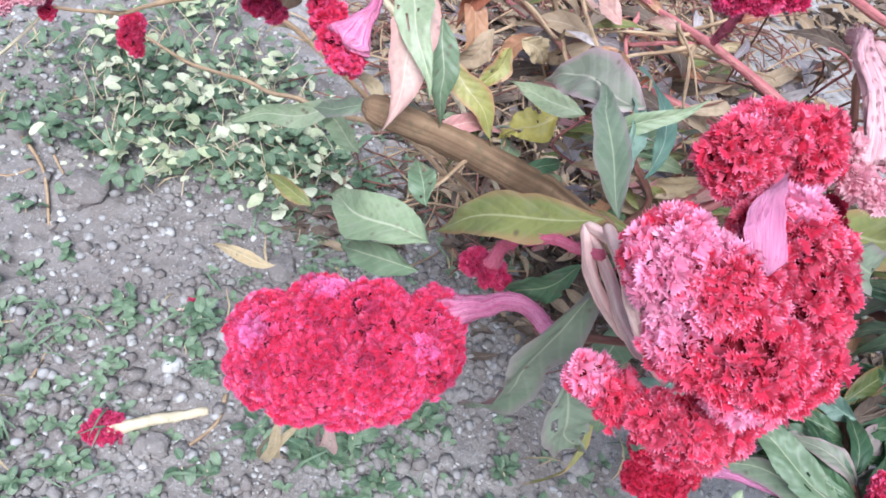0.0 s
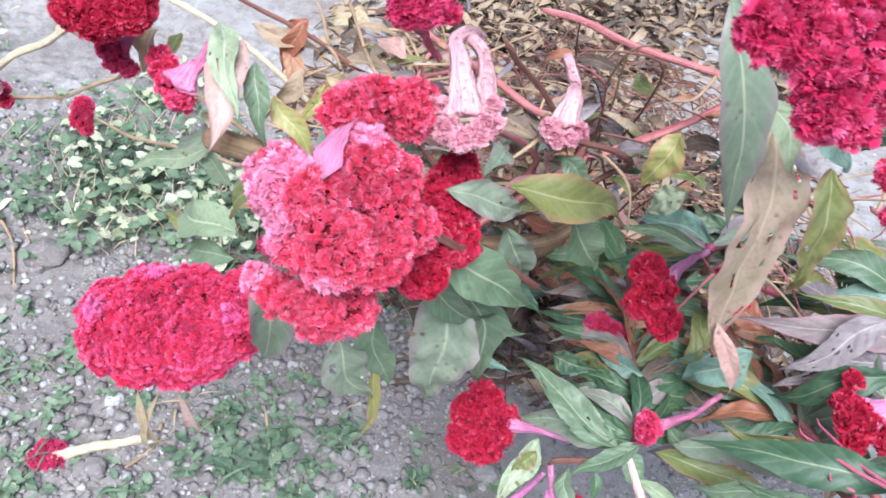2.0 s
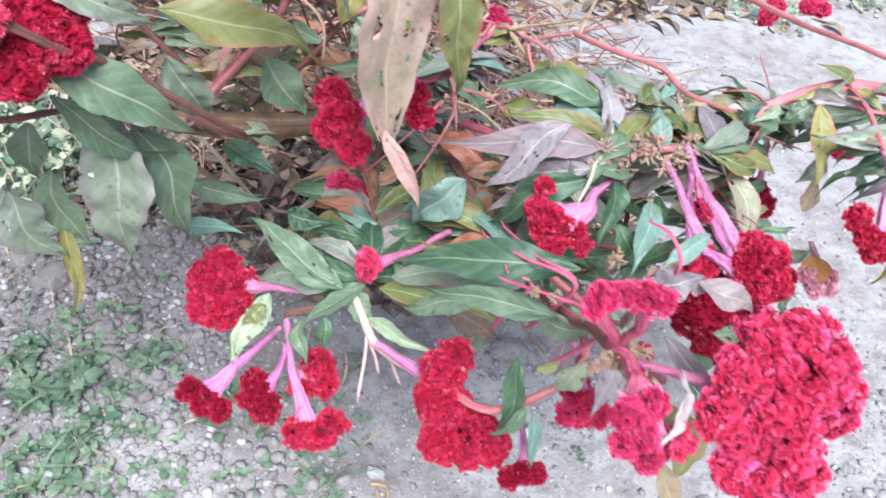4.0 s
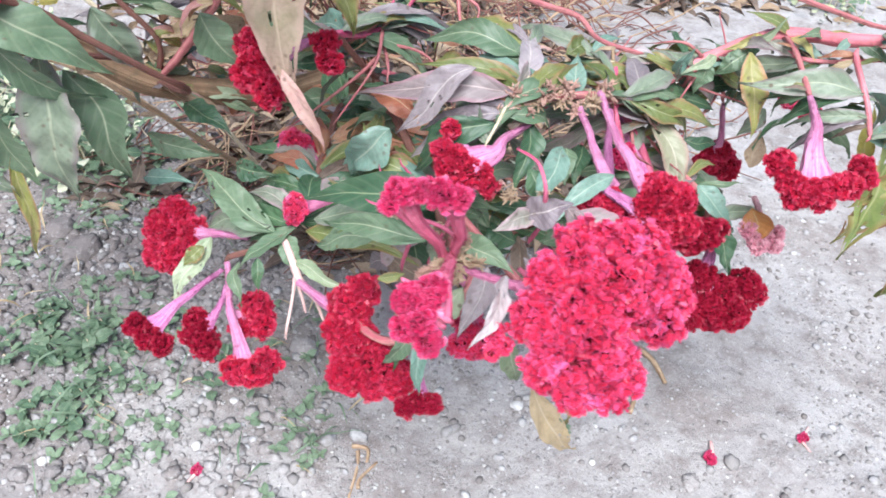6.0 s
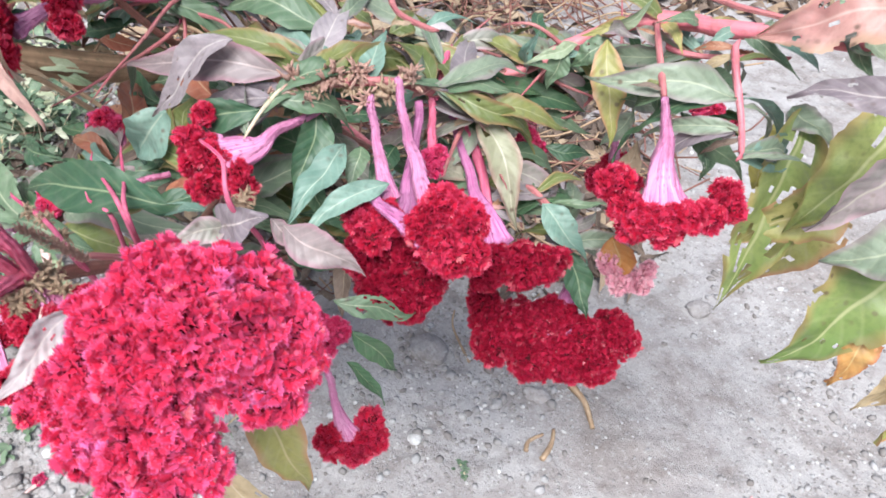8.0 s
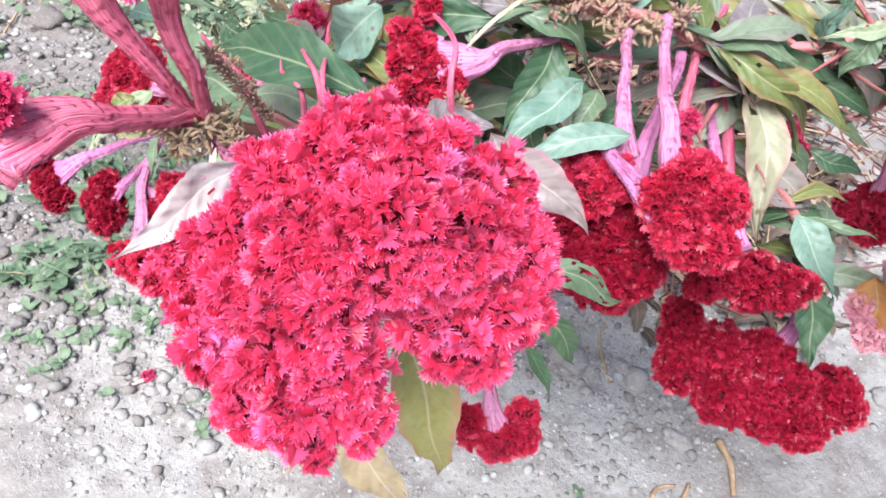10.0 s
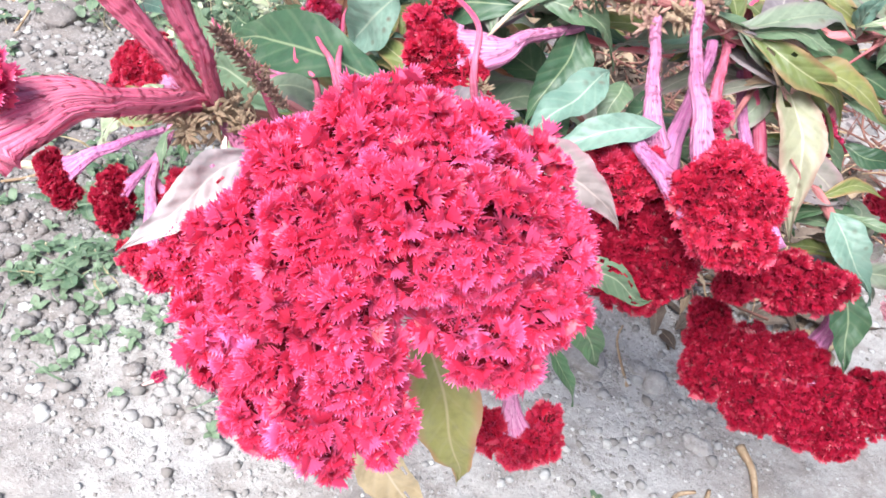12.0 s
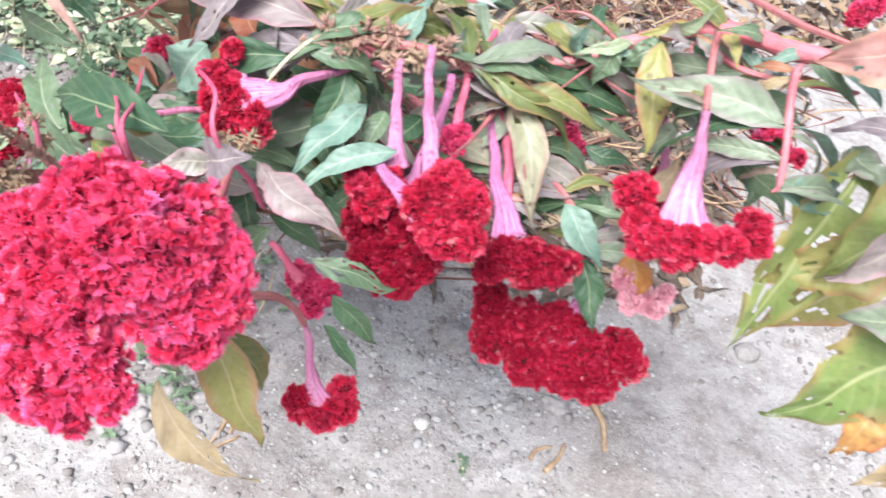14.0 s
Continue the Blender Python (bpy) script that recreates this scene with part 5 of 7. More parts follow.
leaf(plant_c, (0.694, 0.160, 0.628), (0.751, 0.134, 0.578), 0.016, (0.045, -0.865, 0.500), "mauve_grey")
stem(plant_c, "main_stem", [(0.639, 0.123, 0.656), (0.646, 0.275, 0.549), (0.622, 0.406, 0.518), (0.579, 0.559, 0.490), (0.660, 1.050, -0.015)], 0.0037, 0.0060, "brown_stem")
stem(plant_c, "branch", [(0.646, 0.275, 0.549), (0.661, 0.199, 0.562), (0.606, 0.193, 0.496), (0.562, 0.226, 0.486)], 0.0037, 0.0037, "pink_stem")
stem(plant_c, "branch", [(0.622, 0.406, 0.518), (0.709, 0.182, 0.571), (0.739, 0.223, 0.514), (0.750, 0.236, 0.479)], 0.0037, 0.0022, "pink_stem")
stem(plant_c, "flower_spike", [(0.623, 0.186, 0.560), (0.645, 0.149, 0.647), (0.611, 0.177, 0.643), (0.577, 0.204, 0.638)], 0.0020, 0.0009, "magenta_stem")
stem(plant_c, "flower_spike", [(0.628, 0.248, 0.534), (0.640, 0.210, 0.624), (0.608, 0.250, 0.619), (0.581, 0.286, 0.612)], 0.0020, 0.0009, "magenta_stem")
stem(plant_c, "flower_spike", [(0.629, 0.249, 0.534), (0.641, 0.211, 0.624), (0.619, 0.252, 0.619), (0.598, 0.295, 0.614)], 0.0020, 0.0009, "magenta_stem")
stem(plant_c, "flower_spike", [(0.713, 0.251, 0.564), (0.712, 0.205, 0.648), (0.706, 0.222, 0.668), (0.690, 0.233, 0.674)], 0.0020, 0.0009, "magenta_stem")
stem(plant_c, "flower_spike", [(0.605, 0.268, 0.507), (0.617, 0.234, 0.600), (0.601, 0.245, 0.606), (0.595, 0.246, 0.610)], 0.0020, 0.0009, "magenta_stem")

spent_spike(plant_c, (0.6405, 0.124, 0.689), (0.653, 0.149, 0.648), 0.0052)
spent_spike(plant_c, (0.618, 0.104, 0.657), (0.640, 0.117, 0.657), 0.0062)
stem(plant_c, "twig", [(0.652, 0.148, 0.650), (0.648, 0.180, 0.618), (0.645, 0.235, 0.576)], 0.0016, 0.0022, "pink_stem")
# dried seed clumps at the top of the stem
seed_clump(plant_c, (0.643, 0.116, 0.658), 0.0091)
seed_clump(plant_c, (0.633, 0.112, 0.658), 0.0081)
seed_clump(plant_c, (0.647, 0.127, 0.657), 0.0081)
seed_clump(plant_c, (0.643, 0.105, 0.658), 0.0071)
seed_clump(plant_c, (0.657, 0.119, 0.657), 0.0061)
seed_clump(plant_c, (0.711, 0.212, 0.646), 0.0061)
seed_clump(plant_c, (0.613, 0.178, 0.644), 0.0061)
seed_clump(plant_c, (0.631, 0.164, 0.646), 0.0061)
seed_clump(plant_c, (0.600, 0.184, 0.643), 0.0051)
for at, r in (((0.700, 0.374, 0.636), 0.0125), ((0.712, 0.366, 0.628), 0.0105), ((0.728, 0.375, 0.640), 0.0120), ((0.748, 0.380, 0.644), 0.0115), ((0.757, 0.366, 0.630), 0.0100), ((0.786, 0.388, 0.640), 0.0110), ((0.684, 0.362, 0.622), 0.0090)):
    seed_clump(plant_d, at, r, HUSK)
seed_clump(plant_d, (0.772, 0.372, 0.636), 0.0122)
seed_clump(plant_d, (0.742, 0.378, 0.634), 0.0111)
seed_clump(plant_d, (0.717, 0.372, 0.629), 0.0091)
seed_clump(plant_c, (0.693, 0.266, 0.603), 0.0081)

# the cockscomb on the long salmon-pink lying stem
head_g = flower_head(plant_d, (0.653, 0.316, 0.595), (48, -4, 7), [(-16, 16, -0, 8), (-7, 34, -0, 7), (-4, 5, -0, 12), (6, -6, -0, 12), (-13, -2, -0, 9), (-5, -19, 0, 10), (22, -19, 0, 8), (16, -9, -0, 10)], "crimson", 0.8)
neck(head_g, plant_d, [(0.718, 0.372, 0.612), (0.698, 0.352, 0.604), (0.682, 0.334, 0.602), (0.661, 0.318, 0.596)], 0.0030, 0.0200, (0.055, -0.746, 0.664), "crimson")
head_m1 = flower_head(plant_d, (0.774, 0.285, 0.583), (48, -4, 7), [(-4, 2, -0, 12), (11, 1, -0, 12), (3, -11, -0, 10), (-10, 9, 0, 7)], "crimson", 0.8)
neck(head_m1, plant_d, [(0.759, 0.368, 0.632), (0.769, 0.334, 0.616), (0.786, 0.300, 0.594)], 0.0027, 0.0085, (0.055, -0.746, 0.664), "crimson")
head_m2 = flower_head(plant_d, (0.833, 0.273, 0.588), (48, -4, 7), [(-5, 17, 0, 16), (10, 10, 0, 14), (-3, -7, 0, 15), (-17, 7, 0, 13), (15, -11, 0, 11), (0, -16, 0, 10)], "crimson", 0.8)
neck(head_m2, plant_d, [(0.777, 0.379, 0.643), (0.792, 0.340, 0.621), (0.816, 0.287, 0.599)], 0.0028, 0.0095, (0.055, -0.746, 0.664), "crimson")
neck(head_m2, plant_d, [(0.770, 0.298, 0.602), (0.790, 0.280, 0.594), (0.812, 0.272, 0.588)], 0.0036, 0.0105, (0.055, -0.746, 0.664), "dark")
head_m3 = flower_head(plant_d, (0.796, 0.278, 0.540), (48, -4, 7), [(-22, 16, 0, 14), (-9, -8, -0, 18), (7, -20, 0, 14), (19, -4, -0, 15), (5, 16, 0, 17)], "dark", 0.8)
neck(head_m3, plant_d, [(0.792, 0.389, 0.620), (0.795, 0.360, 0.587), (0.791, 0.302, 0.556)], 0.0029, 0.0139, (0.055, -0.746, 0.664), "dark")
head_m4 = flower_head(plant_d, (0.886, 0.334, 0.516), (48, -4, 7), [(-18, 4, 0, 13), (-0, -0, -0, 17), (18, 0, -0, 14), (-28, -8, 0, 11), (29, 4, 0, 8)], "dark", 0.8)
neck(head_m4, plant_d, [(0.815, 0.425, 0.591), (0.836, 0.388, 0.558), (0.866, 0.343, 0.528)], 0.0029, 0.0134, (0.055, -0.746, 0.664), "dark")
head_n = flower_head(plant_d, (0.924, 0.352, 0.421), (48, -4, 7), [(-58, 28, -0, 13), (-55, 12, 0, 14), (-50, -7, 0, 17), (-25, 10, 0, 21), (-17, -18, 0, 20), (5, 18, -0, 17), (13, -18, 0, 21), (38, -23, -0, 18), (56, 5, 0, 16), (66, -5, 0, 12), (28, -3, 0, 17)], "dark", 0.75)
neck(head_n, plant_d, [(0.924, 0.391, 0.498), (0.935, 0.380, 0.462), (0.932, 0.355, 0.423)], 0.0036, 0.0170, (0.055, -0.746, 0.664), "dark")
head_o = flower_head(plant_d, (0.982, 0.318, 0.597), (48, -4, 7), [(-37, 24, 0, 10), (-31, 6, 0, 10), (-27, -8, -0, 10), (-23, -4, 9, 10), (-12, -5, 13, 9), (-2, -5, 13, 9), (11, -3, 9, 10), (-5, -12, 8, 9), (25, -1, -0, 12), (40, 12, 0, 10), (45, 3, -0, 7), (-1, -8, 2, 10)], "crimson", 0.6)
neck(head_o, plant_d, [(0.969, 0.376, 0.655), (0.971, 0.352, 0.641), (0.977, 0.323, 0.598)], 0.0025, 0.0205, (0.055, -0.746, 0.664), "crimson")
head_o2 = flower_head(plant_d, (1.059, 0.547, 0.549), (48, -4, 7), [(-16, 10, 0, 10), (-4, 4, 0, 9), (3, -6, 0, 8), (17, -8, 0, 6)], "fresh", 0.8)
neck(head_o2, plant_d, [(1.005, 0.526, 0.586), (1.024, 0.541, 0.568), (1.045, 0.550, 0.553)], 0.0023, 0.0065, (0.055, -0.746, 0.664), "fresh")
head_o3 = flower_head(plant_d, (0.978, 0.365, 0.495), (47, -7, 19), [(-9, -4, -0, 10), (8, -9, -0, 9), (-16, 13, -0, 8), (17, 0, 0, 7)], "withered", 0.7)
neck(head_o3, plant_d, [(0.964, 0.392, 0.527), (0.972, 0.382, 0.515), (0.977, 0.366, 0.497)], 0.0025, 0.0097, (0.156, -0.715, 0.681), "withered")
head_m5 = flower_head(plant_d, (0.883, 0.460, 0.545), (48, -4, 7), [(-1, 7, 0, 8), (-6, -6, -0, 7), (7, -2, 0, 7)], "magenta", 0.8)
neck(head_m5, plant_d, [(0.889, 0.511, 0.579), (0.886, 0.490, 0.567), (0.883, 0.466, 0.552)], 0.0022, 0.0070, (0.055, -0.746, 0.664), "magenta")
head_m6 = flower_head(plant_d, (0.808, 0.360, 0.586), (48, -4, 7), [(-4, 1, -0, 7), (4, 4, -0, 6), (0, -5, -0, 6)], "magenta", 0.8)
neck(head_m6, plant_d, [(0.798, 0.406, 0.616), (0.804, 0.385, 0.603), (0.808, 0.362, 0.588)], 0.0025, 0.0052, (0.055, -0.746, 0.664), "magenta")
head_o4 = flower_head(plant_d, (0.976, 0.530, 0.474), (49, -4, 1), [(0, 6, 0, 17), (-12, -3, 0, 14), (12, -6, 0, 14), (2, -14, 0, 12)], "crimson", 0.8)
neck(head_o4, plant_d, [(0.955, 0.520, 0.560), (0.966, 0.528, 0.522), (0.975, 0.531, 0.482)], 0.0025, 0.0085, (-0.028, -0.754, 0.656), "crimson")
stem(plant_d, "branch", [(0.900, 0.471, 0.635), (0.935, 0.505, 0.605), (0.955, 0.520, 0.560)], 0.0026, 0.0024, "pink_stem")
leaf(plant_d, (0.697, 0.371, 0.641), (0.551, 0.382, 0.631), 0.030, (-0.099, -0.743, 0.662), "mauve")
leaf(plant_d, (0.692, 0.371, 0.631), (0.604, 0.364, 0.563), 0.031, (-0.189, -0.923, 0.335), "mauve_grey")
leaf(plant_d, (0.575, 0.439, 0.525), (0.515, 0.442, 0.476), 0.033, (-0.368, -0.836, 0.408), "blue_green")
leaf(plant_d, (0.711, 0.397, 0.636), (0.721, 0.478, 0.658), 0.023, (0.138, -0.280, 0.950), "pale_mauve")
leaf(plant_d, (0.752, 0.379, 0.635), (0.761, 0.423, 0.660), 0.020, (0.110, -0.519, 0.847), "blue_green")
leaf(plant_d, (0.756, 0.461, 0.636), (0.790, 0.489, 0.642), 0.021, (0.335, -0.562, 0.756), "olive")
leaf(plant_d, (0.745, 0.342, 0.605), (0.717, 0.274, 0.576), 0.023, (0.360, -0.492, 0.792), "blue_green")
leaf(plant_d, (0.786, 0.298, 0.608), (0.728, 0.254, 0.586), 0.017, (-0.009, -0.434, 0.901), "blue_green")
leaf(plant_d, (0.715, 0.376, 0.612), (0.709, 0.329, 0.559), 0.026, (0.392, -0.706, 0.590), "dark_green")
leaf(plant_d, (0.838, 0.412, 0.608), (0.889, 0.351, 0.535), 0.027, (0.207, -0.674, 0.709), "pale_olive")
leaf(plant_d, (0.881, 0.460, 0.579), (0.941, 0.469, 0.562), 0.012, (0.287, -0.732, 0.617), "green")
leaf(plant_d, (0.897, 0.455, 0.550), (0.943, 0.462, 0.543), 0.015, (0.213, -0.731, 0.648), "dark_green")
leaf(plant_d, (0.898, 0.386, 0.540), (0.944, 0.358, 0.505), 0.025, (0.176, -0.648, 0.741), "blue_green")
leaf(plant_d, (0.921, 0.376, 0.504), (0.952, 0.349, 0.449), 0.023, (0.159, -0.851, 0.500), "dark_green")
leaf(plant_d, (0.959, 0.376, 0.523), (0.977, 0.359, 0.480), 0.029, (0.174, -0.892, 0.417), "orange")
leaf(plant_d, (0.928, 0.438, 0.664), (0.944, 0.397, 0.593), 0.026, (0.091, -0.849, 0.521), "yellow_green")
leaf(plant_d, (0.899, 0.458, 0.643), (0.890, 0.447, 0.609), 0.018, (-0.052, -0.948, 0.313), "green")
leaf(plant_d, (0.934, 0.453, 0.657), (0.903, 0.448, 0.632), 0.020, (-0.242, -0.853, 0.463), "green")
leaf(plant_d, (0.981, 0.428, 0.648), (1.049, 0.440, 0.633), 0.025, (0.264, -0.727, 0.634), "green")
leaf(plant_d, (0.991, 0.409, 0.626), (1.057, 0.405, 0.571), 0.021, (0.347, -0.812, 0.469), "green")
leaf(plant_d, (1.062, 0.403, 0.568), (1.072, 0.431, 0.621), 0.019, (0.013, -0.886, 0.463), "yellow")
leaf(plant_d, (0.972, 0.408, 0.626), (0.969, 0.432, 0.653), 0.016, (0.055, -0.746, 0.664), "green")
leaf(plant_d, (0.960, 0.431, 0.608), (0.938, 0.423, 0.577), 0.018, (-0.183, -0.906, 0.381), "grey_green")
leaf(plant_d, (0.808, 0.477, 0.604), (0.843, 0.461, 0.561), 0.020, (0.224, -0.846, 0.485), "grey_green")
leaf(plant_d, (0.966, 0.429, 0.537), (0.972, 0.443, 0.575), 0.021, (-0.005, -0.936, 0.351), "tan")
leaf(plant_d, (1.033, 0.463, 0.570), (1.032, 0.440, 0.545), 0.019, (0.055, -0.746, 0.664), "green")
leaf(plant_d, (0.775, 0.389, 0.576), (0.766, 0.339, 0.566), 0.019, (0.190, -0.220, 0.957), "dark_green")
leaf(plant_d, (0.665, 0.411, 0.610), (0.625, 0.479, 0.622), 0.028, (-0.275, -0.316, 0.908), "mauve_grey")
leaf(plant_d, (0.627, 0.473, 0.614), (0.666, 0.443, 0.623), 0.024, (-0.528, -0.488, 0.695), "olive")
leaf(plant_d, (0.698, 0.527, 0.613), (0.692, 0.465, 0.600), 0.030, (0.132, -0.216, 0.967), "olive")
leaf(plant_d, (0.793, 0.391, 0.566), (0.851, 0.402, 0.539), 0.019, (0.393, -0.737, 0.550), "pale_olive")
leaf(plant_d, (0.834, 0.428, 0.592), (0.814, 0.385, 0.545), 0.016, (0.378, -0.755, 0.536), "grey_green")
leaf(plant_d, (0.717, 0.332, 0.585), (0.739, 0.307, 0.555), 0.021, (0.055, -0.746, 0.664), "dark_green")
leaf(plant_d, (0.681, 0.352, 0.587), (0.650, 0.388, 0.574), 0.027, (-0.633, -0.287, 0.719), "green")
leaf(plant_d, (0.610, 0.435, 0.573), (0.552, 0.478, 0.570), 0.030, (-0.425, -0.510, 0.748), "rust")
leaf(plant_d, (0.753, 0.361, 0.591), (0.752, 0.326, 0.574), 0.017, (0.073, -0.434, 0.898), "green")
leaf(plant_d, (1.085, 0.424, 0.635), (1.044, 0.336, 0.494), 0.066, (0.013, -0.850, 0.527), "torn_green", torn=0.3, arch=0.2)
leaf(plant_d, (1.119, 0.366, 0.612), (1.041, 0.346, 0.551), 0.046, (-0.180, -0.843, 0.506), "yellow_green", torn=0.26)
leaf(plant_d, (1.148, 0.306, 0.610), (1.066, 0.256, 0.516), 0.066, (-0.084, -0.850, 0.520), "torn_green", torn=0.18)
leaf(plant_d, (1.136, 0.370, 0.683), (1.070, 0.321, 0.588), 0.066, (-0.073, -0.864, 0.497), "torn_green", torn=0.08)
leaf(plant_d, (1.104, 0.293, 0.712), (1.061, 0.272, 0.624), 0.051, (0.163, -0.974, 0.156), "mauve_green")
leaf(plant_d, (1.106, 0.288, 0.728), (1.026, 0.317, 0.700), 0.022, (-0.452, -0.672, 0.587), "mauve_grey")
leaf(plant_d, (1.104, 0.346, 0.749), (1.011, 0.382, 0.706), 0.046, (-0.503, -0.680, 0.534), "salmon", torn=0.14)
leaf(plant_d, (1.101, 0.360, 0.764), (1.058, 0.360, 0.723), 0.028, (-0.354, -0.861, 0.365), "orange")
leaf(plant_d, (1.132, 0.281, 0.561), (1.117, 0.257, 0.501), 0.025, (-0.024, -0.924, 0.381), "orange", torn=0.12)
leaf(plant_d, (1.165, 0.278, 0.554), (1.138, 0.253, 0.484), 0.028, (-0.080, -0.932, 0.353), "straw")
leaf(plant_d, (1.173, 0.261, 0.557), (1.151, 0.230, 0.479), 0.031, (-0.035, -0.926, 0.377), "yellow_green", torn=0.15)
leaf(plant_d, (1.137, 0.272, 0.641), (1.073, 0.275, 0.604), 0.039, (-0.324, -0.802, 0.502), "grey_green")
leaf(plant_d, (1.086, 0.448, 0.684), (1.104, 0.376, 0.692), 0.024, (-0.228, 0.059, 0.972), "green")
leaf(plant_d, (1.074, 0.422, 0.634), (1.099, 0.380, 0.630), 0.025, (-0.323, -0.287, 0.902), "grey_green")
leaf(plant_d, (1.200, 0.419, 0.522), (1.136, 0.365, 0.415), 0.054, (0.001, -0.895, 0.446), "olive", torn=0.16)
leaf(plant_d, (1.219, 0.408, 0.452), (1.192, 0.379, 0.373), 0.038, (0.032, -0.941, 0.336), "orange", torn=0.12)
leaf(plant_d, (1.149, 0.445, 0.562), (1.070, 0.385, 0.473), 0.057, (0.023, -0.838, 0.545), "yellow_green", torn=0.2)
stem(plant_d, "branch", [(1.152, 0.341, 0.740), (1.154, 0.315, 0.664), (1.166, 0.285, 0.596)], 0.0045, 0.0030, "salmon_stem")
stem(plant_d, "main_stem", [(1.152, 0.341, 0.740), (1.111, 0.405, 0.701), (1.019, 0.442, 0.683), (0.952, 0.464, 0.669), (0.900, 0.471, 0.635), (0.842, 0.458, 0.602), (0.790, 0.476, 0.571), (0.692, 0.545, 0.520), (0.555, 0.687, 0.465), (0.780, 1.080, -0.015)], 0.0071, 0.0045, "salmon_stem")
stem(plant_d, "branch", [(1.064, 0.433, 0.669), (1.024, 0.436, 0.664), (0.980, 0.446, 0.656), (0.953, 0.461, 0.665)], 0.0017, 0.0026, "salmon_stem")
stem(plant_d, "branch", [(1.020, 0.422, 0.683), (1.021, 0.379, 0.657), (1.024, 0.351, 0.626)], 0.0030, 0.0022, "salmon_stem")
stem(plant_d, "branch", [(0.962, 0.455, 0.673), (0.963, 0.420, 0.676), (0.969, 0.376, 0.655)], 0.0022, 0.0026, "pink_stem")
stem(plant_d, "branch", [(0.692, 0.371, 0.631), (0.733, 0.377, 0.633), (0.775, 0.382, 0.636), (0.810, 0.417, 0.616), (0.844, 0.458, 0.603)], 0.0026, 0.0045, "pink_stem")
stem(plant_d, "branch", [(0.798, 0.399, 0.630), (0.823, 0.397, 0.627), (0.833, 0.396, 0.613), (0.840, 0.398, 0.603)], 0.0019, 0.0011, "cream_stem")
stem(plant_d, "branch", [(0.759, 0.476, 0.629), (0.808, 0.462, 0.632), (0.847, 0.454, 0.621), (0.863, 0.435, 0.597)], 0.0015, 0.0009, "cream_stem")
stem(plant_d, "branch", [(0.692, 0.371, 0.631), (0.682, 0.343, 0.622), (0.673, 0.329, 0.608)], 0.0019, 0.0011, "cream_stem")
stem(plant_d, "branch", [(0.715, 0.378, 0.625), (0.711, 0.399, 0.637), (0.717, 0.448, 0.647)], 0.0017, 0.0009, "cream_stem")
stem(plant_d, "branch", [(0.690, 0.513, 0.681), (0.723, 0.462, 0.689), (0.755, 0.434, 0.688), (0.775, 0.403, 0.681), (0.806, 0.372, 0.688)], 0.0030, 0.0019, "pink_stem")
stem(plant_d, "branch", [(0.882, 0.470, 0.635), (0.887, 0.463, 0.616), (0.889, 0.494, 0.583)], 0.0022, 0.0015, "pink_stem")
stem(plant_d, "branch", [(0.808, 0.462, 0.632), (0.803, 0.432, 0.622), (0.803, 0.404, 0.613)], 0.0030, 0.0022, "magenta_stem")
stem(plant_d, "branch", [(0.814, 0.431, 0.598), (0.844, 0.398, 0.558), (0.855, 0.357, 0.533)], 0.0037, 0.0045, "magenta_stem")
stem(plant_d, "branch", [(0.883, 0.406, 0.541), (0.917, 0.394, 0.513), (0.925, 0.384, 0.490)], 0.0037, 0.0030, "pink_stem")

# young leaves standing along the lying stem
for k, (x, y, z) in enumerate(((1.10, 0.41, 0.703), (1.07, 0.425, 0.695), (1.045, 0.434, 0.688), (1.02, 0.440, 0.684), (0.995, 0.448, 0.680), (0.97, 0.458, 0.674), (0.95, 0.462, 0.669), (0.93, 0.466, 0.656), (0.91, 0.470, 0.642), (0.89, 0.469, 0.630), (0.87, 0.464, 0.616))):
    for side in (-1, 1):
        ln = rng.uniform(0.028, 0.060)
        d = unit(np.array((0.5 * side + rng.normal(0, 0.35), -0.55 + rng.normal(0, 0.3), rng.uniform(-0.6, 0.5))))
        leaf(plant_d, (x, y, z), tuple(np.array((x, y, z)) + d * ln), ln * rng.uniform(0.2, 0.3), (rng.normal(0, 0.3), -0.7, 0.7), ("green", "pale_green", "olive", "grey_green", "yellow_green", "blue_green", "mauve_green")[(2 * k + side) % 7])

# the cockscomb whose head and broad leaves hang in from above
# dark tone here stands in for the shade on this leaf
leaf(plant_d, (0.654, 0.239, 0.614), (0.503, 0.279, 0.576), 0.033, (-0.340, -0.717, 0.608), "dark_green", arch=0.06)
leaf(plant_d, (0.623, 0.261, 0.589), (0.532, 0.301, 0.582), 0.029, (-0.396, -0.806, 0.440), "olive", torn=0.1)
leaf(plant_d, (0.660, 0.364, 0.667), (0.588, 0.352, 0.600), 0.027, (-0.296, -0.833, 0.468), "mauve_grey", torn=0.08)
head_q = flower_head(plant_d, (0.408, 0.182, 0.962), (49, -9, 3), [(-32, 12, 0, 10), (-15, 5, 0, 13), (-4, -11, -0, 15), (3, 9, -0, 14), (17, 5, -0, 14), (-11, -25, -0, 9), (3, -28, -0, 8), (19, -11, -0, 11), (-20, 18, -0, 11), (34, 0, -0, 13), (7, 25, 0, 13)], "magenta", 0.8)
neck(head_q, plant_d, [(0.500, 0.233, 0.985), (0.472, 0.222, 0.980), (0.432, 0.193, 0.966)], 0.0033, 0.0136, (-0.063, -0.759, 0.649), "magenta")
head_q2 = flower_head(plant_d, (0.511, 0.234, 0.863), (49, -8, -1), [(-10, 16, 0, 7), (-2, 4, 0, 8), (8, 8, 0, 7), (12, -7, 0, 7), (-0, -14, 0, 8), (-9, -6, 0, 5)], "fresh", 0.7)
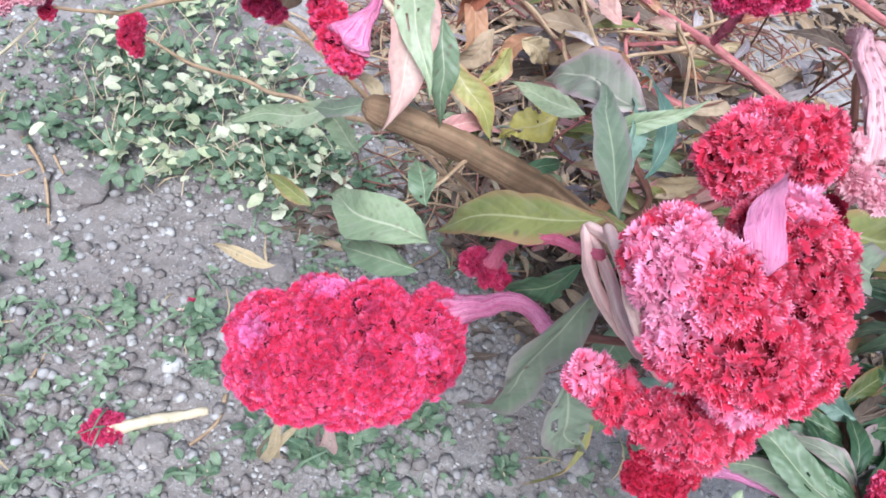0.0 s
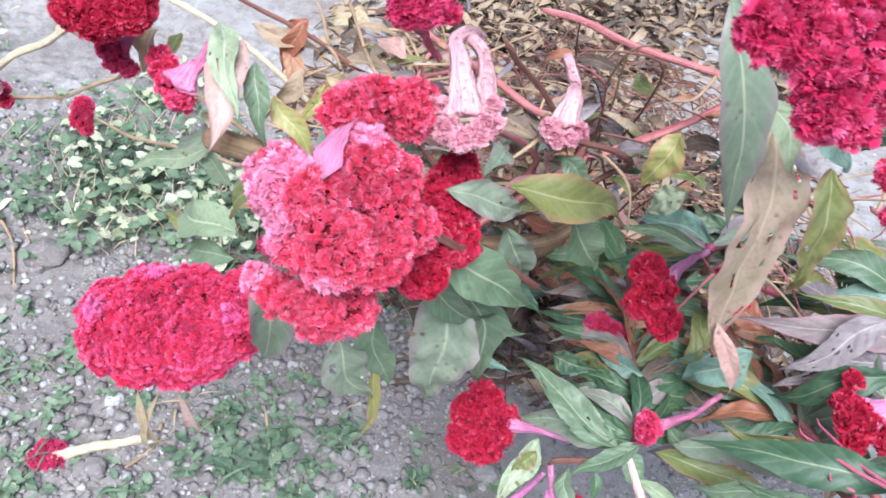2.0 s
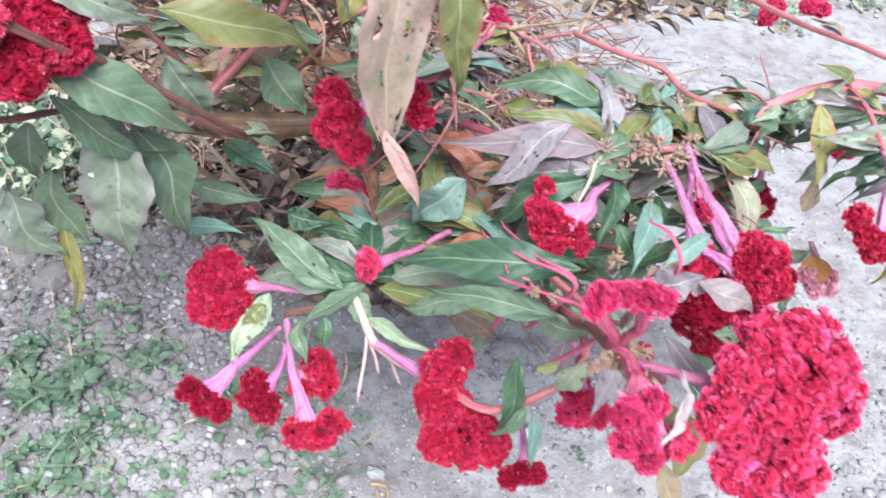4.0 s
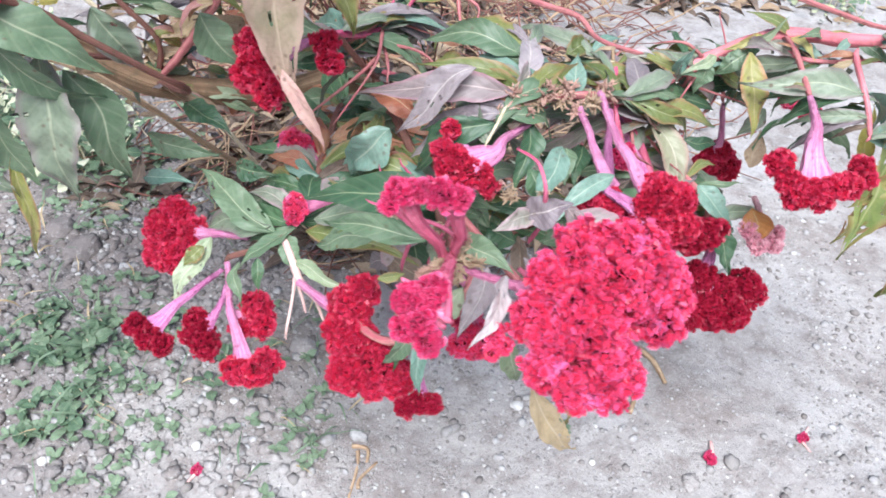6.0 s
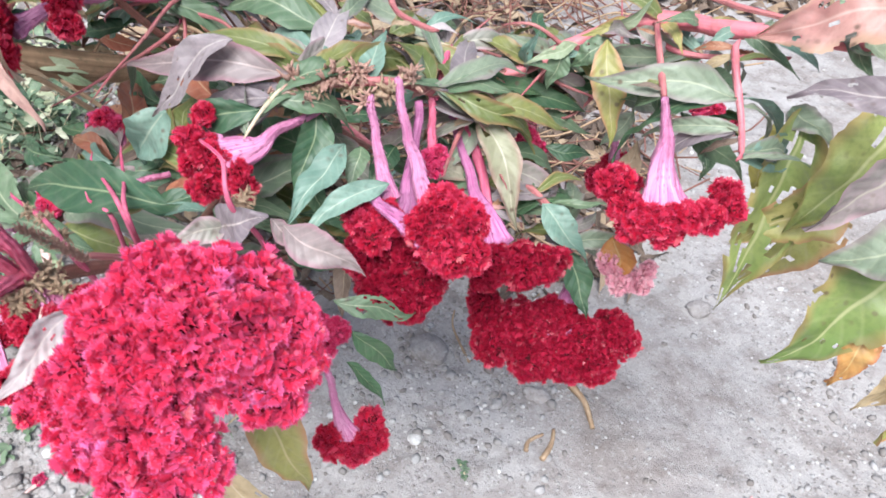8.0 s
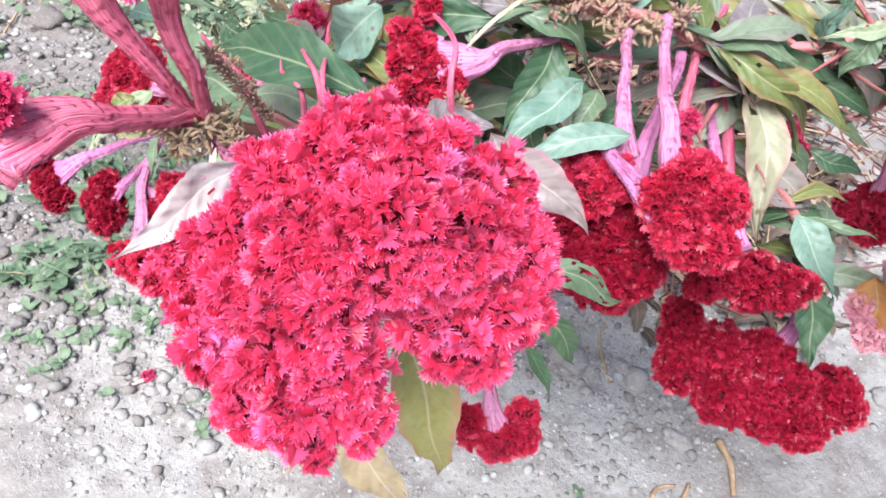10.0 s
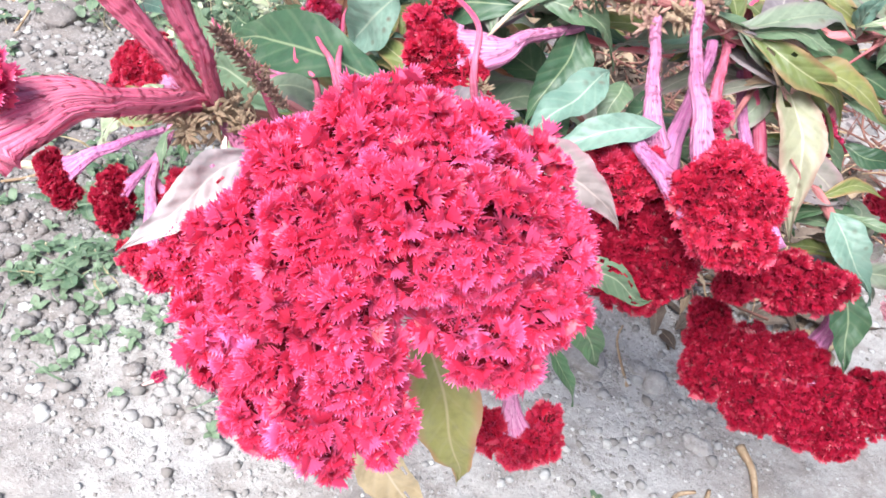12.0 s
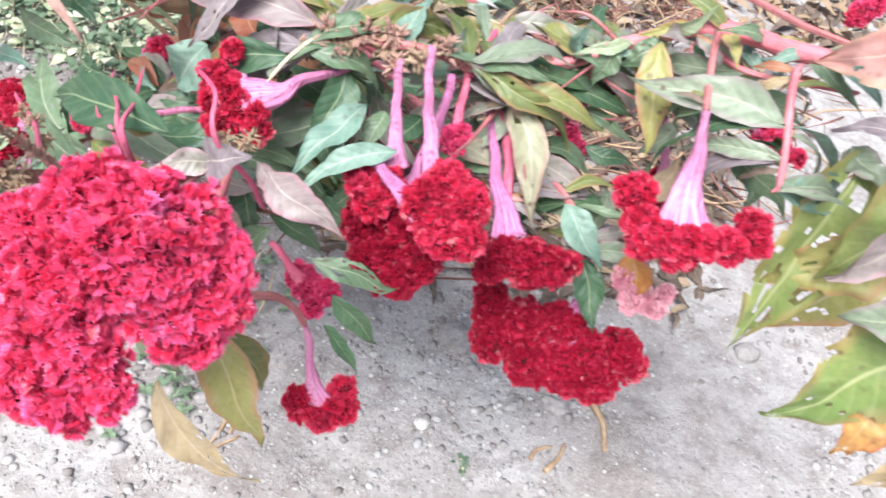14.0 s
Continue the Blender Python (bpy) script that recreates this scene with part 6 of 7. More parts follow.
neck(head_q2, plant_d, [(0.566, 0.257, 0.854), (0.548, 0.251, 0.866), (0.530, 0.239, 0.867)], 0.0023, 0.0125, (-0.110, -0.749, 0.654), "fresh")
head_h = flower_head(plant_d, (0.485, 0.378, 0.651), (49, -8, -5), [(-27, 18, 0, 12), (-20, -1, 0, 16), (-10, -25, 0, 13), (-30, -11, 0, 12), (42, 18, 0, 10), (45, 1, 0, 9)], "crimson", 0.8)
neck(head_h, plant_d, [(0.526, 0.447, 0.647), (0.499, 0.422, 0.647), (0.474, 0.391, 0.641)], 0.0028, 0.0126, (-0.158, -0.739, 0.655), "crimson")
leaf(plant_d, (0.414, 0.343, 0.920), (0.467, 0.296, 0.777), 0.037, (0.068, -0.940, 0.335), "grey_green", arch=0.08)
leaf(plant_d, (0.489, 0.376, 0.827), (0.512, 0.312, 0.638), 0.057, (-0.022, -0.947, 0.321), "tan_olive", torn=0.2, arch=0.12)
leaf(plant_d, (0.497, 0.324, 0.675), (0.532, 0.303, 0.607), 0.015, (0.115, -0.928, 0.354), "pink_dry")
leaf(plant_d, (0.536, 0.355, 0.807), (0.553, 0.337, 0.695), 0.034, (0.023, -0.987, 0.161), "olive")
leaf(plant_d, (0.488, 0.329, 0.864), (0.532, 0.328, 0.821), 0.026, (0.323, -0.880, 0.348), "blue_green")
leaf(plant_d, (0.517, 0.293, 0.894), (0.512, 0.298, 0.853), 0.023, (-0.203, -0.975, -0.090), "dark_green")
leaf(plant_d, (0.510, 0.364, 0.815), (0.529, 0.349, 0.800), 0.024, (-0.063, -0.759, 0.649), "pale_mauve")
leaf(plant_d, (0.460, 0.355, 0.869), (0.453, 0.348, 0.791), 0.023, (0.213, -0.975, 0.066), "green")
leaf(plant_d, (0.453, 0.326, 0.868), (0.502, 0.330, 0.811), 0.022, (0.354, -0.903, 0.243), "pale_green")
leaf(plant_d, (0.579, 0.280, 0.905), (0.617, 0.281, 0.866), 0.020, (0.332, -0.890, 0.312), "pale_mauve")
leaf(plant_d, (0.481, 0.503, 0.732), (0.459, 0.498, 0.667), 0.032, (-0.285, -0.945, 0.162), "yellow_green")
leaf(plant_d, (0.494, 0.470, 0.694), (0.468, 0.485, 0.651), 0.026, (-0.600, -0.794, 0.095), "pale_green")
leaf(plant_d, (0.584, 0.394, 0.579), (0.537, 0.403, 0.509), 0.040, (-0.534, -0.805, 0.258), "blue_green")
leaf(plant_d, (0.225, 0.345, 0.644), (0.222, 0.339, 0.591), 0.028, (-0.226, -0.966, 0.121), "green")
leaf(plant_d, (0.233, 0.346, 0.601), (0.254, 0.334, 0.523), 0.031, (-0.018, -0.988, 0.152), "green")
leaf(plant_d, (0.203, 0.327, 0.595), (0.240, 0.316, 0.522), 0.038, (0.100, -0.973, 0.206), "grey_green")
stem(plant_d, "branch", [(0.470, 0.228, 0.987), (0.516, 0.270, 0.914), (0.653, 0.277, 0.845), (1.093, 0.421, 0.692)], 0.0015, 0.0022, "pink_stem")
stem(plant_d, "branch", [(0.526, 0.447, 0.647), (0.558, 0.501, 0.579), (0.597, 0.610, 0.482), (0.780, 1.080, -0.015)], 0.0030, 0.0045, "brown_stem")
stem(plant_d, "branch", [(0.569, 0.496, 0.633), (0.545, 0.472, 0.635), (0.526, 0.447, 0.647)], 0.0030, 0.0037, "magenta_stem")
stem(plant_d, "branch", [(0.516, 0.270, 0.914), (0.509, 0.330, 0.867), (0.489, 0.376, 0.827)], 0.0030, 0.0022, "pink_stem")
stem(plant_d, "branch", [(0.516, 0.270, 0.914), (0.466, 0.335, 0.939), (0.414, 0.343, 0.920)], 0.0030, 0.0022, "pink_stem")
stem(plant_d, "twig", [(0.578, 0.530, 0.674), (0.597, 0.530, 0.678), (0.619, 0.530, 0.672)], 0.0022, 0.0015, "magenta_stem")
stem(plant_d, "twig", [(0.617, 0.523, 0.675), (0.631, 0.519, 0.674), (0.648, 0.516, 0.663)], 0.0022, 0.0015, "magenta_stem")
stem(plant_d, "twig", [(0.612, 0.520, 0.670), (0.601, 0.514, 0.662), (0.592, 0.510, 0.643)], 0.0022, 0.0015, "magenta_stem")
stem(plant_d, "twig", [(0.579, 0.515, 0.657), (0.571, 0.500, 0.639), (0.565, 0.486, 0.609)], 0.0022, 0.0015, "magenta_stem")
head_x = flower_head(plant_d, (0.609, 0.531, 0.671), (49, -8, -5), [(6, 8, 0, 7), (15, -1, 0, 6), (-2, -6, 0, 6), (-19, -1, -0, 5)], "magenta", 0.8)

# shaded leaves in the middle of the bed; mostly dark tones carry the shade
stem(plant_d, "branch", [(0.577, 0.444, 0.499), (0.690, 0.435, 0.477), (0.788, 0.428, 0.478), (0.821, 0.543, 0.460), (0.780, 1.080, -0.015)], 0.0022, 0.0037, "brown_stem")
stem(plant_d, "branch", [(0.603, 0.392, 0.417), (0.693, 0.413, 0.427), (0.774, 0.433, 0.458), (0.821, 0.543, 0.460)], 0.0022, 0.0030, "brown_stem")
leaf(plant_d, (0.593, 0.413, 0.466), (0.673, 0.437, 0.438), 0.019, (0.368, -0.883, 0.290), "dark_green")
leaf(plant_d, (0.759, 0.402, 0.490), (0.680, 0.405, 0.476), 0.020, (-0.116, -0.893, 0.435), "dark_green")
leaf(plant_d, (0.714, 0.425, 0.473), (0.617, 0.437, 0.472), 0.027, (-0.094, -0.744, 0.662), "olive")
leaf(plant_d, (0.631, 0.393, 0.481), (0.651, 0.434, 0.531), 0.024, (0.118, -0.796, 0.594), "green")
leaf(plant_d, (0.587, 0.372, 0.434), (0.645, 0.346, 0.404), 0.031, (-0.163, -0.876, 0.455), "litter")
leaf(plant_d, (0.561, 0.427, 0.503), (0.480, 0.433, 0.458), 0.023, (-0.460, -0.454, 0.763), "dark_green")
leaf(plant_d, (0.605, 0.366, 0.425), (0.578, 0.385, 0.454), 0.030, (-0.035, -0.846, 0.532), "mauve_green")
leaf(plant_d, (0.613, 0.410, 0.511), (0.660, 0.413, 0.464), 0.025, (0.163, -0.982, 0.090), "dark_green")
leaf(plant_d, (0.697, 0.423, 0.537), (0.615, 0.439, 0.558), 0.029, (0.083, -0.591, 0.803), "dark_green")
leaf(plant_d, (0.569, 0.440, 0.524), (0.565, 0.501, 0.537), 0.021, (0.027, -0.207, 0.978), "olive")
leaf(plant_d, (0.639, 0.386, 0.407), (0.609, 0.360, 0.360), 0.030, (-0.462, -0.619, 0.635), "green")
leaf(plant_d, (0.570, 0.406, 0.489), (0.620, 0.456, 0.519), 0.028, (-0.008, -0.513, 0.858), "litter")
leaf(plant_d, (0.722, 0.367, 0.466), (0.686, 0.393, 0.470), 0.029, (-0.506, -0.740, 0.443), "dark_green")
leaf(plant_d, (0.709, 0.448, 0.541), (0.768, 0.412, 0.505), 0.021, (-0.141, -0.810, 0.570), "mauve_green")
leaf(plant_d, (0.587, 0.382, 0.426), (0.633, 0.352, 0.401), 0.027, (-0.246, -0.819, 0.518), "dark_green")
leaf(plant_d, (0.566, 0.442, 0.502), (0.525, 0.482, 0.505), 0.023, (-0.248, -0.308, 0.918), "dark_green")
leaf(plant_d, (0.639, 0.436, 0.468), (0.698, 0.434, 0.438), 0.034, (0.364, -0.565, 0.740), "olive")
leaf(plant_d, (0.712, 0.464, 0.518), (0.690, 0.500, 0.532), 0.019, (-0.472, -0.551, 0.688), "green")
leaf(plant_d, (0.728, 0.399, 0.448), (0.731, 0.360, 0.394), 0.020, (-0.146, -0.806, 0.574), "litter")
leaf(plant_d, (0.667, 0.435, 0.498), (0.623, 0.467, 0.493), 0.024, (-0.547, -0.659, 0.517), "dark_green")
leaf(plant_d, (0.627, 0.382, 0.451), (0.554, 0.403, 0.438), 0.022, (-0.306, -0.915, 0.263), "mauve_green")
leaf(plant_d, (0.582, 0.425, 0.484), (0.658, 0.446, 0.462), 0.030, (0.365, -0.635, 0.681), "dark_green")
leaf(plant_d, (0.749, 0.387, 0.479), (0.721, 0.431, 0.478), 0.024, (-0.294, -0.165, 0.941), "dark_green")
leaf(plant_d, (0.759, 0.410, 0.465), (0.680, 0.431, 0.458), 0.027, (-0.197, -0.429, 0.882), "olive")
leaf(plant_d, (0.692, 0.394, 0.444), (0.731, 0.454, 0.458), 0.020, (-0.014, -0.221, 0.975), "green")
leaf(plant_d, (0.637, 0.450, 0.513), (0.584, 0.463, 0.464), 0.020, (-0.457, -0.841, 0.290), "litter")
leaf(plant_d, (0.651, 0.409, 0.477), (0.728, 0.409, 0.426), 0.021, (0.089, -0.986, 0.143), "dark_green")
leaf(plant_d, (0.588, 0.430, 0.451), (0.700, 0.435, 0.436), 0.020, (0.116, -0.806, 0.580), "mauve_green")
leaf(plant_d, (0.612, 0.393, 0.450), (0.620, 0.386, 0.384), 0.030, (-0.048, -0.994, 0.102), "dark_green")
leaf(plant_d, (0.667, 0.409, 0.435), (0.730, 0.405, 0.418), 0.026, (0.019, -0.952, 0.306), "dark_green")
leaf(plant_d, (0.567, 0.427, 0.500), (0.551, 0.459, 0.545), 0.018, (-0.001, -0.815, 0.579), "olive")
leaf(plant_d, (0.749, 0.376, 0.460), (0.824, 0.417, 0.494), 0.029, (0.131, -0.762, 0.634), "green")
leaf(plant_d, (0.586, 0.387, 0.483), (0.548, 0.446, 0.486), 0.024, (-0.197, -0.182, 0.963), "litter")
leaf(plant_d, (0.777, 0.403, 0.438), (0.706, 0.429, 0.443), 0.021, (-0.163, -0.595, 0.787), "dark_green")

# the dry stem lying across the weeds, and the far heads
head_y = flower_head(plant_f, (-0.347, 1.073, 0.243), (49, -9, 3), [(-1, 20, -0, 17), (-4, -2, -0, 17), (4, -18, -0, 11)], "fresh", 0.8)
head_y2 = flower_head(plant_f, (-0.492, 1.001, 0.323), (44, -12, 5), [(-27, 10, -0, 20), (6, 6, 0, 22), (31, -2, 0, 17), (-10, -15, -0, 16)], "withered", 0.7)
head_y3 = flower_head(plant_f, (-0.454, 1.024, 0.297), (44, -12, 5), [(-3, 9, 0, 11), (3, -9, -0, 10)], "fresh", 0.8)
stem(plant_f, "dry_branch", [(-0.333, 1.072, 0.244), (-0.255, 1.038, 0.246), (-0.146, 0.967, 0.289), (-0.024, 0.861, 0.351), (0.127, 0.780, 0.386), (0.350, 1.000, 0.015)], 0.0022, 0.0045, "dry_stem")
stem(plant_f, "dry_branch", [(-0.657, 0.992, 0.080), (-0.537, 1.012, 0.190), (-0.445, 1.026, 0.292)], 0.0020, 0.0024, "cream_stem")
stem(plant_f, "seed_stalk", [(-0.480, 1.000, 0.336), (-0.375, 0.970, 0.417), (-0.249, 0.930, 0.517), (-0.120, 0.890, 0.590), (0.120, 0.900, 0.420), (0.350, 1.000, 0.015)], 0.0062, 0.0035, "cream_stem")
stem(plant_f, "dry_branch", [(-0.445, 1.026, 0.292), (-0.340, 0.995, 0.330), (-0.240, 0.955, 0.400), (-0.080, 0.860, 0.470), (0.350, 1.000, 0.015)], 0.0024, 0.0040, "dry_stem")
head_y4 = flower_head(plant_f, (1.206, 0.980, 0.531), (49, -8, -5), [(-42, -10, -0, 14), (-28, 4, 0, 12), (24, 4, 0, 12), (47, 1, 0, 11)], "fresh", 0.8)

# a dead cockscomb, collapsed among the others
stem(plant_g, "dry_branch", [(0.186, 0.683, 0.682), (0.200, 0.754, 0.628), (0.406, 0.959, 0.317), (0.575, 1.127, -0.010)], 0.0008, 0.0019, "brown_stem")
stem(plant_g, "dry_branch", [(0.202, 0.619, 0.691), (0.190, 0.667, 0.608), (0.439, 0.957, 0.308), (0.642, 1.194, -0.010)], 0.0009, 0.0018, "dry_stem")
stem(plant_g, "dry_branch", [(0.376, 0.547, 0.773), (0.483, 0.617, 0.726), (0.519, 0.929, 0.361), (0.549, 1.185, -0.010)], 0.0010, 0.0017, "brown_stem")
stem(plant_g, "dry_branch", [(0.421, 0.698, 0.750), (0.416, 0.771, 0.696), (0.531, 1.002, 0.348), (0.625, 1.190, -0.010)], 0.0008, 0.0018, "brown_stem")
stem(plant_g, "dry_branch", [(0.272, 0.622, 0.643), (0.225, 0.653, 0.535), (0.445, 0.929, 0.275), (0.625, 1.156, -0.010)], 0.0011, 0.0017, "pink_stem")
stem(plant_g, "dry_branch", [(0.410, 0.516, 0.711), (0.500, 0.574, 0.649), (0.547, 0.853, 0.326), (0.586, 1.080, -0.010)], 0.0011, 0.0016, "brown_stem")
stem(plant_g, "dry_branch", [(0.454, 0.650, 0.739), (0.464, 0.699, 0.658), (0.496, 0.911, 0.331), (0.523, 1.085, -0.010)], 0.0011, 0.0019, "dry_stem")
stem(plant_g, "dry_branch", [(0.356, 0.526, 0.687), (0.439, 0.592, 0.634), (0.578, 0.897, 0.320), (0.692, 1.147, -0.010)], 0.0010, 0.0021, "brown_stem")
stem(plant_g, "dry_branch", [(0.415, 0.516, 0.725), (0.414, 0.583, 0.665), (0.474, 0.862, 0.334), (0.523, 1.090, -0.010)], 0.0011, 0.0014, "brown_stem")
stem(plant_g, "dry_branch", [(0.266, 0.669, 0.659), (0.379, 0.714, 0.584), (0.460, 0.946, 0.297), (0.527, 1.136, -0.010)], 0.0011, 0.0014, "pink_stem")
stem(plant_g, "dry_branch", [(0.393, 0.643, 0.716), (0.452, 0.691, 0.639), (0.531, 0.936, 0.322), (0.595, 1.138, -0.010)], 0.0008, 0.0017, "brown_stem")
stem(plant_g, "dry_branch", [(0.208, 0.614, 0.680), (0.265, 0.673, 0.616), (0.386, 0.926, 0.312), (0.484, 1.134, -0.010)], 0.0008, 0.0019, "dry_stem")
stem(plant_g, "dry_branch", [(0.298, 0.692, 0.672), (0.285, 0.748, 0.598), (0.434, 0.957, 0.304), (0.557, 1.127, -0.010)], 0.0008, 0.0018, "brown_stem")
stem(plant_g, "dry_branch", [(0.487, 0.654, 0.694), (0.618, 0.695, 0.615), (0.632, 0.958, 0.311), (0.644, 1.174, -0.010)], 0.0011, 0.0015, "brown_stem")
stem(plant_g, "dry_branch", [(0.319, 0.585, 0.737), (0.346, 0.648, 0.675), (0.495, 0.920, 0.338), (0.616, 1.142, -0.010)], 0.0008, 0.0017, "pink_stem")
stem(plant_g, "dry_branch", [(0.295, 0.523, 0.712), (0.246, 0.572, 0.625), (0.424, 0.892, 0.316), (0.569, 1.153, -0.010)], 0.0009, 0.0015, "brown_stem")
stem(plant_g, "dry_branch", [(0.452, 0.581, 0.777), (0.440, 0.643, 0.710), (0.489, 0.913, 0.354), (0.530, 1.135, -0.010)], 0.0012, 0.0014, "dry_stem")
stem(plant_g, "dry_branch", [(0.313, 0.659, 0.642), (0.434, 0.728, 0.596), (0.524, 0.978, 0.303), (0.598, 1.183, -0.010)], 0.0008, 0.0018, "brown_stem")
stem(plant_g, "dry_branch", [(0.228, 0.653, 0.612), (0.237, 0.722, 0.554), (0.378, 0.940, 0.284), (0.494, 1.118, -0.010)], 0.0011, 0.0015, "brown_stem")
stem(plant_g, "dry_branch", [(0.379, 0.583, 0.739), (0.439, 0.648, 0.681), (0.506, 0.933, 0.341), (0.562, 1.167, -0.010)], 0.0010, 0.0019, "pink_stem")

# things lying on the soil
fallen_head((-0.218, 0.536), 0.024, (0.119, 0.060))
fallen_bud((1.082, 0.429), 0.016, (0.01, 0.035))
fallen_bud((0.324, 0.365), 0.012, (-0.01, -0.02))
fallen_bud((1.245, 0.479), 0.010, (0.012, 0.02))
fallen_bud((1.238, 0.474), 0.010, (0.01, -0.02))
fallen_bud((-0.174, 0.769), 0.014, (-0.02, -0.02))
stone((-0.403, 0.953), 0.041)
stone((-0.168, 0.527), 0.017)
stone((-0.150, 0.530), 0.018)
stone((0.442, 0.611), 0.026)
stone((-0.335, 0.586), 0.013)
stone((-0.109, 0.723), 0.015)
stone((-0.165, 0.651), 0.015)
stone((0.129, 0.682), 0.017)
stone((-0.406, 0.932), 0.022)
stone((0.547, 0.443), 0.015)
stone((0.295, 0.492), 0.009)
stone((1.114, 0.426), 0.015)
stone((0.006, 0.818), 0.038)
stone((0.114, 0.704), 0.021)
stone((-0.055, 0.873), 0.030)
stone((0.503, 0.435), 0.014)
stone((0.760, 0.419), 0.009)
stone((1.044, 0.388), 0.017)
stone((0.682, 0.459), 0.012)
stone((0.789, 0.687), 0.034)
stone((0.903, 0.596), 0.010)
stone((0.793, 0.517), 0.011)
stone((1.231, 0.858), 0.022)
stone((0.961, 0.622), 0.019)
stone((0.887, 0.698), 0.022)
stone((0.905, 0.595), 0.009)
stone((0.693, 0.465), 0.011)
stone((0.970, 0.617), 0.011)
stone((0.861, 0.707), 0.019)
dry_twig((-0.540, 1.047), (-0.425, 0.869), 0.0037)
dry_twig((-0.550, 0.950), (-0.497, 0.983), 0.0030)
dry_twig((-0.339, 0.595), (-0.337, 0.666), 0.0022)
dry_twig((-0.082, 0.624), (-0.118, 0.528), 0.0037)
dry_twig((0.137, 0.496), (0.223, 0.496), 0.0015)
dry_twig((1.011, 0.647), (1.043, 0.575), 0.0060)
dry_twig((0.854, 0.669), (0.819, 0.773), 0.0022)
dry_twig((0.949, 0.520), (0.972, 0.553), 0.0037)
dry_twig((0.549, 0.416), (0.543, 0.338), 0.0030)
dry_twig((0.540, 0.425), (0.564, 0.397), 0.0037)
dry_twig((0.555, 0.353), (0.579, 0.398), 0.0030)
dry_twig((0.972, 0.510), (0.987, 0.563), 0.0045)
dry_twig((-0.505, 1.061), (-0.439, 0.973), 0.0030)

# weeds
weed((-0.299, 0.454), 0.038, 0)
weed((-0.245, 0.481), 0.038, 1)
weed((-0.106, 0.501), 0.034, 2)
weed((-0.077, 0.506), 0.030, 3)
weed((0.051, 0.550), 0.045, 0)
weed((0.336, 0.580), 0.030, 1)
weed((-0.252, 0.709), 0.038, 2)
weed((-0.145, 0.725), 0.045, 3)
weed((-0.157, 0.679), 0.038, 0)
weed((-0.121, 0.645), 0.038, 1)
weed((-0.451, 0.736), 0.045, 2)
weed((-0.512, 1.065), 0.053, 3)
weed((-0.424, 1.047), 0.053, 0)
weed((-0.409, 0.958), 0.038, 1)
weed((-0.584, 1.090), 0.038, 2)
weed((-0.267, 0.751), 0.038, 3)
weed((-0.381, 0.816), 0.038, 0)
weed((-0.386, 0.613), 0.038, 1)
weed((-0.469, 0.896), 0.038, 2)
weed((-0.020, 0.544), 0.030, 3)
weed((0.104, 0.626), 0.038, 0)
weed((0.164, 0.564), 0.030, 1)
weed((0.209, 0.617), 0.034, 2)
weed((0.087, 0.557), 0.034, 3)
weed((0.011, 0.618), 0.038, 0)
weed((0.322, 0.571), 0.030, 1)
weed((0.016, 0.653), 0.038, 2)
weed((0.102, 0.577), 0.045, 3)
weed((0.154, 0.526), 0.038, 0)
weed((0.197, 0.634), 0.034, 1)
weed((0.374, 0.517), 0.041, 2)
weed((0.123, 0.431), 0.041, 3)
weed((0.026, 0.565), 0.045, 0)
weed((0.210, 0.658), 0.030, 1)
weed((0.312, 0.515), 0.038, 2)
weed((0.046, 0.554), 0.038, 3)
weed((0.057, 0.465), 0.038, 0)
weed((0.038, 0.591), 0.038, 1)
weed((0.126, 0.482), 0.038, 2)
weed((0.862, 0.484), 0.015, 3)
weed((0.869, 0.471), 0.015, 0)
weed((0.099, 0.475), 0.038, 1)
weed((-0.025, 0.572), 0.045, 2)
weed((0.069, 0.404), 0.038, 3)
weed((0.188, 1.099), 0.038, 0)
weed((0.060, 1.106), 0.045, 1)
weed((-0.029, 1.144), 0.038, 2)
weed((-0.154, 1.241), 0.045, 3)
for x, y in ((-0.49, 1.32), (-0.38, 1.34), (-0.40, 1.16), (-0.33, 1.17), (-0.25, 1.25), (-0.35, 1.04), (-0.27, 1.08), (-0.17, 1.11), (-0.13, 1.24), (-0.07, 1.15), (-0.21, 1.37), (-0.37, 1.50), (1.79, 2.26), (1.90, 2.13), (2.33, 2.35), (-0.12, 1.06), (-0.06, 1.12), (1.77, 2.33), (-0.88, 1.62), (-0.99, 1.76)):
    weed_patch((x, y))


# ---- lower leaves and side shoots, sprouting from the stems inside the bed ----
def undergrowth(parent, count, tones, box, size):
    made = 0
    for k in range(count * 12):
        c = curves[parent.name][rng.integers(len(curves[parent.name]))]
        p = c[rng.integers(len(c))]
        if not (box[0] < p[0] < box[1] and box[2] < p[1] < box[3] and box[4] < p[2] < box[5]):
            continue
        a = rng.uniform(0, 6.3)
        ln = rng.uniform(*size)
        d = unit(np.array((math.cos(a), 0.15 + 0.7 * abs(math.sin(a)), rng.uniform(-1.0, 0.15))))
        face = (rng.normal(0, 0.35), -0.6 + rng.normal(0, 0.3), 0.9)
        leaf(parent, p, p + d * ln, ln * rng.uniform(0.15, 0.26), face, tones[rng.integers(len(tones))], arch=rng.uniform(0.05, 0.25))
        made += 1
        if made == count:
            return


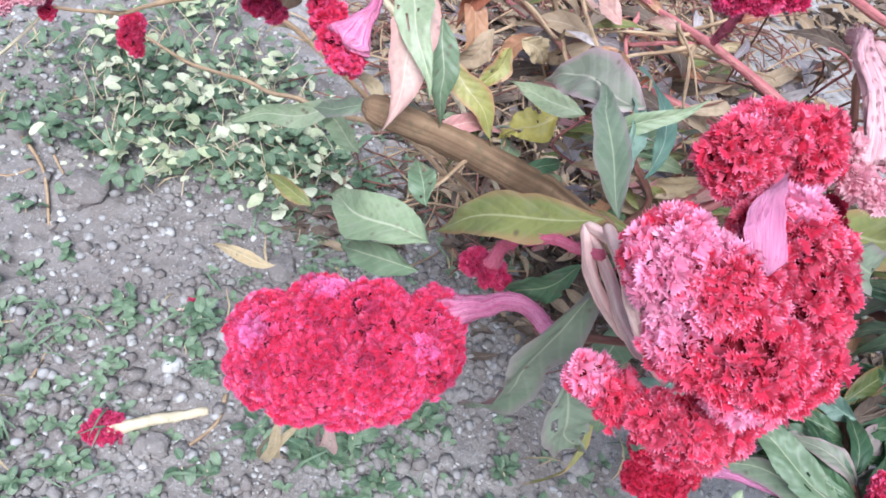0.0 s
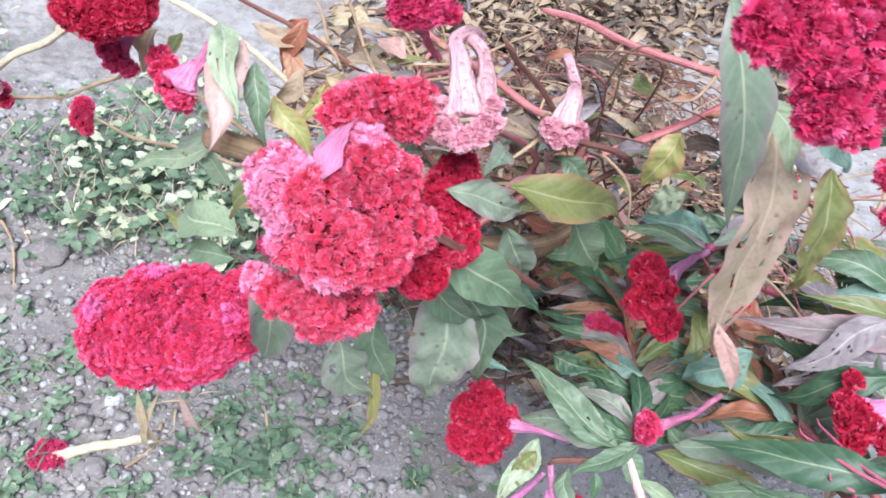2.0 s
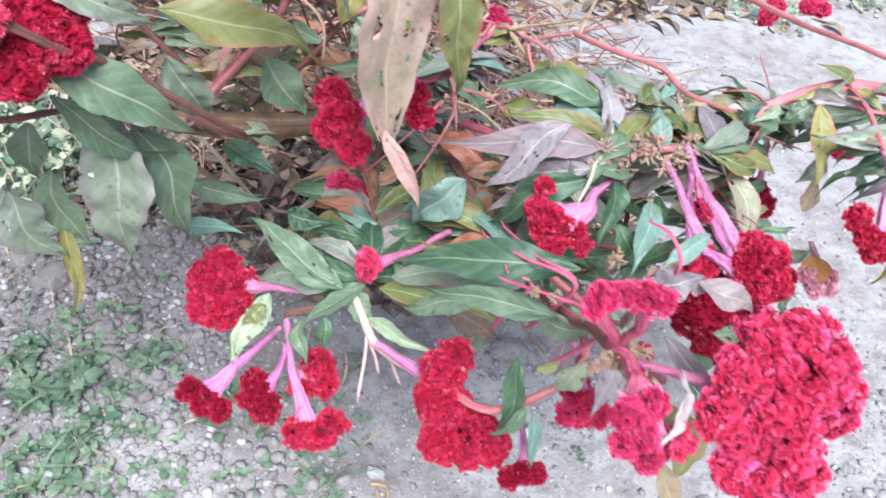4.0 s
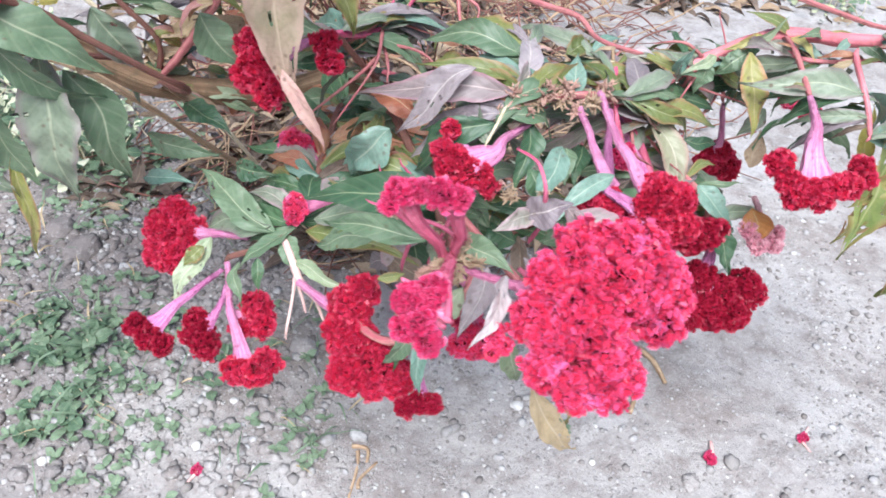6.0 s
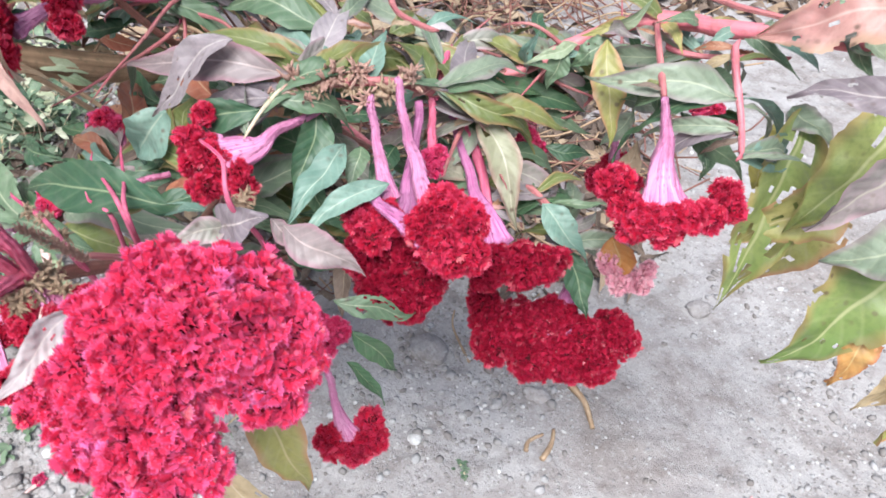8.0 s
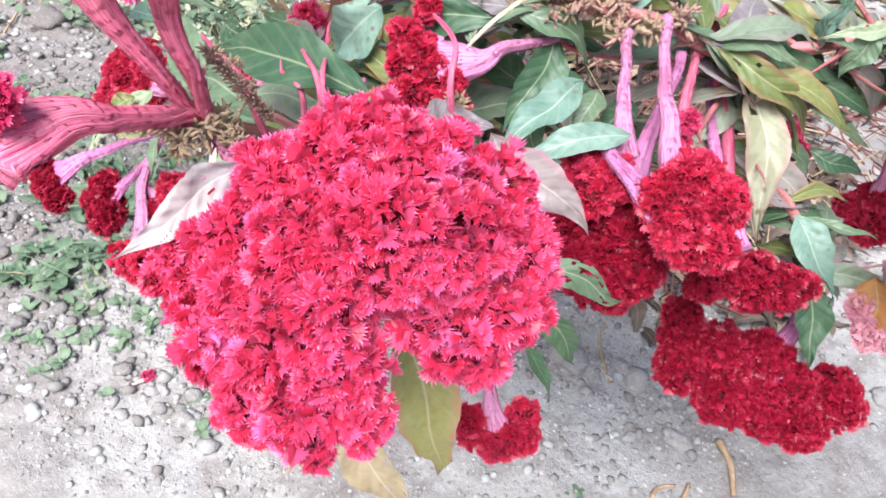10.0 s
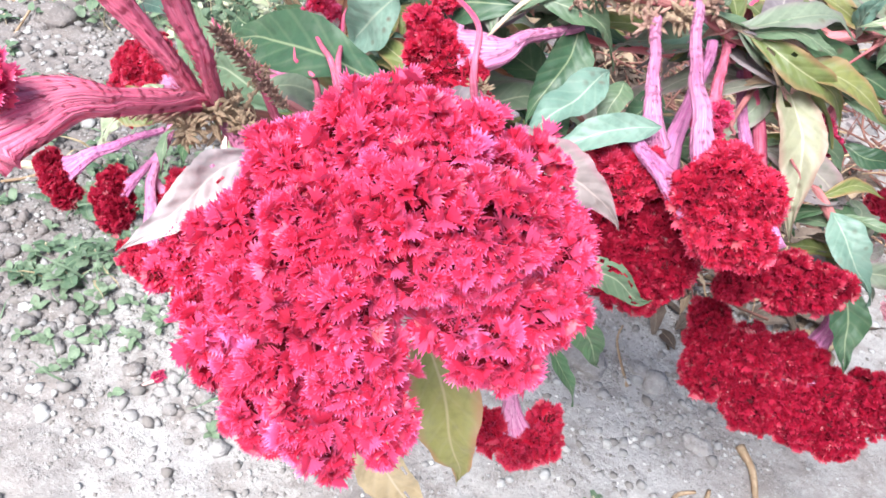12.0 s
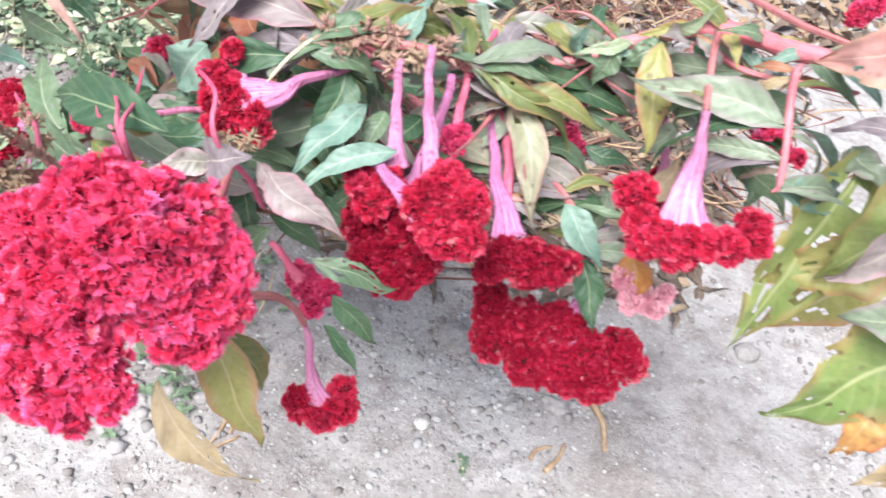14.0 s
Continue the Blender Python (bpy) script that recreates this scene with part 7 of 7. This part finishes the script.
def side_twigs(parent, count, box, kind):
    for k in range(count):
        c = curves[parent.name][rng.integers(len(curves[parent.name]))]
        p = c[rng.integers(len(c))]
        if not (box[0] < p[0] < box[1] and box[2] < p[1] < box[3]):
            continue
        a = rng.uniform(0, 6.3)
        q = p + np.array((math.cos(a), math.sin(a), rng.uniform(-0.6, 0.5))) * rng.uniform(0.05, 0.13)
        if q[2] < 0.02:
            continue
        m = (p + q) / 2 + rng.normal(0, 0.012, 3)
        c0 = len(curves[parent.name])
        stem(parent, "twig", [p, m, q], 0.0022, 0.0006, kind)
        del curves[parent.name][c0:]


DULL = ["dark_green", "green", "olive", "grey_green", "mauve_green", "rust", "tan", "pink_dry"]
FRESH = ["green", "dark_green", "blue_green", "grey_green", "olive", "green"]
undergrowth(plant_a, 130, DULL + ["straw", "pale_green", "tan"], (-0.1, 0.9, 0.5, 1.2, 0.03, 0.64), (0.045, 0.09))
# mostly dark tones: deep shade under the plants is put into leaf colour
undergrowth(plant_b, 170, ["dark_green", "dark_green", "olive", "green", "litter", "rust", "mauve_green", "dark_green"], (0.2, 0.9, 0.34, 1.1, 0.04, 0.50), (0.06, 0.12))
undergrowth(plant_c, 110, FRESH + ["rust", "dark_green"], (0.4, 0.9, 0.32, 1.1, 0.04, 0.54), (0.06, 0.12))
undergrowth(plant_d, 280, FRESH + ["dark_green", "grey_green", "mauve_green", "mauve_grey", "olive"], (0.5, 1.4, 0.33, 1.1, 0.05, 0.66), (0.05, 0.115))
undergrowth(plant_f, 22, ["straw", "tan", "pale_green"], (-0.4, 0.5, 0.5, 1.3, 0.02, 0.5), (0.03, 0.06))
undergrowth(plant_g, 430, ["tan", "litter", "litter", "pink_dry", "tan", "rust", "mauve_grey", "olive", "pale_mauve"], (0.1, 1.1, 0.5, 1.3, 0.03, 0.7), (0.04, 0.085))
SCRAP = ["tan", "pink_dry", "straw", "rust", "pale_mauve", "olive", "mauve_grey", "litter"]
undergrowth(plant_d, 150, SCRAP, (0.55, 1.05, 0.36, 0.75, 0.40, 0.70), (0.014, 0.04))
undergrowth(plant_b, 60, SCRAP, (0.35, 0.70, 0.36, 0.80, 0.20, 0.56), (0.014, 0.04))
undergrowth(plant_a, 90, SCRAP, (0.10, 0.60, 0.45, 0.80, 0.30, 0.76), (0.014, 0.045))
for who, many, kind in ((plant_a, 60, "dry_stem"), (plant_b, 24, "pink_stem"), (plant_c, 12, "pink_stem"), (plant_d, 44, "pink_stem"), (plant_d, 26, "dry_stem")):
    side_twigs(who, many, (-0.1, 1.3, 0.42, 1.2), kind)

# ---- dead matter under the plants ----
litter("far_litter", 2200, (-0.1, 1.2, 0.85, 2.5), 0.05, "mauve_grey", (0.03, 0.08), "grey-brown dead leaves strewn on soil", "leaf litter")
litter("leaf_litter", 5200, (-0.05, 1.15, 0.72, 1.9), 0.12, "litter", (0.03, 0.09), "brown dead leaves matted on the soil", "leaf litter")
litter("dry_leaves", 700, (0.0, 1.15, 0.65, 1.7), 0.22, "tan", (0.04, 0.08), "tan dry leaves caught among the stems", "dry leaves")
litter("pink_dry_leaves", 70, (0.15, 0.95, 0.7, 1.3), 0.25, "pink_dry", (0.03, 0.07), "pinkish dry leaves caught among the stems", "dry leaves")
litter("dead_leaves", 2400, (-0.1, 1.0, 1.1, 3.0), 0.07, "tan", (0.045, 0.10), "grey-tan dead leaves heaped on the soil", "leaf litter", 0.5)
litter("rotten_leaves", 2400, (-0.05, 1.0, 1.1, 3.0), 0.06, "litter", (0.045, 0.10), "dark rotten leaves matted on the soil", "leaf litter", 0.5)
litter("outer_dead_leaves", 2200, (0.2, 2.1, 2.05, 3.7), 0.05, "tan", (0.05, 0.11), "grey-tan dead leaves strewn past the bed", "leaf litter", 0.35)
litter("outer_rotten_leaves", 2200, (0.1, 1.9, 2.05, 3.6), 0.04, "litter", (0.05, 0.11), "dark dead leaves strewn past the bed", "leaf litter", 0.35)
ground_cover("grass", 1900, (-1.0, 0.75, 0.3, 1.7), True, "weed", "thin green grass blades in the soil", "grass")
ground_cover("dry_grass", 420, (-1.0, 0.8, 0.3, 1.7), True, "straw", "thin dry grass blades on the soil", "grass")
ground_cover("seedlings", 3300, (-1.0, 0.7, 0.3, 1.7), False, "weed", "tiny green seedlings scattered over soil", "weeds")


def tangle(name, count, box, kind, label, category):
    """Dead stalks lying over one another in the heart of the bed."""
    verts, faces, uv = [], [], []
    for k in range(count):
        x, y = rng.uniform(box[0], box[1]), rng.uniform(box[2], box[3])
        far = math.hypot((x - 0.5 * (box[0] + box[1])) / (box[1] - box[0]), (y - 0.5 * (box[2] + box[3])) / (box[3] - box[2])) * 2
        if far > 1:
            continue
        p = np.array((x, y, ground_z(x, y) + 0.008 + rng.uniform(0, box[4]) * max(0.05, 1 - far)))
        a = rng.uniform(0, 6.3)
        q = p + np.array((math.cos(a), math.sin(a), rng.normal(0, 0.3))) * rng.uniform(0.06, 0.22)
        q[2] = max(q[2], 0.012)
        c = spline([p, (p + q) / 2 + rng.normal(0, 0.022, 3), q], 8)
        r = rng.uniform(0.0009, 0.0024)
        v, f, w = tube(c, [(r, r)] * 8, np.array((0.2, 0.3, 0.9)), 5, 0.3)
        off = len(verts)
        verts.extend(v)
        faces.extend([[i + off for i in g] for g in f])
        uv.extend(w)
    return tagged(mesh_object(name, verts, faces, STEM[kind], None, uv), label, category, kind="stuff")


tangle("dead_stalks", 900, (-0.05, 1.3, 0.8, 2.3, 0.26), "brown_stem", "brown dead stalks tangled over the soil", "dead stalks")
tangle("straw_stalks", 420, (-0.1, 1.3, 0.8, 2.3, 0.22), "dry_stem", "straw-coloured dead stalks tangled over soil", "dead stalks")
